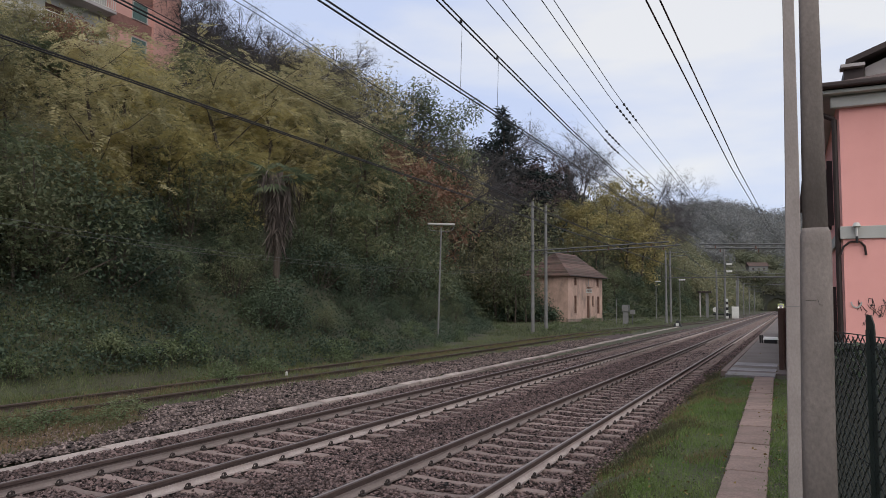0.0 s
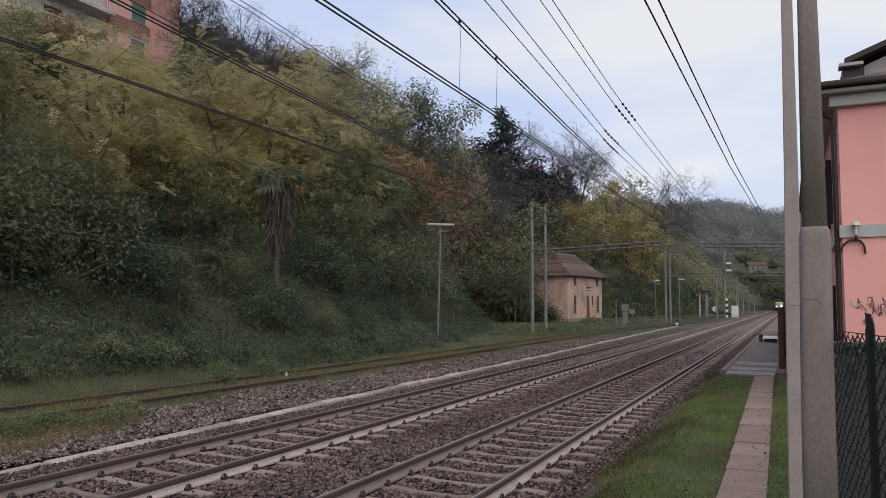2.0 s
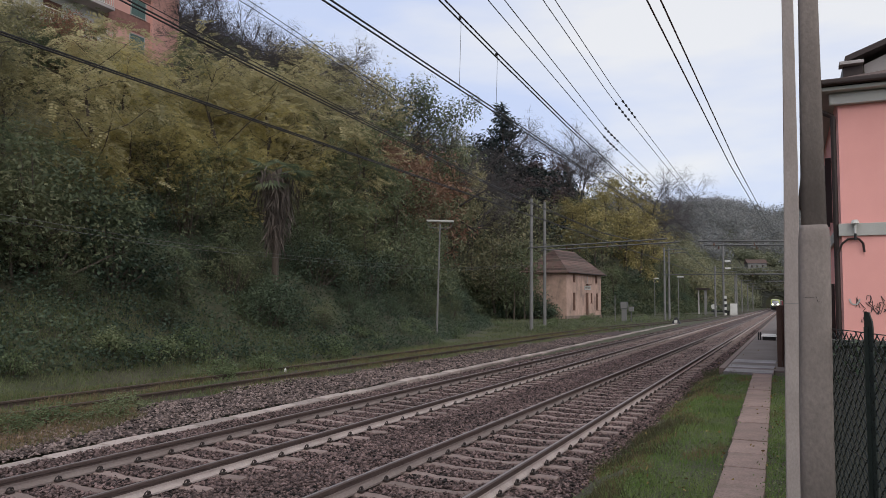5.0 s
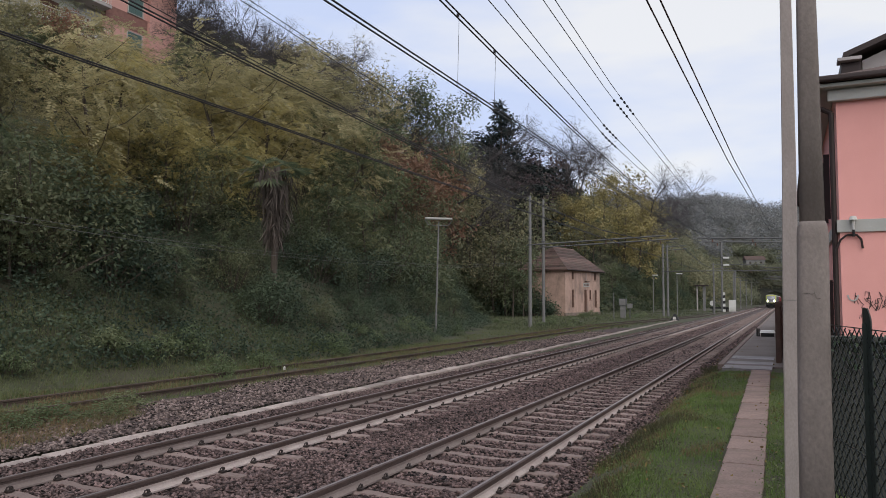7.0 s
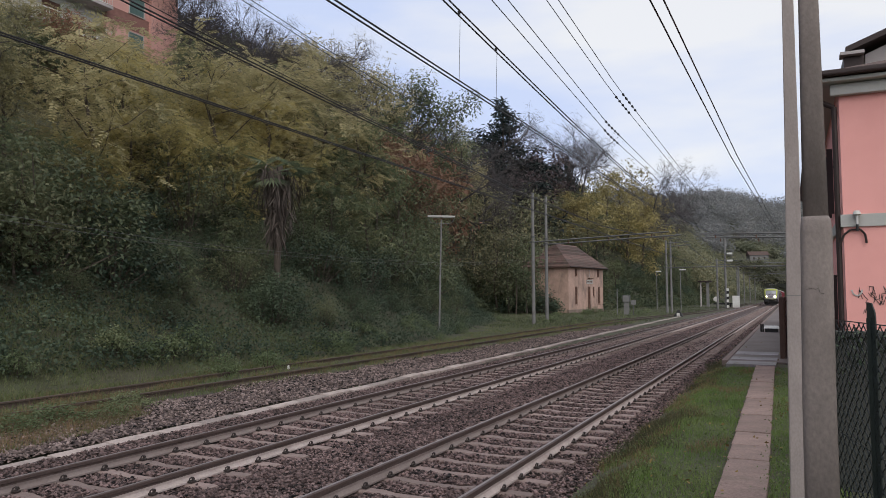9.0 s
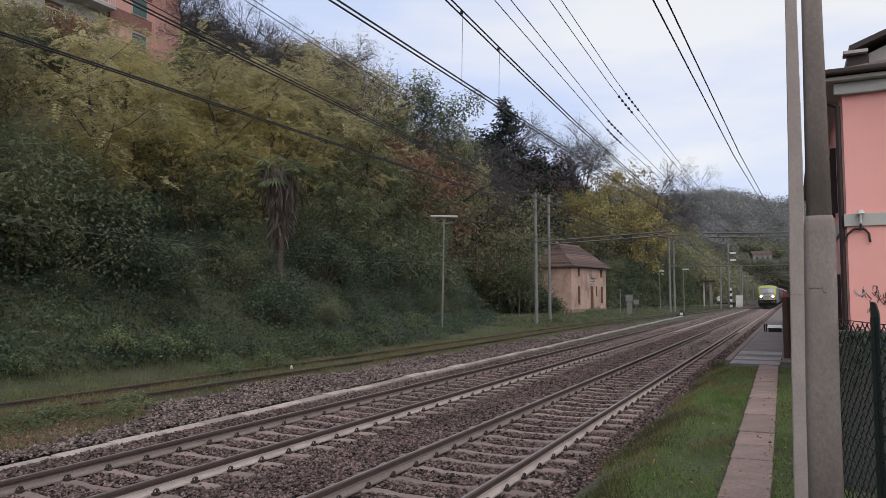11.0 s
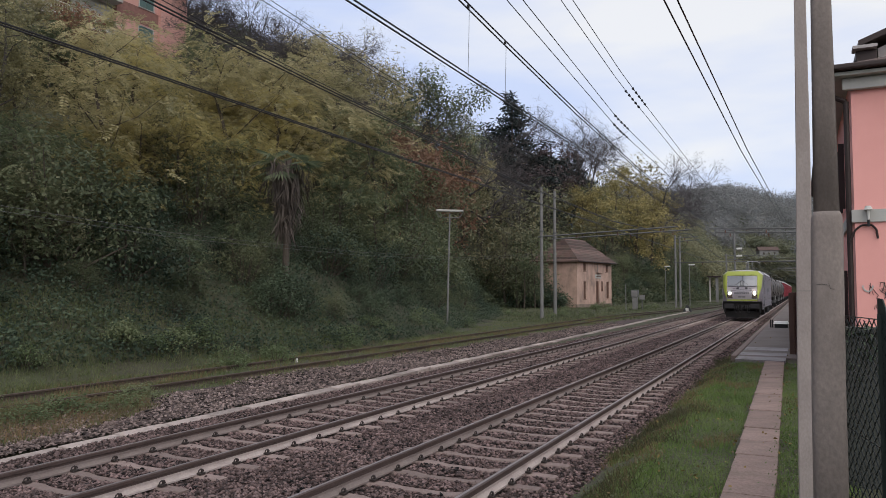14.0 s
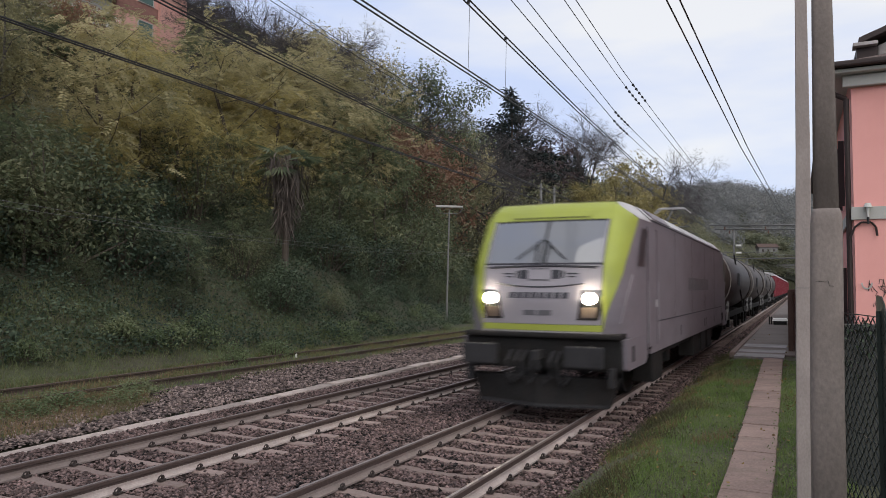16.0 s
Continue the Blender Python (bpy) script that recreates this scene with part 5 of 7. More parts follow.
def extruded_gable(x0, x1, y0, y1, z, rise):
    bm = bmesh.new()
    mid = (x0 + x1) / 2
    prof = [(x0, z), (mid, z + rise), (x1, z), (x1, z + .15), (mid, z + rise + .15), (x0, z + .15)]
    rings = [[bm.verts.new((x, y, c)) for x, c in prof] for y in (y0, y1)]
    for i in range(6):
        bm.faces.new((rings[0][i], rings[0][(i + 1) % 6], rings[1][(i + 1) % 6], rings[1][i]))
    for r in rings:
        bm.faces.new((r[0], r[1], r[4], r[5]))
        bm.faces.new((r[1], r[2], r[3], r[4]))
    return bm


pink_building()

M_BRICKBAND = surface("brown_brick_band", (0.24, 0.12, 0.10), .9, .3, 3, 40, .3)
M_FLATS = surface("pink_render", (0.58, 0.32, 0.275), .9, .1, .6, 40, .1, tint=(.50, .27, .23))
M_AWNING = surface("green_blind", (0.10, 0.16, 0.15), .7, .2, 3, 40, .1, stretch=(1, 1, 8))


def flats():
    """Block of flats high on the bank: a recessed front with balconies, and a plain end bay."""
    b = thing("apartment_building", (-50, 0, 12.8), "pink and brick apartment building on the hill with balconies", "building")
    part("wall", boxed(-13, -.9, 14, 47.6, 0, 34), M_WHITETRIM, b, "pale rendered recessed front")
    part("wall", boxed(-13, 0, 44.9, 47.9, 0, 34), M_FLATS, b, "plain salmon end bay")
    for k in range(6):
        z = 4.0 + 3.1 * k
        part("spandrel", boxed(-.9, -.3, 40.6, 44.9, z - 1.0, z + .35), M_BRICKBAND, b, "brown brick spandrel")
        part("wall", boxed(-.9, -.35, 40.6, 44.9, z + .352, z + 2.098), M_FLATS, b)
        w = window_part(b, M_WHITETRIM, M_AWNING, pose(-.33, 43.6, z + .5, 0, 0, 90), 1.5, 1.4, "window with a lowered green blind")
        bal = part("balcony", boxed(-.9, .5, 30.5, 40.55, z - .28, z - .04, .03), M_GREYPLASTER, b, "balcony with white railings")
        rail = bmesh.new()
        box(rail, .40, .46, 30.5, 40.55, z + .92, z + .98)
        box(rail, .40, .46, 30.5, 40.55, z + .02, z + .07)
        for q in np.arange(30.55, 40.6, .22):
            box(rail, .415, .445, q, q + .03, z + .07, z + .92)
        part("railing", rail, M_WHITE, bal, "white metal railing")
        window_part(b, M_WHITETRIM, M_SHUTTER, pose(-.88, 36, z, 0, 0, 90), 1.6, 2.1, "balcony door with brown shutters")
    part("roof", boxed(-13.4, .4, 13.6, 48.3, 34.0, 34.4), M_DARKTRIM, b)
    return b


flats()


def far_house():
    x, y = -.037 * 433, 433.0
    z = ground_z(x, 430) + 3.2
    h = thing("house", pose(x, y + 6, z - 3.5, 0, 0, 20), "distant pale stone farmhouse with a red roof", "house")
    part("wall", boxed(-7, 7, -4, 4, -4, 8), M_MAST, h)
    solid("roof", [(-7.6, -4.6, 7.8), (7.6, -4.6, 7.8), (7.6, 4.6, 7.8), (-7.6, 4.6, 7.8), (-7.6, 0, 10.6), (7.6, 0, 10.6)], [(0, 1, 5, 4), (2, 3, 4, 5), (0, 4, 3), (1, 2, 5), (0, 3, 2, 1)], M_ROOFTILE, h)
    h.scale = (.72, .72, .80)
    for k in range(3):
        for zz in (1.5, 4.8):
            window_part(h, M_DARKTRIM, M_DARKTRIM, pose(-4 + 4 * k, -4.02, zz), 1.2, 1.6)
    return h


far_house()

for rx, rz, x in ((-.336, .058, -31.2), (-.352, .085, -32.0), (-.372, .10, -33.5), (-.345, .045, -30.5), (-.39, .11, -35), (-.362, .07, -31.5)):
    plant_top("green" if rz < .09 else "olive", rx, rz, x)
for dx, dy, sz, kind in ((-5.2, -3.0, 2.0, "bush"), (-3.2, -2.4, 1.7, "bush"), (-1.9, -1.4, 1.0, "bush"), (-7.5, -3.0, 2.4, "olivebush"), (-6.0, -4.5, 1.6, "bush"), (-6.8, -1.0, 1.7, "olivebush"), (-4.0, -1.3, 1.45, "bush"), (-2.4, 13.2, 1.5, "bush"), (.2, 14.5, 1.3, "olivebush"), (-1.2, 12.6, 1.9, "bush")):
    plant(kind, -27.0 + dx, 95.4 + dy, sz)


def garden_wall():
    """Grey wall behind the wire fence, shadow put into its colour, with ivy over its top."""
    h = thing("garden_wall", (0.36, 8.6, .2), "weathered grey wall behind the fence, shadow in its dark colour, ivy on top", "wall")
    for k in range(7):
        part("panel", boxed(.62 * k + .004, .62 * (k + 1) - .004, 0, .12, -.4, 1.62, .01), M_SHADOWED_WALL, h)
    part("coping", boxed(-.03, 4.4, -.03, .15, 1.62, 1.68, .01), M_SHADOWED_WALL, h)
    rng = np.random.default_rng(15)
    c = np.stack([rng.uniform(0, 4.3, 700), rng.uniform(-.08, .12, 700), 1.66 - .5 * rng.uniform(0, 1, 700) ** 3], 1)
    many_polys("ivy", leaf_cards(rng, c, .05, .06, .045, 3), F_DARK, h)
    return h


# Concrete darkened to carry the shadow that lies on the wall.
M_SHADOWED_WALL = surface("shadowed_concrete", (0.05, 0.052, 0.046), .9, .3, 2, 40, .3, rand=.4, tint=(.05, .055, .045), tint_scale=1.2)
garden_wall()


# ---------------------------------------------------------------- poles, masts and lamps
def square_taper(bm, sections, chamfer=.18):
    """An upright of chamfered square section through (x, y, z, half width)."""
    rings = []
    for x, y, z, r in sections:
        c = r * (1 - chamfer)
        rings.append([bm.verts.new((x + a, y + b, z)) for a, b in ((r, -c), (r, c), (c, r), (-c, r), (-r, c), (-r, -c), (-c, -r), (c, -r))])
    for k in range(len(rings) - 1):
        for i in range(8):
            bm.faces.new((rings[k][i], rings[k][(i + 1) % 8], rings[k + 1][(i + 1) % 8], rings[k + 1][i]))
    bm.faces.new(rings[0][::-1])
    bm.faces.new(rings[-1])
    return bm


def round_taper(sections, n=28):
    bm = bmesh.new()
    rings = [[bm.verts.new((x + r * math.copysign(abs(math.cos(a)) ** .5, math.cos(a)), y + r * math.copysign(abs(math.sin(a)) ** .5, math.sin(a)), z)) for a in (2 * math.pi * i / n for i in range(n))] for x, y, z, r in sections]
    for k in range(len(rings) - 1):
        for i in range(n):
            bm.faces.new((rings[k][i], rings[k][(i + 1) % n], rings[k + 1][(i + 1) % n], rings[k + 1][i]))
    bm.faces.new(rings[0][::-1])
    bm.faces.new(rings[-1])
    return bm


wide = thing("line_pole", (.18, 6.5, .2), "weathered grey concrete line pole with a thick lower sleeve", "pole", "poles by the path")
part("sleeve", round_taper([(-.005, 0, -.6, .128), (.0, 0, 1.2, .121), (.02, 0, 2.56, .115), (.02, 0, 2.64, .109), (.02, 0, 2.68, .095)]), M_POLE, wide, "rough concrete sleeve with a chamfered shoulder", True)
part("shaft", round_taper([(.02, 0, 2.5, .094), (.022, 0, 4.5, .074), (.024, 0, 9.5, .05)]), M_POLE, wide, "tapered grey concrete shaft", True)
part("crack", rod([(-.07, -.1185, 2.10), (-.03, -.119, 2.105), (.0, -.119, 2.10), (.02, -.119, 2.112), (.03, -.119, 2.07), (.06, -.118, 2.066)], .0013, 4), M_BLACK, wide, "thin dark crack")
slim = thing("line_pole", (.07, 7.6, .2), "slender pale concrete pole beside the path", "pole", "poles by the path")
part("shaft", square_taper(bmesh.new(), [(-.045, 0, -.6, .092), (-.036, 0, 1.2, .079), (-.033, 0, 2.25, .069), (-.019, 0, 3.35, .062), (-.012, 0, 4.67, .052), (-.005, 0, 9.5, .035)], .12), M_POLE2, slim)
part("band", square_taper(bmesh.new(), [(-.034, 0, 2.05, .073), (-.034, 0, 2.055, .073)], .12), M_MAST, slim, "thin steel strap")


def mast(at, height, r, label, arms=(), double=False):
    """A line mast with steel cross-arms: arms are (height, from x, to x, drop)."""
    m = thing("catenary_mast", at, label, "mast", "line masts")
    part("post", tubed((0, 0, -.8), (0, 0, height), r * 1.15, r * .8, 10), M_MAST, m)
    for z in (height * .62, height * .66):
        part("collar", tubed((0, 0, z - .06), (0, 0, z + .06), r * 1.25, r * 1.25, 10), M_STEEL, m)
    for z, x0, x1, dz in arms:
        arm = part("beam", tubed((x0, 0, z), (x1, 0, z + dz), .06, .055, 8), M_STEEL, m, "long steel cross-beam")
        n = max(2, int(abs(x1 - x0) / 3.5))
        for k in range(1, n + 1):
            t = k / (n + .4)
            x = x0 + (x1 - x0) * t
            part("insulator", tubed((x, 0, z + dz * t - .34), (x, 0, z + dz * t - .09), .05, .04, 8), M_SHUTTER, arm)
    return m


MAST_LABEL = "tall weathered concrete mast carrying a cross-beam"
mast((-19.3, 57.6, 0), 10.9, .14, MAST_LABEL, [(6.75, -.3, 11.0, .45)])
mast((-19.6, 62.2, 0), 11.2, .14, MAST_LABEL, [(6.85, -.3, 11.6, .45)])
mast((.45, 57.6, .3), 8.2, .16, MAST_LABEL, [(6.45, .2, -6.5, .2)])
mast((.5, 62.2, .3), 8.2, .16, MAST_LABEL, [(6.5, .2, -6.6, .2)])
mast((-15.3, 103, 0), 9.9, .14, MAST_LABEL, [(6.15, -.3, 16.5, .0), (9.5, 0, 3.0, .15)])
mast((-14.85, 104, 0), 9.9, .14, MAST_LABEL, [(9.1, 0, 2.6, .2)])
mast((-11.4, 152, 0), 14.6, .2, "tall signal and line mast with two cross-arms", [(14.3, -2.6, 3.2, .0), (13.7, -3.0, 3.6, .3), (9.2, -2, 8, 0)])
yard = thing("yard_lamp", (-10.95, 151.6, 0), "pair of white yard lamps clamped to the tall mast", "lamp")
for z in (10.5, 9.1):
    part("luminaire", boxed(-.1, .95, -.25, .1, z - .15, z + .2, .06), M_WHITE, yard, "white hooded lamp head")
    part("arm", tubed((-.3, .2, z), (.3, 0, z), .05, n=6), M_STEEL, yard)
for yy in (128, 178, 205, 235, 270):
    mast((-10.9, yy, 0), 8.4, .15, "grey line mast with a short bracket", [(7.4, 0, 3.4, .1)])
    mast((.9, yy, .2), 8.4, .15, "grey line mast with a short bracket", [(7.3, 0, -4.6, .1)])


def truss_gantry(y, z0, z1, x0, x1):
    g = thing("signal_gantry", (0, y, 0), "steel lattice gantry spanning the running lines", "gantry")
    part("chord", tubed((x0, 0, z0), (x1, 0, z0), .11, n=6), M_STEEL, g)
    part("chord", tubed((x0, 0, z1), (x1, 0, z1), .11, n=6), M_STEEL, g)
    k, up = x0, True
    while k < x1 - .5:
        part("lattice_bar", tubed((k, 0, z0 if up else z1), (min(x1, k + 1.7), 0, z1 if up else z0), .07, n=5), M_STEEL, g)
        k, up = k + 1.7, not up
    part("leg", tubed((x1, 0, -.3), (x1, 0, z1 + .3), .2, n=8), M_MAST, g)
    part("leg", tubed((x0 - 6.5, 0, -.3), (x0 - 6.5, 0, z1 + .3), .2, n=8), M_MAST, g)
    part("tie", tubed((x0 - 6.5, 0, z1), (x0, 0, z1), .06, n=5), M_STEEL, g)
    return g


truss_gantry(192, 7.6, 9.4, -4.9, 4.0)

LAMP_HEAD = glassy("milky_lamp_cover", (.5, .5, .46), .4)
lamp = thing("street_lamp", pose(-18.5, 38, .2, 0, 1.3, 0), "grey platform lamp with a wide flat luminaire", "street lamp", "platform lamps")
part("post", tubed((0, 0, -.4), (0, 0, 6.55), .06, .045, 10), M_MAST, lamp)
for s in (-1, 1):
    bm = bmesh.new()
    tube(bm, (0, 0, 6.3), (s * .55, s * .26, 6.35), .022, n=6)
    tube(bm, (s * .55, s * .26, 6.35), (s * .72, s * .34, 6.68), .022, n=6)
    part("arm", bm, M_MAST, lamp)
head = bmesh.new()
box(head, -.8, .8, -.16, .16, 6.68, 6.78, .03, Matrix.Rotation(radians(25), 4, 'Z'))
hd = part("luminaire", head, M_WHITETRIM, lamp, "flat pale luminaire tray")
head = bmesh.new()
box(head, -.7, .7, -.12, .12, 6.665, 6.682, .0, Matrix.Rotation(radians(25), 4, 'Z'))
part("cover", head, LAMP_HEAD, hd)


def small_lamp(x, y, z, h, label):
    m = thing("street_lamp", (x, y, z), label, "street lamp", "platform lamps")
    part("post", tubed((0, 0, -1), (0, 0, h), .07, .05, 8), M_MAST, m)
    bm = boxed(-.12, .75, -.18, .18, h - .02, h + .14, .05)
    part("luminaire", bm, M_WHITE, m, "white hooded lamp head")
    return m


small_lamp(-20.2, 125, .0, 6.3, "distant platform lamp with a white hooded head")
small_lamp(-14.4, 110, .0, 6.0, "distant platform lamp with a white hooded head")
x, y, z = -40.5, 74.0, ground_z(-40.5, 74)
small_lamp(-40.5, 74.0, z, EYE[2] + .262 * 74 - z, "small street lamp high on the wooded bank")

# line-side cabinets and the hut by the far platform end
cab = thing("relay_cabinet", (-17.9, 88.5, 0), "grey line-side relay cabinet on a post", "cabinet", "line-side cabinets")
part("body", boxed(-.42, .42, -.3, .3, 1.5, 2.35, .03), M_STEEL, cab)
part("door", boxed(-.36, .36, -.33, -.302, 1.56, 2.29, .008), M_MAST, cab)
part("pedestal", boxed(-.3, .3, -.2, .2, -.2, 1.5, .02), M_MAST, cab)
cab2 = thing("relay_cabinet", (-17.1, 88.6, 0), "small grey line-side box on a thin post", "cabinet", "line-side cabinets")
part("body", boxed(-.28, .28, -.2, .2, 1.2, 1.75, .03), M_MAST, cab2)
part("post", tubed((0, 0, -.2), (0, 0, 1.2), .06, n=8), M_STEEL, cab2)
post = thing("marker_post", (-18.9, 88.0, 0), "slender grey line-side post", "post")
part("shaft", tubed((0, 0, -.2), (0, 0, 3.1), .06, .05, 8), M_MAST, post)

hut = thing("signal_pillar", (-15.3, 155, 0), "white and grey signal pillar with a flat cap", "signal")
part("pillar", boxed(.0, .5, -.4, .4, -.3, 5.0, .05), M_MAST, hut)
part("cap", boxed(-1.5, 1.1, -.8, .8, 5.0, 5.3, .05), M_DARKTRIM, hut)
part("side_post", boxed(-1.2, -.95, -.2, .2, -.3, 5.0, .03), M_GREYPLASTER, hut)
disc = thing("disc_signal", (-13.5, 155, 0), "round white disc signal on a short post", "signal")
bm = tubed((0, -.06, 1.6), (0, .06, 1.6), .52, n=20)
part("disc", bm, M_WHITE, disc)
part("post", tubed((0, .1, -.2), (0, .1, 1.6), .08, n=8), M_STEEL, disc)
table = thing("loading_ramp", (-11.9, 153, 0), "low dark timber ramp on short legs", "ramp")
part("deck", boxed(-1.9, 1.9, -.6, .6, .55, .85, .03), M_BLACK, table)
for s in (-1.2, 1.2):
    part("leg", boxed(s - .12, s + .12, -.4, .4, -.3, .55), M_BLACK, table)
white_cab = thing("relay_cabinet", (-9.6, 152, 0), "large white line-side cabinet", "cabinet", "line-side cabinets")
part("body", boxed(-.62, .62, -.5, .5, .1, 2.25, .04), M_WHITE, white_cab)
part("plinth", boxed(-.66, .66, -.54, .54, -.2, .1), M_GREYPLASTER, white_cab)
part("door", boxed(-.52, .52, -.53, -.502, .25, 2.1, .01), M_WHITE, white_cab)
stripes = thing("striped_post", (-11.0, 151, 0), "black and white striped post by the line", "post")
for k in range(7):
    part("stripe", boxed(-.2, .2, -.15, .15, -.1 + k * .55, .45 + k * .55), M_BLACK if k % 2 else M_WHITE, stripes)

lever = thing("point_lever", (-11.35, 84.5, -.05), "small point lever box beside the siding", "lever")
bm = bmesh.new()
a = [bm.verts.new(v) for v in ((-.5, -.3, 0), (.5, -.3, 0), (.5, .3, 0), (-.5, .3, 0), (-.12, 0, .7), (.12, 0, .7))]
for f in ((0, 1, 5, 4), (1, 2, 5), (2, 3, 4, 5), (3, 0, 4)):
    bm.faces.new([a[i] for i in f])
part("housing", bm, M_BLACK, lever)
part("weight", boxed(-.16, .16, -.34, -.3, .1, .4, .01), M_WHITE, lever)

marker = thing("marker_stone", (-14.35, 18.6, -.05), "small white marker post in the grass", "marker")
part("stone", square_taper(bmesh.new(), [(0, 0, -.1, .03), (0, 0, .10, .028), (.01, 0, .14, .014)]), M_WHITE, marker)

M_BRIGHTWHITE = surface("fresh_white_paint", (0.6, 0.59, 0.58), 0.5, 0.05, 2, 40, 0.05)
bench = thing("bench", (-.98, 42.6, .315), "white-topped low bench on a dark base on the platform", "bench")
part("base", boxed(-.30, .34, -.28, .28, 0, .20, .02), M_BLACK, bench)
top = bmesh.new()
r = [top.verts.new(v) for v in ((-.36, -.36, .202), (.40, -.36, .202), (.40, .36, .202), (-.36, .36, .202), (-.32, -.28, .31), (.34, -.28, .31), (.34, .3, .33), (-.32, .3, .33))]
for f in ((0, 1, 5, 4), (1, 2, 6, 5), (2, 3, 7, 6), (3, 0, 4, 7), (4, 5, 6, 7), (3, 2, 1, 0)):
    top.faces.new([r[i] for i in f])
part("top", top, M_BRIGHTWHITE, bench, "white rounded top")
for s in (-.62, -.50):
    bol = thing("bollard", (-.98 + s * .8, 42.6, .315), "short black bollard on the platform", "bollard")
    part("shaft", tubed((0, 0, 0), (0, 0, .42), .04, .04, 8), M_BLACK, bol)

# board fence along the platform
fence = thing("board_fence", (-.27, 24.9, .25), "dark brown weathered board fence on posts along the platform", "fence")
for k in range(15):
    part("fence_post", boxed(-.07, .07, 2.4 * k - .07, 2.4 * k + .07, -.4, 1.95, .01), M_RUSTYFENCE, fence)
for k in range(170):
    part("board", boxed(.075, .10, .21 * k, .21 * k + .2, .02, 1.82 + .03 * math.sin(k * 1.7), .0), M_RUSTYFENCE, fence)


def chain_link():
    """Green wire fence slanting away from the path: woven zigzag wires between steel posts."""
    f = thing("wire_fence", pose(.92, 3.4, .2, 0, 0, 11.3), "dark green chain-link fence on steel posts", "fence")
    p, h, r = .056, 1.88, .0044
    vs, fs = [], []

    def bar(a, b):
        k0 = len(vs)
        d = (Vector(b) - Vector(a)).normalized()
        u = Vector((1, 0, 0))
        w = d.cross(u)
        for c in (a, b):
            for q in range(4):
                t = math.pi / 2 * q
                vs.append(tuple(Vector(c) + u * (r * math.cos(t)) + w * (r * math.sin(t))))
        for q in range(4):
            fs.append((k0 + q, k0 + (q + 1) % 4, k0 + 4 + (q + 1) % 4, k0 + 4 + q))
    for i in range(int(3.3 / p)):
        for j in range(int(h / p)):
            sag = .012 * math.sin(i * .9)
            up = (i + j) % 2 == 0
            bar((.004 if up else -.004, i * p + (0 if up else p), j * p + sag), (-.004 if up else .004, i * p + (p if up else 0), (j + 1) * p + sag))
    solid("wire_mesh", vs, fs, M_FENCE, f, "dark green woven wire mesh")
    for z in (.05, 1.0, 1.86):
        part("line_wire", tubed((0, -.3, z), (0, 3.35, z), .004, n=5), M_FENCE, f)
    for yy in (-.3, 2.24):
        bm = bmesh.new()
        box(bm, -.004, .004, yy - .09, yy + .08, -.5, 1.90)
        box(bm, -.03, -.004, yy - .003, yy + .003, -.5, 1.90)
        v = [bm.verts.new(q) for q in ((-.004, yy - .09, 1.90), (.004, yy - .09, 1.90), (.004, yy + .08, 1.90), (-.004, yy + .08, 1.90), (-.004, yy - .08, 1.94), (.004, yy - .08, 1.94), (.004, yy + .08, 2.0), (-.004, yy + .08, 2.0), (.004, yy - .02, 2.0), (-.004, yy - .02, 2.0))]
        for q in ((0, 1, 5, 4), (1, 2, 6, 8, 5), (2, 3, 7, 6), (3, 0, 4, 9, 7), (4, 5, 8, 9), (9, 8, 6, 7)):
            bm.faces.new([v[i] for i in q])
        part("fence_post", bm, M_FENCEPOST, f, "dark green steel post plate")
    return f


chain_link()


# ---------------------------------------------------------------- overhead line
def wire(label, pts, r=.007, pair=0.0, group="overhead wires", mat=M_WIRE):
    """A wire through (x, y, z) places, smoothed; pair: a twin beside it."""
    root = thing("overhead_wire", (0, 0, 0), label, "wire", group)
    P = np.array(pts, float)
    ys = np.concatenate([np.arange(P[0, 1], 60, 2.0), np.arange(60, P[-1, 1], 8), [P[-1, 1]]])
    ys = ys[(ys >= P[0, 1]) & (ys <= P[-1, 1])]
    for s in ((-pair / 2, pair / 2) if pair else (0,)):
        me = rod([(float(np.interp(y, P[:, 1], P[:, 0])) + s, float(y), float(np.interp(y, P[:, 1], P[:, 2]))) for y in ys], r, 5)
        part("strand", me, mat, root)
    return root


wire("twin contact wires over the near line", [(-3.93, -30, 5.12), (-3.91, 57, 5.1), (-3.85, 420, 5.2)], .011, .07)
wire("twin contact wires over the far line", [(-7.445, -30, 5.03), (-7.445, 57, 5.03), (-7.4, 420, 5.1)], .011, .07)
near_m = [(-3.91, -30, 8.0), (-3.91, 0, 6.65), (-3.91, 7.9, 6.10), (-3.91, 10, 5.98), (-3.91, 13.7, 5.79), (-3.91, 20, 5.58), (-3.91, 32, 5.45), (-3.91, 45, 5.85), (-3.91, 57.6, 6.6), (-3.91, 80, 5.6), (-3.91, 103, 6.4), (-3.91, 128, 5.6), (-3.91, 152, 6.6), (-3.91, 205, 6.4), (-3.91, 420, 6.2)]
far_m = [(-7.445, -30, 7.6), (-7.445, 0, 6.4), (-7.445, 6.2, 5.98), (-7.445, 9.3, 5.83), (-7.445, 11.8, 5.74), (-7.445, 20, 5.45), (-7.445, 32, 5.35), (-7.445, 45, 5.8), (-7.445, 57.6, 6.6), (-7.445, 80, 5.6), (-7.445, 103, 6.4), (-7.445, 152, 6.6), (-7.445, 420, 6.2)]
wire("twin messenger wires over the near line", near_m, .0115, .07)
wire("twin messenger wires over the far line", far_m, .0125, .09)
wire("single upper wire over the far line", [(x, y, z + .17 * math.exp(-y / 12)) for x, y, z in far_m], .007)
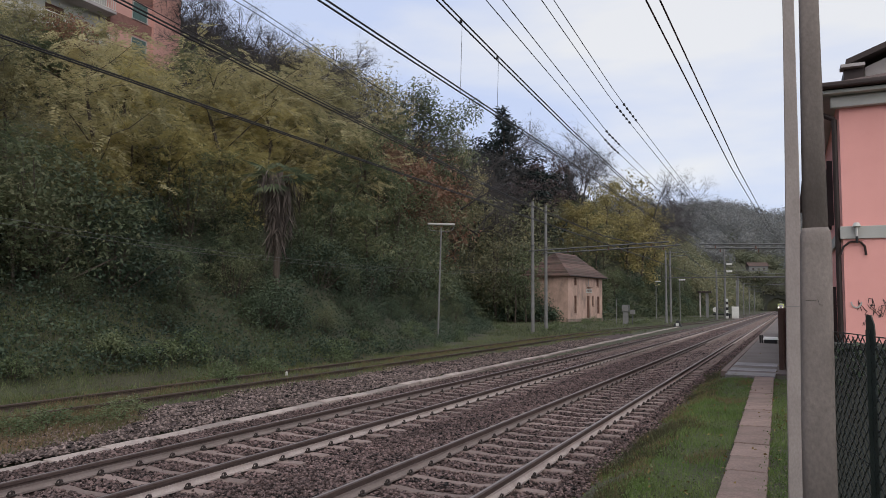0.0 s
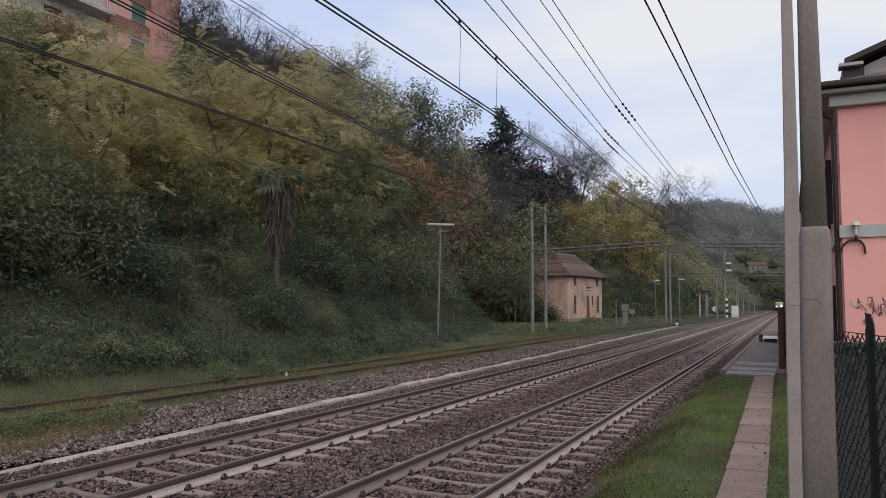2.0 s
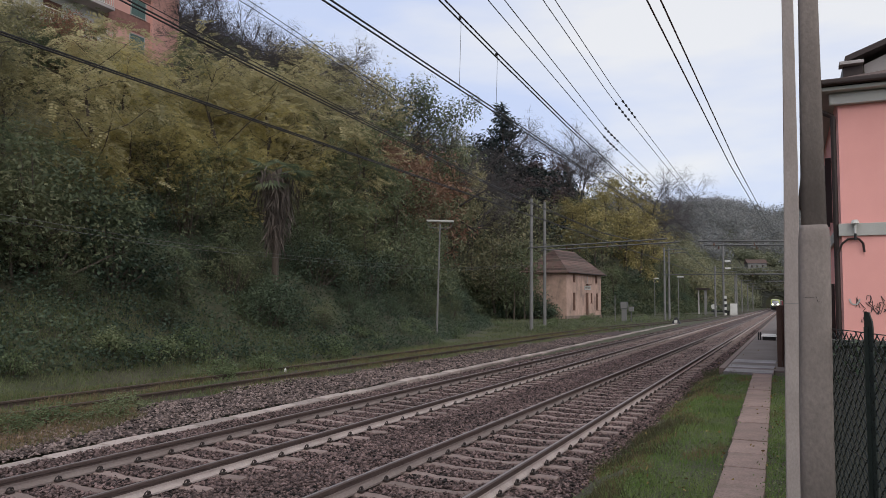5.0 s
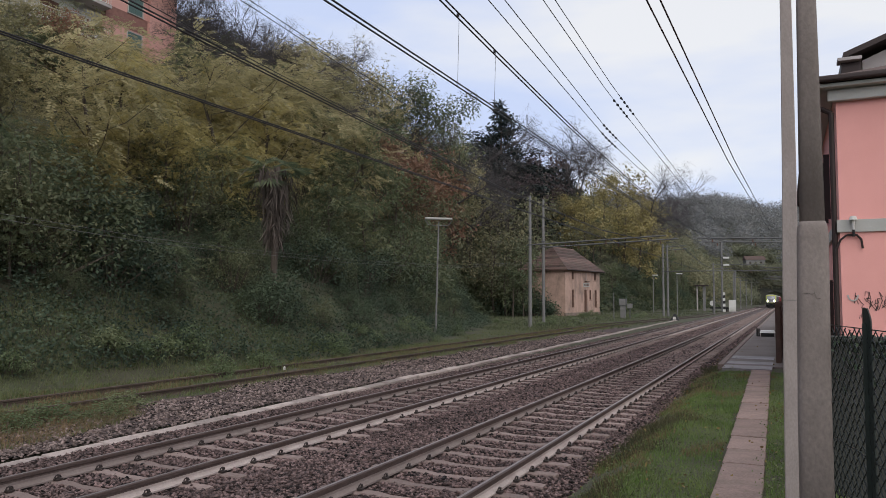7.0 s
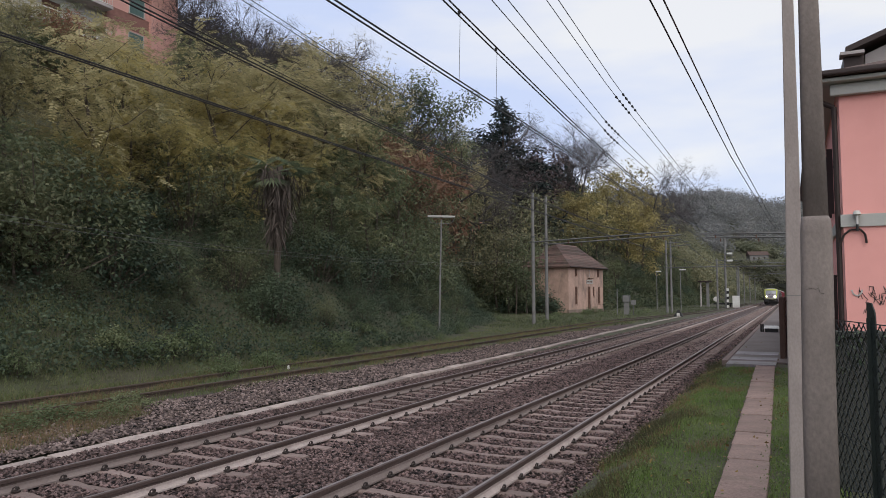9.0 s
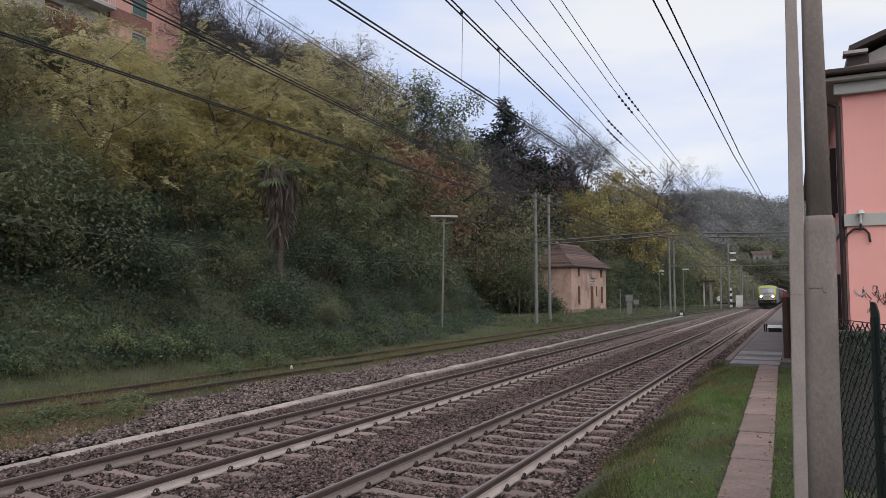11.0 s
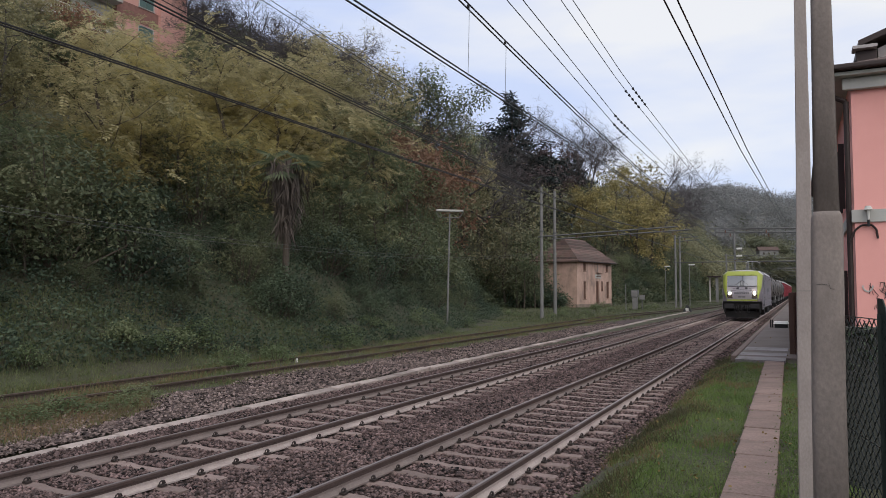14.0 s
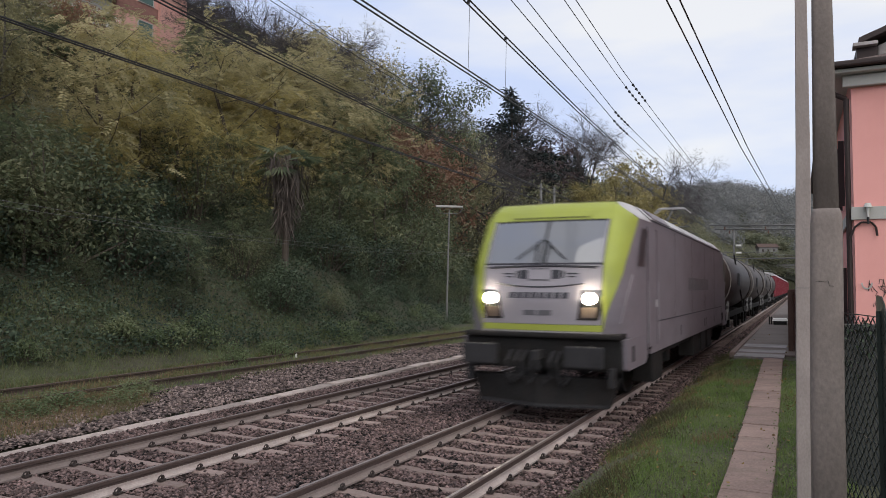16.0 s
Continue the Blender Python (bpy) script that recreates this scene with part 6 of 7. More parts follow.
for xx, table in ((-3.91, near_m), (-7.445, far_m)):
    for yy in (8.65, 10.0, 24.0, 30.0, 40.0) if xx > -5 else (26.0, 34.0, 44.0):
        zt = float(np.interp(yy, [q[1] for q in table], [q[2] for q in table]))
        d = thing("dropper", (xx, yy, 5.06), "thin vertical dropper between messenger and contact wire", "dropper", "droppers")
        part("strand", tubed((.0, 0, 0), (.02, 0, zt - 5.06), .003, n=5), M_WIRE, d)
        part("clamp", boxed(-.012, .012, -.016, .016, zt - 5.08, zt - 5.04), M_WIRE, d)
for dz, dx in ((0, 0), (-.1, 0)):
    wire("feeder wire above the far line", [(-8.6 + dx, -20, 8.4 + dz), (-8.6 + dx, 9.7, 7.6 + dz), (-8.6 + dx, 13.6, 7.33 + dz), (-8.6 + dx, 17.4, 7.2 + dz), (-8.6, 35, 6.95), (-8.55, 57.6, 7.1)], .008)
feeders = [[(-5, -8, 9.2), (-5, 12.2, 7.95), (-5, 22.6, 7.3), (-4.7, 40, 6.9), (-4.3, 57.6, 6.95)], [(-4.3, -8, 8.35), (-4.67, 12.2, 7.9), (-5.04, 22.6, 7.67), (-4.7, 40, 7.1), (-4.2, 57.6, 7.0)],
           [(-4.5, -8, 10.3), (-4.5, 14, 8.58), (-4.5, 20.7, 8.17), (-4.1, 40, 7.25), (-3.6, 57.6, 7.0)], [(-4.0, -8, 9.3), (-4.23, 14, 8.52), (-4.36, 20.7, 8.32), (-4.0, 40, 7.4), (-3.5, 57.6, 7.0)]]
for pts in feeders:
    wire("feeder wire hung between strings of insulators", pts, .0095)
    P = np.array(pts)
    for k in range(5):
        y = (21.3 if pts[0][2] > 9.25 or pts[0][0] > -4.2 else 22.0) + k * .42 + (.3 if pts[0][0] > -4.4 else 0)
        c = [float(np.interp(y, P[:, 1], P[:, a])) for a in (0, 2)]
        ins = thing("insulator", (c[0], y, c[1]), "dark disc insulator on a feeder wire", "insulator", "insulators")
        part("disc", tubed((0, -.07, 0), (0, .07, 0), .038, .022, 10), M_WIRE, ins)
for dx in (0, .14):
    wire("pair of cables running to the mast by the platform", [(-1.6 + dx, -6, 5.9), (-1.36 + dx, 8, 5.65), (-1.17 + dx, 18.2, 5.53), (-.8 + dx, 38, 5.85), (-.4 + dx, 57.6, 6.55)], .0105)
for dz in (0, -.12):
    wire("telephone wire along the foot of the bank", [(-15.5, -6, 5.0 + dz), (-15.5, 9.94, 4.05 + dz), (-15.5, 14.75, 3.8 + dz), (-15.6, 24, 3.75 + dz), (-15.8, 34, 3.95 + dz), (-19.1, 57.6, 5.3 + dz)], .006, mat=M_PALEWIRE)


# ---------------------------------------------------------------- the palm in the wood
def palm():
    x, y = -19.75, 24.7
    g = ground_z(x, y)
    top = EYE[2] + .228 * y
    p = thing("palm_tree", (x, y, g), "fan palm with a skirt of dead hanging fronds", "tree")
    part("trunk", tubed((0, 0, -.5), (.1, 0, top - g), .15, .13, 9), M_BARK, p)
    rng = np.random.default_rng(4)
    fr, dead = [], []
    for k in range(13):
        a = rng.uniform(0, 6.28)
        e = rng.uniform(-.9, .45)
        d = Vector((math.cos(a) * math.cos(e), math.sin(a) * math.cos(e), math.sin(e)))
        c = Vector((.1, 0, top - g)) + d * rng.uniform(.7, 1.1)
        side = d.cross(Vector((0, 0, 1))).normalized()
        up = side.cross(d)
        for j in range(16):
            t = (j / 15 - .5) * 3.6
            tip = c + (d * math.cos(t) + side * math.sin(t)) * .85 + Vector((0, 0, -.2 * abs(t)))
            w = (-d * math.sin(t) + side * math.cos(t)) * .045
            mid = c.lerp(tip, .5) + up * .03
            fr.append([c, mid + w, tip, mid - w])
    for k in range(1200):
        a = rng.uniform(0, 6.28)
        z = top - g - .1 - 3.0 * rng.uniform() ** 1.3
        r = .15 + 1.3 * rng.uniform() * max(.15, .85 - .27 * (top - g - z) + .22 * math.sin(a * 3 + z * 2))
        c = Vector((math.cos(a) * r, math.sin(a) * r, z))
        tip = c + Vector((rng.normal(0, .22), rng.normal(0, .22), -rng.uniform(.3, 1.0)))
        w = Vector((math.sin(a), -math.cos(a), 0)) * .03
        mid = c.lerp(tip, .5)
        dead.append([c, mid + w, tip, mid - w])
    many_polys("fronds", np.array([[tuple(v) for v in q] for q in fr]), F_GREEN, p, "spiky green fan fronds")
    many_polys("dead_skirt", np.array([[tuple(v) for v in q] for q in dead]), M_THATCH, p, "hanging grey-brown dead fronds")
    return p


palm()


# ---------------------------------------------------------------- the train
# One silver paint in two copies: shaded for the sides, lit for the front.
M_SHADED_SILVER = surface("shaded_silver_grey_paint", (0.186, 0.164, 0.186), .55, .18, 1.2, 50, .04, spec=.35, tint=(.13, .112, .124), tint_scale=.9, stretch=(1, 1, 2))
M_LIT_SILVER = surface("lit_silver_paint", (0.30, 0.275, 0.298), .45, .08, 1.5, 50, .03, spec=.45, tint=(.27, .25, .27), tint_scale=1.4, tint_amount=.5)
M_SIDEGLASS = surface("dark_side_glass", (.03, .028, .032), .35, .1, 2, 30, 0, spec=.3)
M_LAMPGLASS = glassy("brownish_lamp_glass", (.10, .075, .06), .2)
M_NUMBER = surface("grey_number_paint", (0.12, 0.115, 0.125), .6, .1, 3, 40, 0)
M_LIME = surface("lime_paint", (0.335, 0.375, 0.062), .45, .1, 1.0, 50, .03, spec=.4, tint=(.30, .33, .085), tint_scale=1.2)
M_ROOFGREY = surface("pale_roof_paint", (0.48, 0.465, 0.475), .5, .15, 1.5, 40, .05, tint=(.33, .315, .31))
M_UNDER = surface("grimy_black_underframe", (0.019, 0.018, 0.018), .85, .4, 3, 30, .2, spec=.15, tint=(.028, .023, .021), tint_scale=2)
M_BUFFER = surface("dark_buffer_steel", (0.034, 0.033, 0.035), .7, .3, 4, 40, .1, spec=.15)
# Pale bluish base adds to the sky reflection in the glass.
M_SCREEN = glassy("windscreen", (.15, .155, .175), .05)
M_HEADLIGHT = glowing("headlight", (1.0, .88, .68), 160)
M_HOUSING = glassy("dark_lamp_housing", (.02, .018, .018), .15)
M_TANK = surface("grimy_tank_paint", (0.07, 0.056, 0.05), .55, .5, 1.0, 30, .08, tint=(.04, .030, .026), tint_scale=.6, tint_amount=.9, stretch=(1, 1.2, .35))
M_TANKBAND = surface("pale_tank_end", (0.33, 0.31, 0.29), .6, .2, 1.5, 30, .08, tint=(.2, .17, .15))
M_RED = surface("faded_red_wagon_paint", (0.21, 0.028, 0.042), .6, .25, 1.2, 30, .08, tint=(.12, .022, .03))
M_LOGO = surface("dark_grey_lettering", (0.035, 0.034, 0.042), .6, .1, 3, 40, 0)


NOSE = [(1.0, .06), (1.29, .05), (1.9, .0), (2.48, .13), (2.85, .36), (3.2, .62), (3.45, .80), (3.56, .95), (3.6, 1.1)]
LIME_EDGE = [(1.36, 1.0), (1.5, 1.04), (1.75, 1.17), (2.07, 1.36), (2.34, 1.5), (3.14, 1.72), (3.3, 1.74), (3.42, 1.5), (3.6, 1.1)]


def nose(u, z, out=0.0):
    """A place on the cab's skin at z above the rail: u to 1 is half the front, to 2 the rounded corner, to 3 the side."""
    s, a = (1 if u >= 0 else -1), abs(u)
    wide = along([(3.33, 1.43), (3.6, 1.17)], z)
    half = min(1.05, wide - .1)
    y = along(NOSE, z)
    if a <= 1:
        return (u * half, y + .1 * u * u - out, z)
    t = min(1.0, a - 1) * math.pi / 2
    x, y = half + (wide - half) * math.sin(t), y + .1 + .9 * (1 - math.cos(t))
    if a > 2:
        y += (2.3 - y) * (a - 2)
    return (s * (x + out * math.sin(t)), y - out * math.cos(t), z)


def patch(u0, u1, z0, z1, nu, nz, out=0.0, skew=None):
    bm = bmesh.new()
    g = []
    for j in range(nz + 1):
        z = z0 + (z1 - z0) * j / nz
        a, b = skew(z) if skew else (u0, u1)
        g.append([bm.verts.new(nose(a + (b - a) * i / nu, z, out)) for i in range(nu + 1)])
    for j in range(nz):
        for i in range(nu):
            bm.faces.new((g[j][i], g[j][i + 1], g[j + 1][i + 1], g[j + 1][i]))
    return bm


def flip_if(bm, back):
    if back is not None:
        bmesh.ops.transform(bm, matrix=back, verts=bm.verts[:])
    return bm


def cab_end(loco, back, lit):
    """One driving end; back turns it round for the rear."""
    def put(name, bm, mat, label="", parent=loco, smooth=False):
        return part(name, flip_if(bm, back), mat, parent, label, smooth)
    face = put("front_panel", patch(-.985, .985, 1.475, 2.46, 24, 12, .004), M_LIT_SILVER, "silver-grey front panel, frontal light in its brighter paint", smooth=True)
    put("front_edge", patch(-1, 1, 1.365, 1.47, 20, 3, .004), M_LIME, "lime-green lower edge", smooth=True)
    put("sill", patch(-1, 1, 1.25, 1.36, 20, 2, .0), M_LIT_SILVER, smooth=True)
    put("panel_joint", patch(-1, 1, 2.455, 2.492, 20, 1, .0), M_LOGO, smooth=True)
    screen = put("windscreen", patch(-.955, .955, 2.495, 3.235, 20, 8, -.012), M_SCREEN, "reflecting windscreen with sky sheen in its base colour", smooth=True)
    put("screen_seal", patch(-.97, .97, 3.236, 3.262, 20, 1, -.004), M_BLACK, "", screen)
    for s in (-1, 1):
        put("screen_seal", patch(s * .955, s * .985, 2.495, 3.25, 2, 8, -.004), M_LIT_SILVER, "thin grey screen surround", screen)
    put("hood", patch(-1, 1, 3.262, 3.6, 26, 9), M_LIME, "lime-green roof edge above the windscreen", smooth=True)
    put("hood_panel", patch(0, 0, 3.31, 3.47, 16, 3, .022, lambda z: (-.80 + (3.47 - z) * .9, .80 - (3.47 - z) * .9)), M_LIME)
    put("hood_joint", patch(0, 0, 3.296, 3.31, 16, 1, .012, lambda z: (-.66, .66)), M_LOGO)
    for s in (-1, 1):
        put("pillar", patch(0, 0, 1.365, 3.6, 12, 30, .0, lambda z, s=s: (s * 1.0 if z > 2.46 else s * .985, s * along(LIME_EDGE, z))), M_LIME, "lime-green corner pillar", smooth=True)
        put("pillar_joint", patch(s * .988, s * 1.0, 1.37, 3.26, 1, 12, .006), M_LOGO)
        put("lamp_housing", patch(0, 0, 1.55, 2.04, 6, 6, .012, lambda z, s=s: (s * (.615 + .075 * (z - 1.55) / .49), s * (.985 - .05 * max(0, 1.7 - z) / .15))), M_HOUSING, "dark headlight housing", smooth=True)
        put("lower_lamp", patch(0, 0, 1.585, 1.76, 4, 3, .02, lambda z, s=s: (s * .665, s * .915)), M_LAMPGLASS, "grey-brown lower lamp glass", smooth=True)
        c = nose(s * .82, 1.9, .02)
        put("headlight", tubed((s * .86, c[1] + .06, 1.9), (s * .86, c[1] - .03, 1.9), .098, .092, 22), M_HEADLIGHT if lit else M_HOUSING, "glowing round headlight")
        side = put("cab_side", patch(0, 0, 1.25, 3.3, 16, 24, .0, lambda z, s=s: (s * along(LIME_EDGE, z), s * 3.0)), M_SHADED_SILVER, "silver-grey cab side", smooth=True)
        put("side_window", patch(0, 0, 2.46, 3.14, 6, 5, .006, lambda z, s=s: (s * (1.93 + .0 * z), s * (2.42 + .12 * (z - 2.46)))), M_SIDEGLASS, "narrow dark side window", side)
        put("grab_rail", rod([Vector(nose(s * (1.42 + .3 * k / 6), 1.5 + .8 * k / 6, .03)) for k in range(7)], .009, 5), M_LIT_SILVER, "pale curved grab rail", side)
        bm = bmesh.new()
        outline = [(.16, 1.245), (.2, .78), (.34, .74), (1.72, .74), (1.92, .82), (1.92, .95), (2.26, .95), (2.26, 1.245)]
        rings = [[bm.verts.new((s * x, y, z)) for y, z in outline] for x in (1.30, 1.42)]
        for k in range(8):
            bm.faces.new((rings[0][k], rings[0][(k + 1) % 8], rings[1][(k + 1) % 8], rings[1][k]))
        bm.faces.new(rings[0])
        bm.faces.new(rings[1][::-1])
        skirt = put("skirt", bm, M_SHADED_SILVER, "grey lower skirt")
        put("cab_step", boxed(s * 1.43 - .012, s * 1.43 + .006, 1.96, 2.24, .96, 1.22, .004), M_UNDER, "dark step recess", skirt)
        put("jack_plate", boxed(s * 1.42 - .008, s * 1.42 + .006, .62, .78, .86, 1.12, .004), M_UNDER, "", skirt)
        put("roof_corner", patch(0, 0, 3.302, 3.6, 12, 8, .0, lambda z, s=s: (s * along(LIME_EDGE, z), s * 3.0)), M_ROOFGREY, "pale slanting roof corner behind the lime edge", smooth=True)
    # roof of the cab behind the hood
    bm = bmesh.new()
    g = []
    for y in (1.08, 1.6, 2.3):
        k = min(1, (y - 1.0) / 1.3)
        w0 = 1.06 + .10 * k
        g.append([bm.verts.new(v) for v in ((-w0, y + .1 * (1 - k), 3.6 + .02 * k), (-.5, y, 3.6 + .1 * k), (.5, y, 3.6 + .1 * k), (w0, y + .1 * (1 - k), 3.6 + .02 * k))])
    for j in range(2):
        for i in range(3):
            bm.faces.new((g[j][i], g[j][i + 1], g[j + 1][i + 1], g[j + 1][i]))
    put("cab_roof", bm, M_ROOFGREY, "pale cab roof", smooth=False)
    # grille under the windscreen, lettering as plain bars
    for s in (-1, 1):
        put("vent", patch(s * .20, s * .34, 2.225, 2.375, 3, 2, .010), M_LOGO, "dark vent", face)
        put("vent_rim", patch(s * .36, s * .40, 2.24, 2.36, 2, 2, .010), M_BUFFER, "", face)
        put("vent_slot", patch(s * .44, s * .62, 2.30, 2.325, 4, 1, .010), M_LOGO, "", face)
        put("vent_slot", patch(s * .46, s * .58, 2.25, 2.27, 4, 1, .010), M_BUFFER, "", face)
    put("plate", patch(-.16, .16, 2.215, 2.38, 3, 2, .012), M_LIT_SILVER, "", face)
    for z in (2.20, 2.385):
        put("plate_edge", patch(-.17, .17, z, z + .012, 3, 1, .014), M_LOGO, "", face)
    for z, u, bow in ((2.425, .93, .02), (2.405, .88, .03), (2.15, .72, -.06)):
        bm = rod([nose(-u + 2 * u * i / 12, z + bow * (1 - (2 * i / 12 - 1) ** 2), .012) for i in range(13)], .012, 5)
        put("handrail", bm, M_LOGO, "thin curved dark handrail", face)
    for k in range(8):
        u = -.50 + k * .126
        put("lettering", patch(u, u + .094, 1.90, 2.0, 2, 2, .010, lambda z, u=u: (u + .15 * (z - 1.9), u + .094 + .15 * (z - 1.9))), M_LOGO, "dark grey lettering bar", face)
    for u0, u1 in ((-.25, -.045), (-.01, .21)):
        put("lettering", patch(u0, u1, 1.615, 1.705, 2, 2, .010), M_NUMBER, "grey number bar", face)
    # wipers and the reflection-free middle post
    put("screen_post", patch(-.012, .03, 2.495, 3.235, 2, 6, .0), M_BLACK, "dark middle post of the windscreen", screen)
    for s, reach in ((-1, .42), (1, .40)):
        bm = bmesh.new()
        tube(bm, nose(s * .08, 2.5, .03), nose(s * .10, 2.86, .04), .016, n=6)
        tube(bm, nose(s * .02, 2.9, .04), nose(s * reach, 2.56, .03), .012, n=6)
        put("wiper", bm, M_BLACK, "black wiper", screen)
    # buffer beam, buffers, hook, hoses, plough
    put("buffer_beam", boxed(-1.36, 1.36, .10, .75, .72, 1.245, .05), M_UNDER)
    put("beam_lip", boxed(-1.34, 1.36, -.02, .5, 1.25, 1.335, .03), M_UNDER, "black ledge above the buffer beam")
    for s in (-1, 1):
        bm = boxed(s * .88 - .31, s * .88 + .31, -.42, -.36, .82, 1.16, .03)
        b = put("buffer", bm, M_BUFFER, "dark rectangular buffer plate")
        put("buffer_stem", tubed((s * .88, -.36, 1.0), (s * .88, .15, 1.0), .12, .15, 12), M_UNDER, "", b)
        put("bracket", boxed(s * 1.22 - .05, s * 1.22 + .05, -.05, .12, .5, .8, .015), M_BUFFER, "dark step bracket below the beam")
    put("hook", boxed(-.07, .07, -.2, .15, .9, 1.05, .02), M_BUFFER)
    put("coupling", rod([(-.04, -.18, .95), (-.07, -.2, .75), (.0, -.2, .62), (.07, -.2, .75), (.04, -.18, .95)], .026), M_BUFFER, "hanging screw coupling")
    for k, xx in enumerate((-.5, -.36, -.24, .24, .36, .5)):
        pts = [(xx, .1, 1.02), (xx - .02, -.1, .86), (xx + .03, -.13, .62), (xx + .10 * (-1) ** k, -.06, .5), (xx + .17 * (-1) ** k, .08, .62)]
        put("brake_hose", rod(pts, .026), M_BUFFER, "dark rubber brake hose")
    bm = bmesh.new()
    v = [bm.verts.new(q) for q in ((-1.28, .25, .6), (0, -.02, .6), (1.28, .25, .6), (-1.12, .2, .13), (0, -.1, .13), (1.12, .2, .13), (-1.28, .45, .6), (1.28, .45, .6), (-1.12, .4, .13), (1.12, .4, .13))]
    for f in ((0, 1, 4, 3), (1, 2, 5, 4), (0, 3, 8, 6), (2, 7, 9, 5), (3, 4, 5, 9, 8), (0, 6, 7, 2, 1)):
        bm.faces.new([v[i] for i in f])
    put("plough", bm, M_UNDER, "black track-clearing plough")
    put("plough_edge", rod([(-1.12, .19, .15), (0, -.11, .15), (1.12, .19, .15)], .03, 6), M_BUFFER, "worn plough edge")


def bogie(parent, y, base=2.6, wheel=.6, name="bogie"):
    bm = bmesh.new()
    for s in (-1, 1):
        box(bm, s * 1.0 - .06, s * 1.0 + .06, y - base / 2 - .5, y + base / 2 + .5, .55, .85, .03)
        for q in (-1, 1):
            box(bm, s * 1.05 - .14, s * 1.05 + .14, y + q * base / 2 - .2, y + q * base / 2 + .2, .42, .8, .03)
    box(bm, -1.0, 1.0, y - .25, y + .25, .55, .8, .03)
    b = part(name, bm, M_UNDER, parent)
    for q in (-1, 1):
        for s in (-1, 1):
            w = bmesh.new()
            tube(w, (s * .70, y + q * base / 2, wheel), (s * .835, y + q * base / 2, wheel), wheel, wheel, 24)
            part("wheel", w, M_BUFFER, b)
        part("axle", tubed((-.7, y + q * base / 2, wheel), (.7, y + q * base / 2, wheel), .08, n=8), M_UNDER, b)
    return b


def locomotive():
    L = 18.0
    lo = thing("locomotive", (TRACK_NEAR, 11.5, RAIL_TOP), "silver-grey electric locomotive with lime-green cab front, headlights lit", "locomotive")
    cab_end(lo, None, True)
    cab_end(lo, Matrix.Translation((0, L, 0)) @ Matrix.Rotation(math.pi, 4, 'Z'), False)
    for s in (-1, 1):
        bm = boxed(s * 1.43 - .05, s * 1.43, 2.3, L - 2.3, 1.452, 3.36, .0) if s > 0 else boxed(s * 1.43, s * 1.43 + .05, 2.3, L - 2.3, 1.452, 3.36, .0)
        body = part("body_side", bm, M_SHADED_SILVER, lo, "long flat grey body side with faint lettering")
        part("lower_side", boxed(s * 1.39 - .04, s * 1.39 + .04, 2.3, L - 2.3, .86, 1.436, .012), M_SHADED_SILVER, lo, "grey lower side panel")
        part("seam", boxed(s * 1.43 - .006, s * 1.43 + .006, 2.32, L - 2.32, 1.43, 1.452), M_LOGO, body)
        door = part("door", boxed(s * 1.43 - .03, s * 1.43 + .012, 1.95, 2.85, 1.0, 3.17, .01) if s > 0 else boxed(s * 1.43 - .012, s * 1.43 + .03, 1.95, 2.85, 1.0, 3.17, .01), M_SHADED_SILVER, lo, "cab door")
        for yy in (1.88, 2.93):
            part("door_handrail", tubed((s * 1.46, yy, 1.1), (s * 1.46, yy, 2.2), .008, n=6), M_LIT_SILVER, door)
        for edge in (1.93, 2.86):
            part("door_joint", boxed(s * 1.43 - .002, s * 1.43 + .014, edge, edge + .02, 1.0, 3.2), M_LOGO, door)
        part("latch", boxed(s * 1.445 - .006, s * 1.445 + .012, 2.7, 2.8, 1.72, 1.86, .004), M_ROOFGREY, door)
        for yy in (5.2, 8.0, 10.8, 13.4):
            part("panel_joint", boxed(s * 1.43 - .002, s * 1.43 + .003, yy, yy + .015, 1.46, 3.34), M_TANK, body)
        part("roof_edge", boxed(s * 1.43 - .004, s * 1.43 + .008, 2.32, L - 2.32, 3.335, 3.365), M_LOGO, body, "dark joint along the roof edge")
        for k in range(8):
            part("lettering", boxed(s * 1.43 - .004, s * 1.43 + .004, 7.4 + k * .54, 7.82 + k * .54, 2.02, 2.34), M_NUMBER, body, "faint grey lettering bar")
        for yy in (6.0, 10.6, 11.0, 13.2):
            part("panel_mark", boxed(s * 1.432 - .004, s * 1.432 + .004, yy, yy + .07, 1.0, 1.22), M_LOGO, body)
        for yy in (1.55, 7.5, 9.0, 10.5):
            part("underfloor_box", boxed(s * 1.2 - .2, s * 1.2 + .2, yy + 1.0, yy + 2.1, .30, .86, .03), M_UNDER, lo)
        bm = bmesh.new()
        v = [bm.verts.new(q) for q in ((s * 1.43, 2.3, 3.36), (s * 1.16, 2.3, 3.62), (s * 1.16, L - 2.3, 3.62), (s * 1.43, L - 2.3, 3.36))]
        bm.faces.new(v)
        part("roof_slope", bm, M_ROOFGREY, lo, "sloping pale roof flank")
        for k in range(6):
            y0, y1 = 2.7 + k * 2.15, 4.6 + k * 2.15
            bm = bmesh.new()
            q = [bm.verts.new((s * (x + o), y, z + o)) for o in (.0, .02) for x, z, y in ((1.40, 3.385, y0), (1.19, 3.588, y0), (1.19, 3.588, y1), (1.40, 3.385, y1))]
            for f in ((4, 5, 6, 7), (0, 1, 5, 4), (1, 2, 6, 5), (2, 3, 7, 6), (3, 0, 4, 7)):
                bm.faces.new([q[i] for i in f])
            part("roof_panel", bm, M_SHADED_SILVER if k == 0 else M_ROOFGREY, lo, "pale roof flank panel")
    bm = bmesh.new()
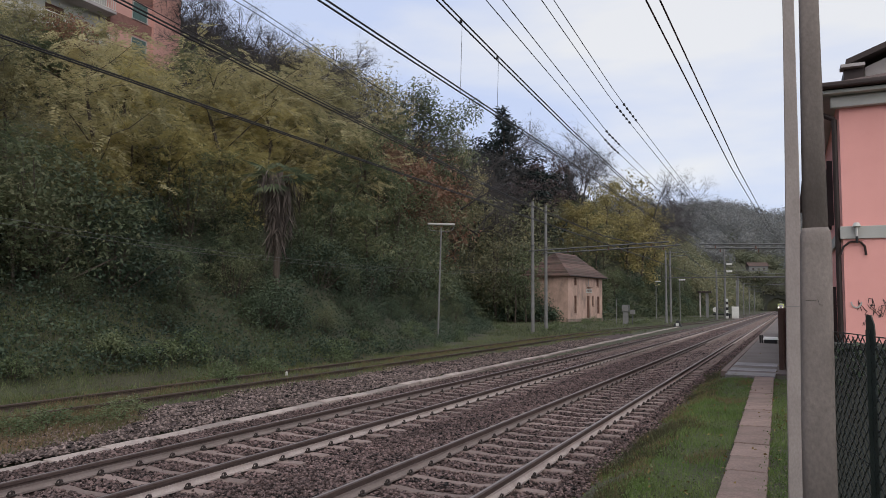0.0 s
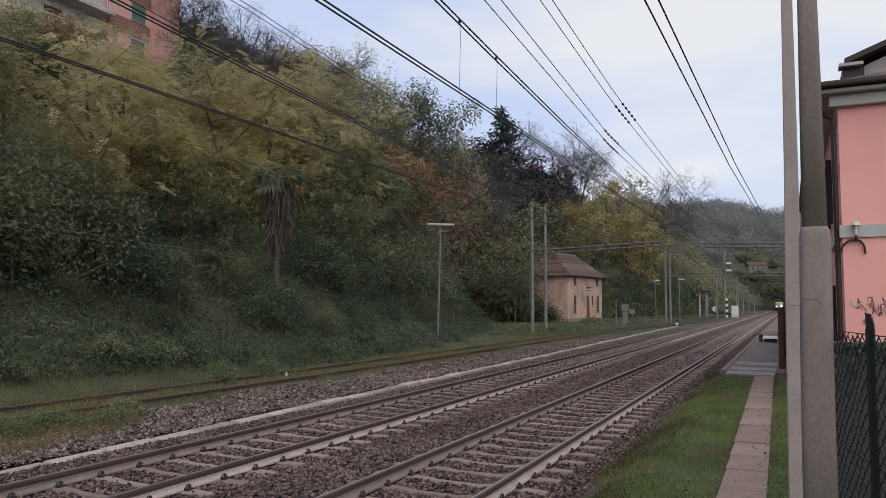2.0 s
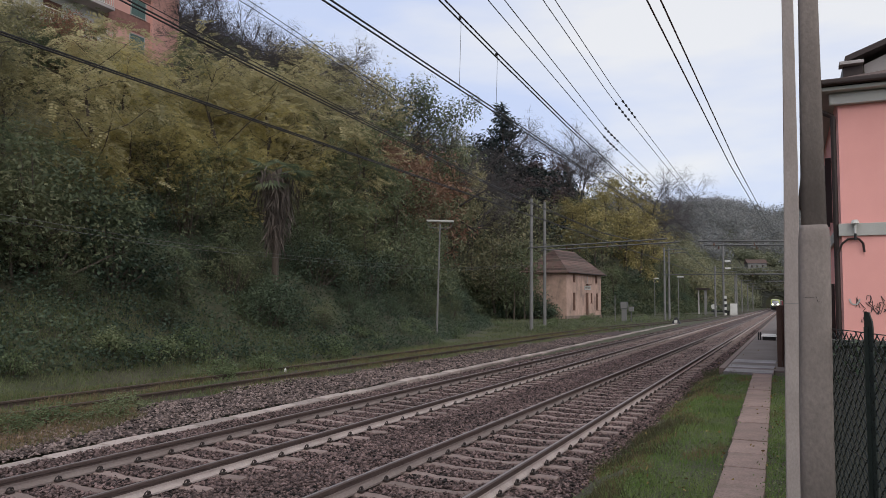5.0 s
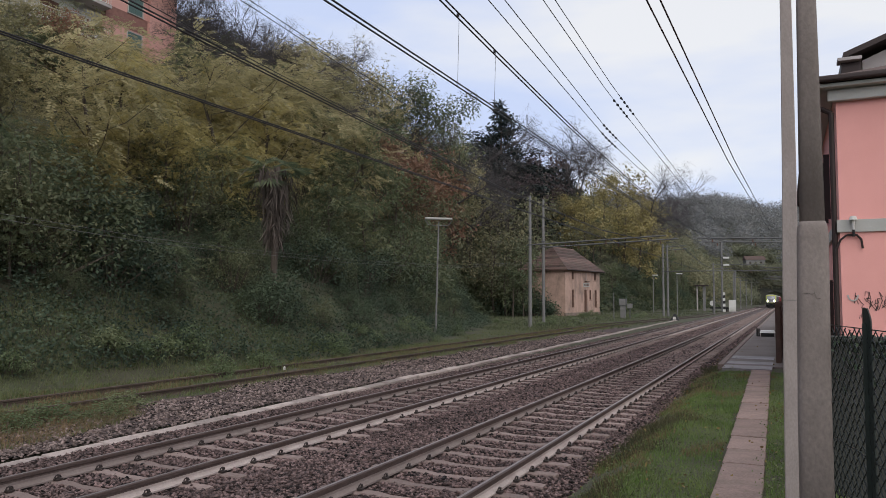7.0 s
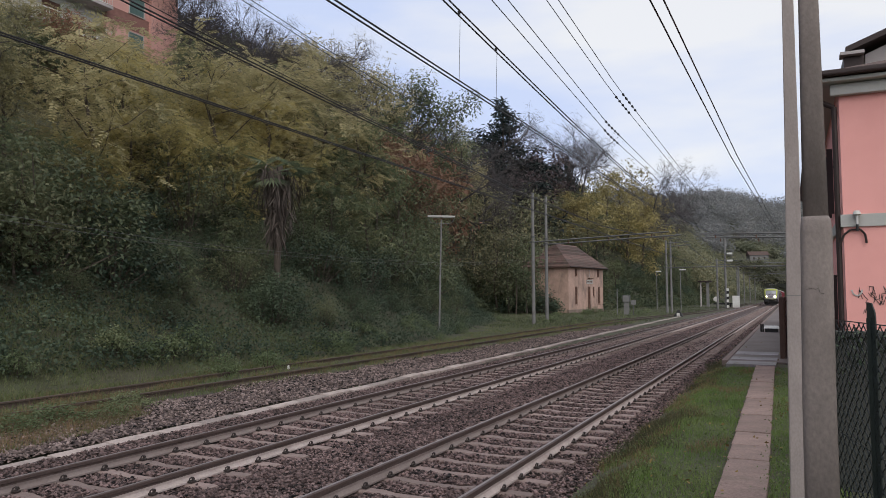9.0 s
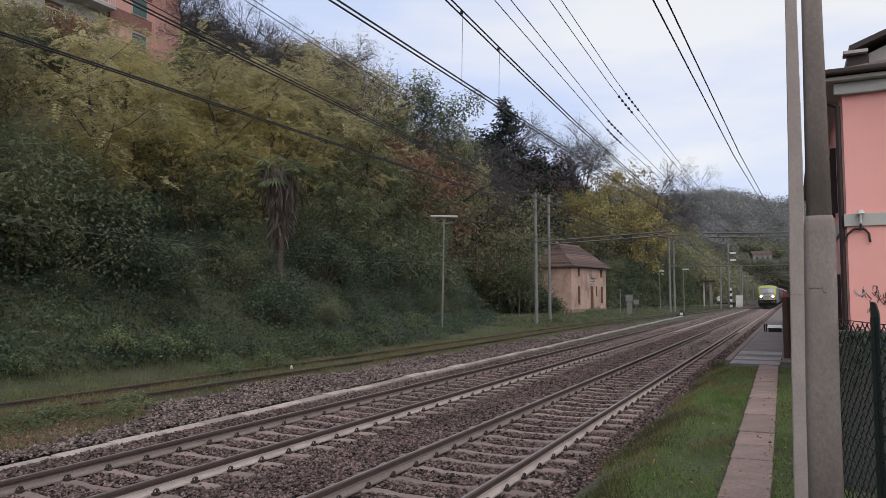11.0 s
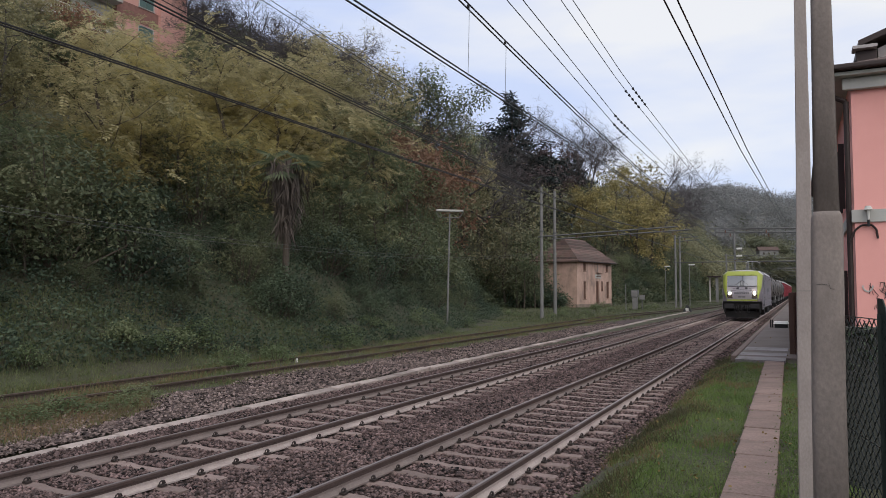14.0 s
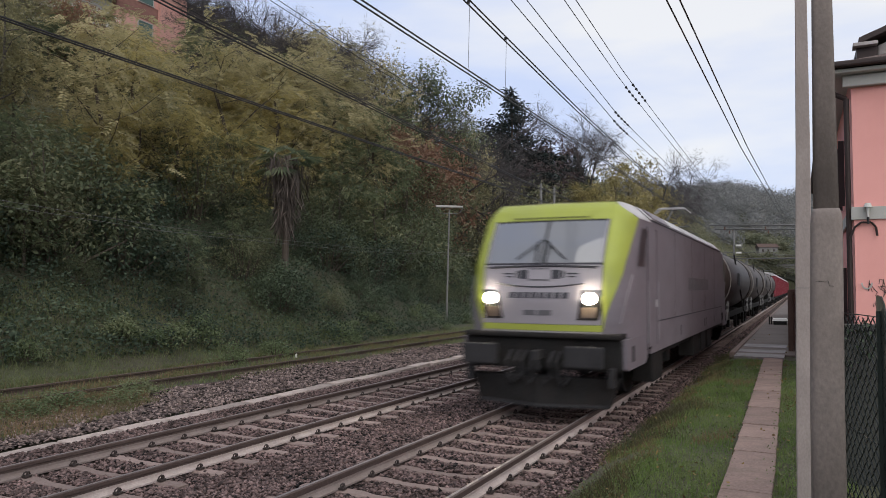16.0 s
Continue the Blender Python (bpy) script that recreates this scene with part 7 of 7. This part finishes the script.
    v = [bm.verts.new(q) for q in ((-1.16, 2.3, 3.62), (1.16, 2.3, 3.62), (1.16, L - 2.3, 3.62), (-1.16, L - 2.3, 3.62), (-.5, 2.3, 3.7), (.5, 2.3, 3.7), (.5, L - 2.3, 3.7), (-.5, L - 2.3, 3.7))]
    for f in ((0, 4, 7, 3), (4, 5, 6, 7), (5, 1, 2, 6)):
        bm.faces.new([v[i] for i in f])
    part("roof", bm, M_ROOFGREY, lo)
    part("underframe", boxed(-1.3, 1.3, .6, L - .6, .72, 1.1, .03), M_UNDER, lo)
    bogie(lo, 4.4)
    bogie(lo, L - 4.4)
    # pantographs: one folded, one raised
    for y0, up in ((4.2, False), (14.2, True)):
        p = part("pantograph", boxed(-.55, .55, y0 - .6, y0 + .6, 3.72, 3.76, .01), M_STEEL, lo, "steel pantograph")
        for a in (-.45, .45):
            for c in (-.5, .5):
                part("insulator", tubed((a, y0 + c, 3.64), (a, y0 + c, 3.73), .06, .05, 8), M_SHUTTER, p)
        knee, top = ((y0 - .95, 4.3), (y0 + .2, 4.76)) if up else ((y0 - 1.0, 3.72), (y0 + .3, 3.70))
        bm = bmesh.new()
        tube(bm, (0, y0 + .4, 3.76), (0, knee[0], knee[1]), .045, .04, 6)
        tube(bm, (0, knee[0], knee[1]), (0, top[0], top[1]), .035, .03, 6)
        part("arm", bm, M_STEEL, p)
        bm = bmesh.new()
        for c in (-.16, .16):
            tube(bm, (-.4, top[0] + c, top[1] + .07), (.4, top[0] + c, top[1] + .07), .02, n=6)
            for s in (-1, 1):
                tube(bm, (s * .4, top[0] + c, top[1] + .07), (s * .6, top[0] + c, top[1] + (-.1 if up else .03)), .018, n=6)
        tube(bm, (0, top[0] - .16, top[1] + .05), (0, top[0] + .16, top[1] + .05), .02, n=6)
        part("collector_head", bm, M_ROOFGREY if up else M_STEEL, p)
    return lo


def lathe(profile, n=28):
    """A closed drum about the y axis from (y, radius) rings."""
    bm = bmesh.new()
    rings = []
    for y, r in profile:
        rings.append([bm.verts.new((r * math.cos(2 * math.pi * i / n), y, r * math.sin(2 * math.pi * i / n))) for i in range(n)])
    for k in range(len(rings) - 1):
        for i in range(n):
            bm.faces.new((rings[k][i], rings[k + 1][i], rings[k + 1][(i + 1) % n], rings[k][(i + 1) % n]))
    bm.faces.new(rings[0])
    bm.faces.new(rings[-1][::-1])
    return bm


WAGON_GROUP = "wagons of the train"


def tank_wagon():
    w = thing("tank_wagon", (TRACK_NEAR, 40, RAIL_TOP), "grimy grey-brown bogie tank wagon", "wagon", WAGON_GROUP)
    L, R, zc = 14.2, 1.42, 2.42
    prof = [(.0, .25), (.06, .7), (.18, 1.1), (.34, 1.32), (.5, R), (L - .5, R), (L - .34, 1.32), (L - .18, 1.1), (L - .06, .7), (L, .25)]
    bm = lathe([(y + .6, r) for y, r in prof], 32)
    bmesh.ops.translate(bm, vec=(0, 0, zc), verts=bm.verts[:])
    tank = part("tank", bm, M_TANK, w, "dirty grey tank barrel", True)
    for y in (1.25, 14.1):
        bm = lathe([(y - .05, R + .006), (y - .05, R + .03), (y + .05, R + .03), (y + .05, R + .006)], 32)
        bmesh.ops.translate(bm, vec=(0, 0, zc), verts=bm.verts[:])
        part("band", bm, M_TANKBAND if y == 1.25 else M_UNDER, tank)
    part("underframe", boxed(-.5, .5, .2, L + 1.0, .85, 1.08, .03), M_UNDER, w)
    for y in (1.6, L - .4):
        part("saddle", boxed(-1.15, 1.15, y - .3, y + .3, 1.0, 1.5, .04), M_UNDER, w)
        for s in (-1, 1):
            bm = bmesh.new()
            tube(bm, (s * 1.25, y - .5, .8), (s * 1.25, y + .4, 1.5), .05, n=6)
            tube(bm, (s * 1.25, y + .5, .8), (s * 1.25, y - .1, 1.4), .05, n=6)
            part("brace", bm, M_MAST, w, "pale diagonal brace")
    for s in (-1, 1):
        part("sole_bar", boxed(s * 1.2 - .06, s * 1.2 + .06, .2, L + 1.0, .85, 1.1, .02), M_UNDER, w)
        lad = bmesh.new()
        for yy in (7.2, 7.6):
            tube(lad, (s * 1.5, yy, 1.0), (s * 1.1, yy, 3.7), .022, n=6)
        for k in range(8):
            t = k / 7
            tube(lad, (s * (1.5 - .4 * t), 7.2, 1.1 + 2.5 * t), (s * (1.5 - .4 * t), 7.6, 1.1 + 2.5 * t), .016, n=5)
        part("ladder", lad, M_UNDER, w)
        part("data_plate", boxed(s * 1.44 - .01, s * 1.44 + .01, 4.9, 6.0, 2.2, 2.75), M_BUFFER, tank, "dark data panel")
        for e in (.2, L + 1.0):
            part("buffer", tubed((s * .88, e, 1.04), (s * .88, e + (-.45 if e < 1 else .45), 1.04), .1, .2, 14), M_BUFFER, w)
    part("walkway", boxed(-.35, .35, 3.0, L - 1.5, zc + R + .02, zc + R + .07), M_STEEL, w)
    for yy in (5.5, 9.7):
        part("hatch", tubed((0, yy, zc + R - .05), (0, yy, zc + R + .2), .3, .28, 14), M_TANK, w)
    bogie(w, 2.4, 1.8, .46)
    bogie(w, L - 1.2, 1.8, .46)
    return w


def red_wagon():
    w = thing("covered_wagon", (TRACK_NEAR, 100, RAIL_TOP), "faded red covered freight wagon with a pale roof", "wagon", WAGON_GROUP)
    L = 18.6
    bm = bmesh.new()
    box(bm, -1.38, 1.38, .5, L - .5, 1.1, 3.55, .05)
    body = part("body", bm, M_RED, w, "ribbed red wagon body")
    for s in (-1, 1):
        for k in range(14):
            y = .9 + k * 1.27
            part("rib", boxed(s * 1.41 - .03, s * 1.41 + .03, y, y + .1, 1.1, 3.5), M_RED, body)
        for e in (.5, L - .5):
            part("buffer", tubed((s * .88, e, 1.04), (s * .88, e + (-.6 if e < 1 else .6), 1.04), .1, .2, 14), M_BUFFER, w)
    bm = bmesh.new()
    prof = [(-1.4, 3.552), (-1.2, 3.8), (-.6, 3.98), (0, 4.03), (.6, 3.98), (1.2, 3.8), (1.4, 3.552)]
    rings = [[bm.verts.new((x, y, z)) for x, z in prof] for y in (.45, L - .45)]
    for i in range(6):
        bm.faces.new((rings[0][i], rings[0][i + 1], rings[1][i + 1], rings[1][i]))
    for r in rings:
        bm.faces.new(r)
    part("roof", bm, M_ROOFGREY, w, "pale curved roof")
    part("underframe", boxed(-1.2, 1.2, .4, L - .4, .8, 1.09, .03), M_UNDER, w)
    bogie(w, 2.6, 1.8, .46)
    bogie(w, L - 2.6, 1.8, .46)
    return w


train = [(locomotive(), 0.0)]
first = tank_wagon()
at = 18.5
for k in range(4):
    ob = first if k == 0 else copy_thing(first, pose(TRACK_NEAR, 60 + 16 * k, RAIL_TOP))
    train.append((ob, at))
    at += 15.75
first = red_wagon()
for k in range(6):
    ob = first if k == 0 else copy_thing(first, pose(TRACK_NEAR, 130 + 19 * k, RAIL_TOP))
    train.append((ob, at + .3))
    at += 18.75


def motions():
    """The freight train runs towards the camera at a steady 84 km/h."""
    for ob, behind in train:
        walk(ob, [(t, pose(TRACK_NEAR, 11.5 + 23.3 * (16 - t) + behind, RAIL_TOP)) for t in range(0, 17)])


motions()
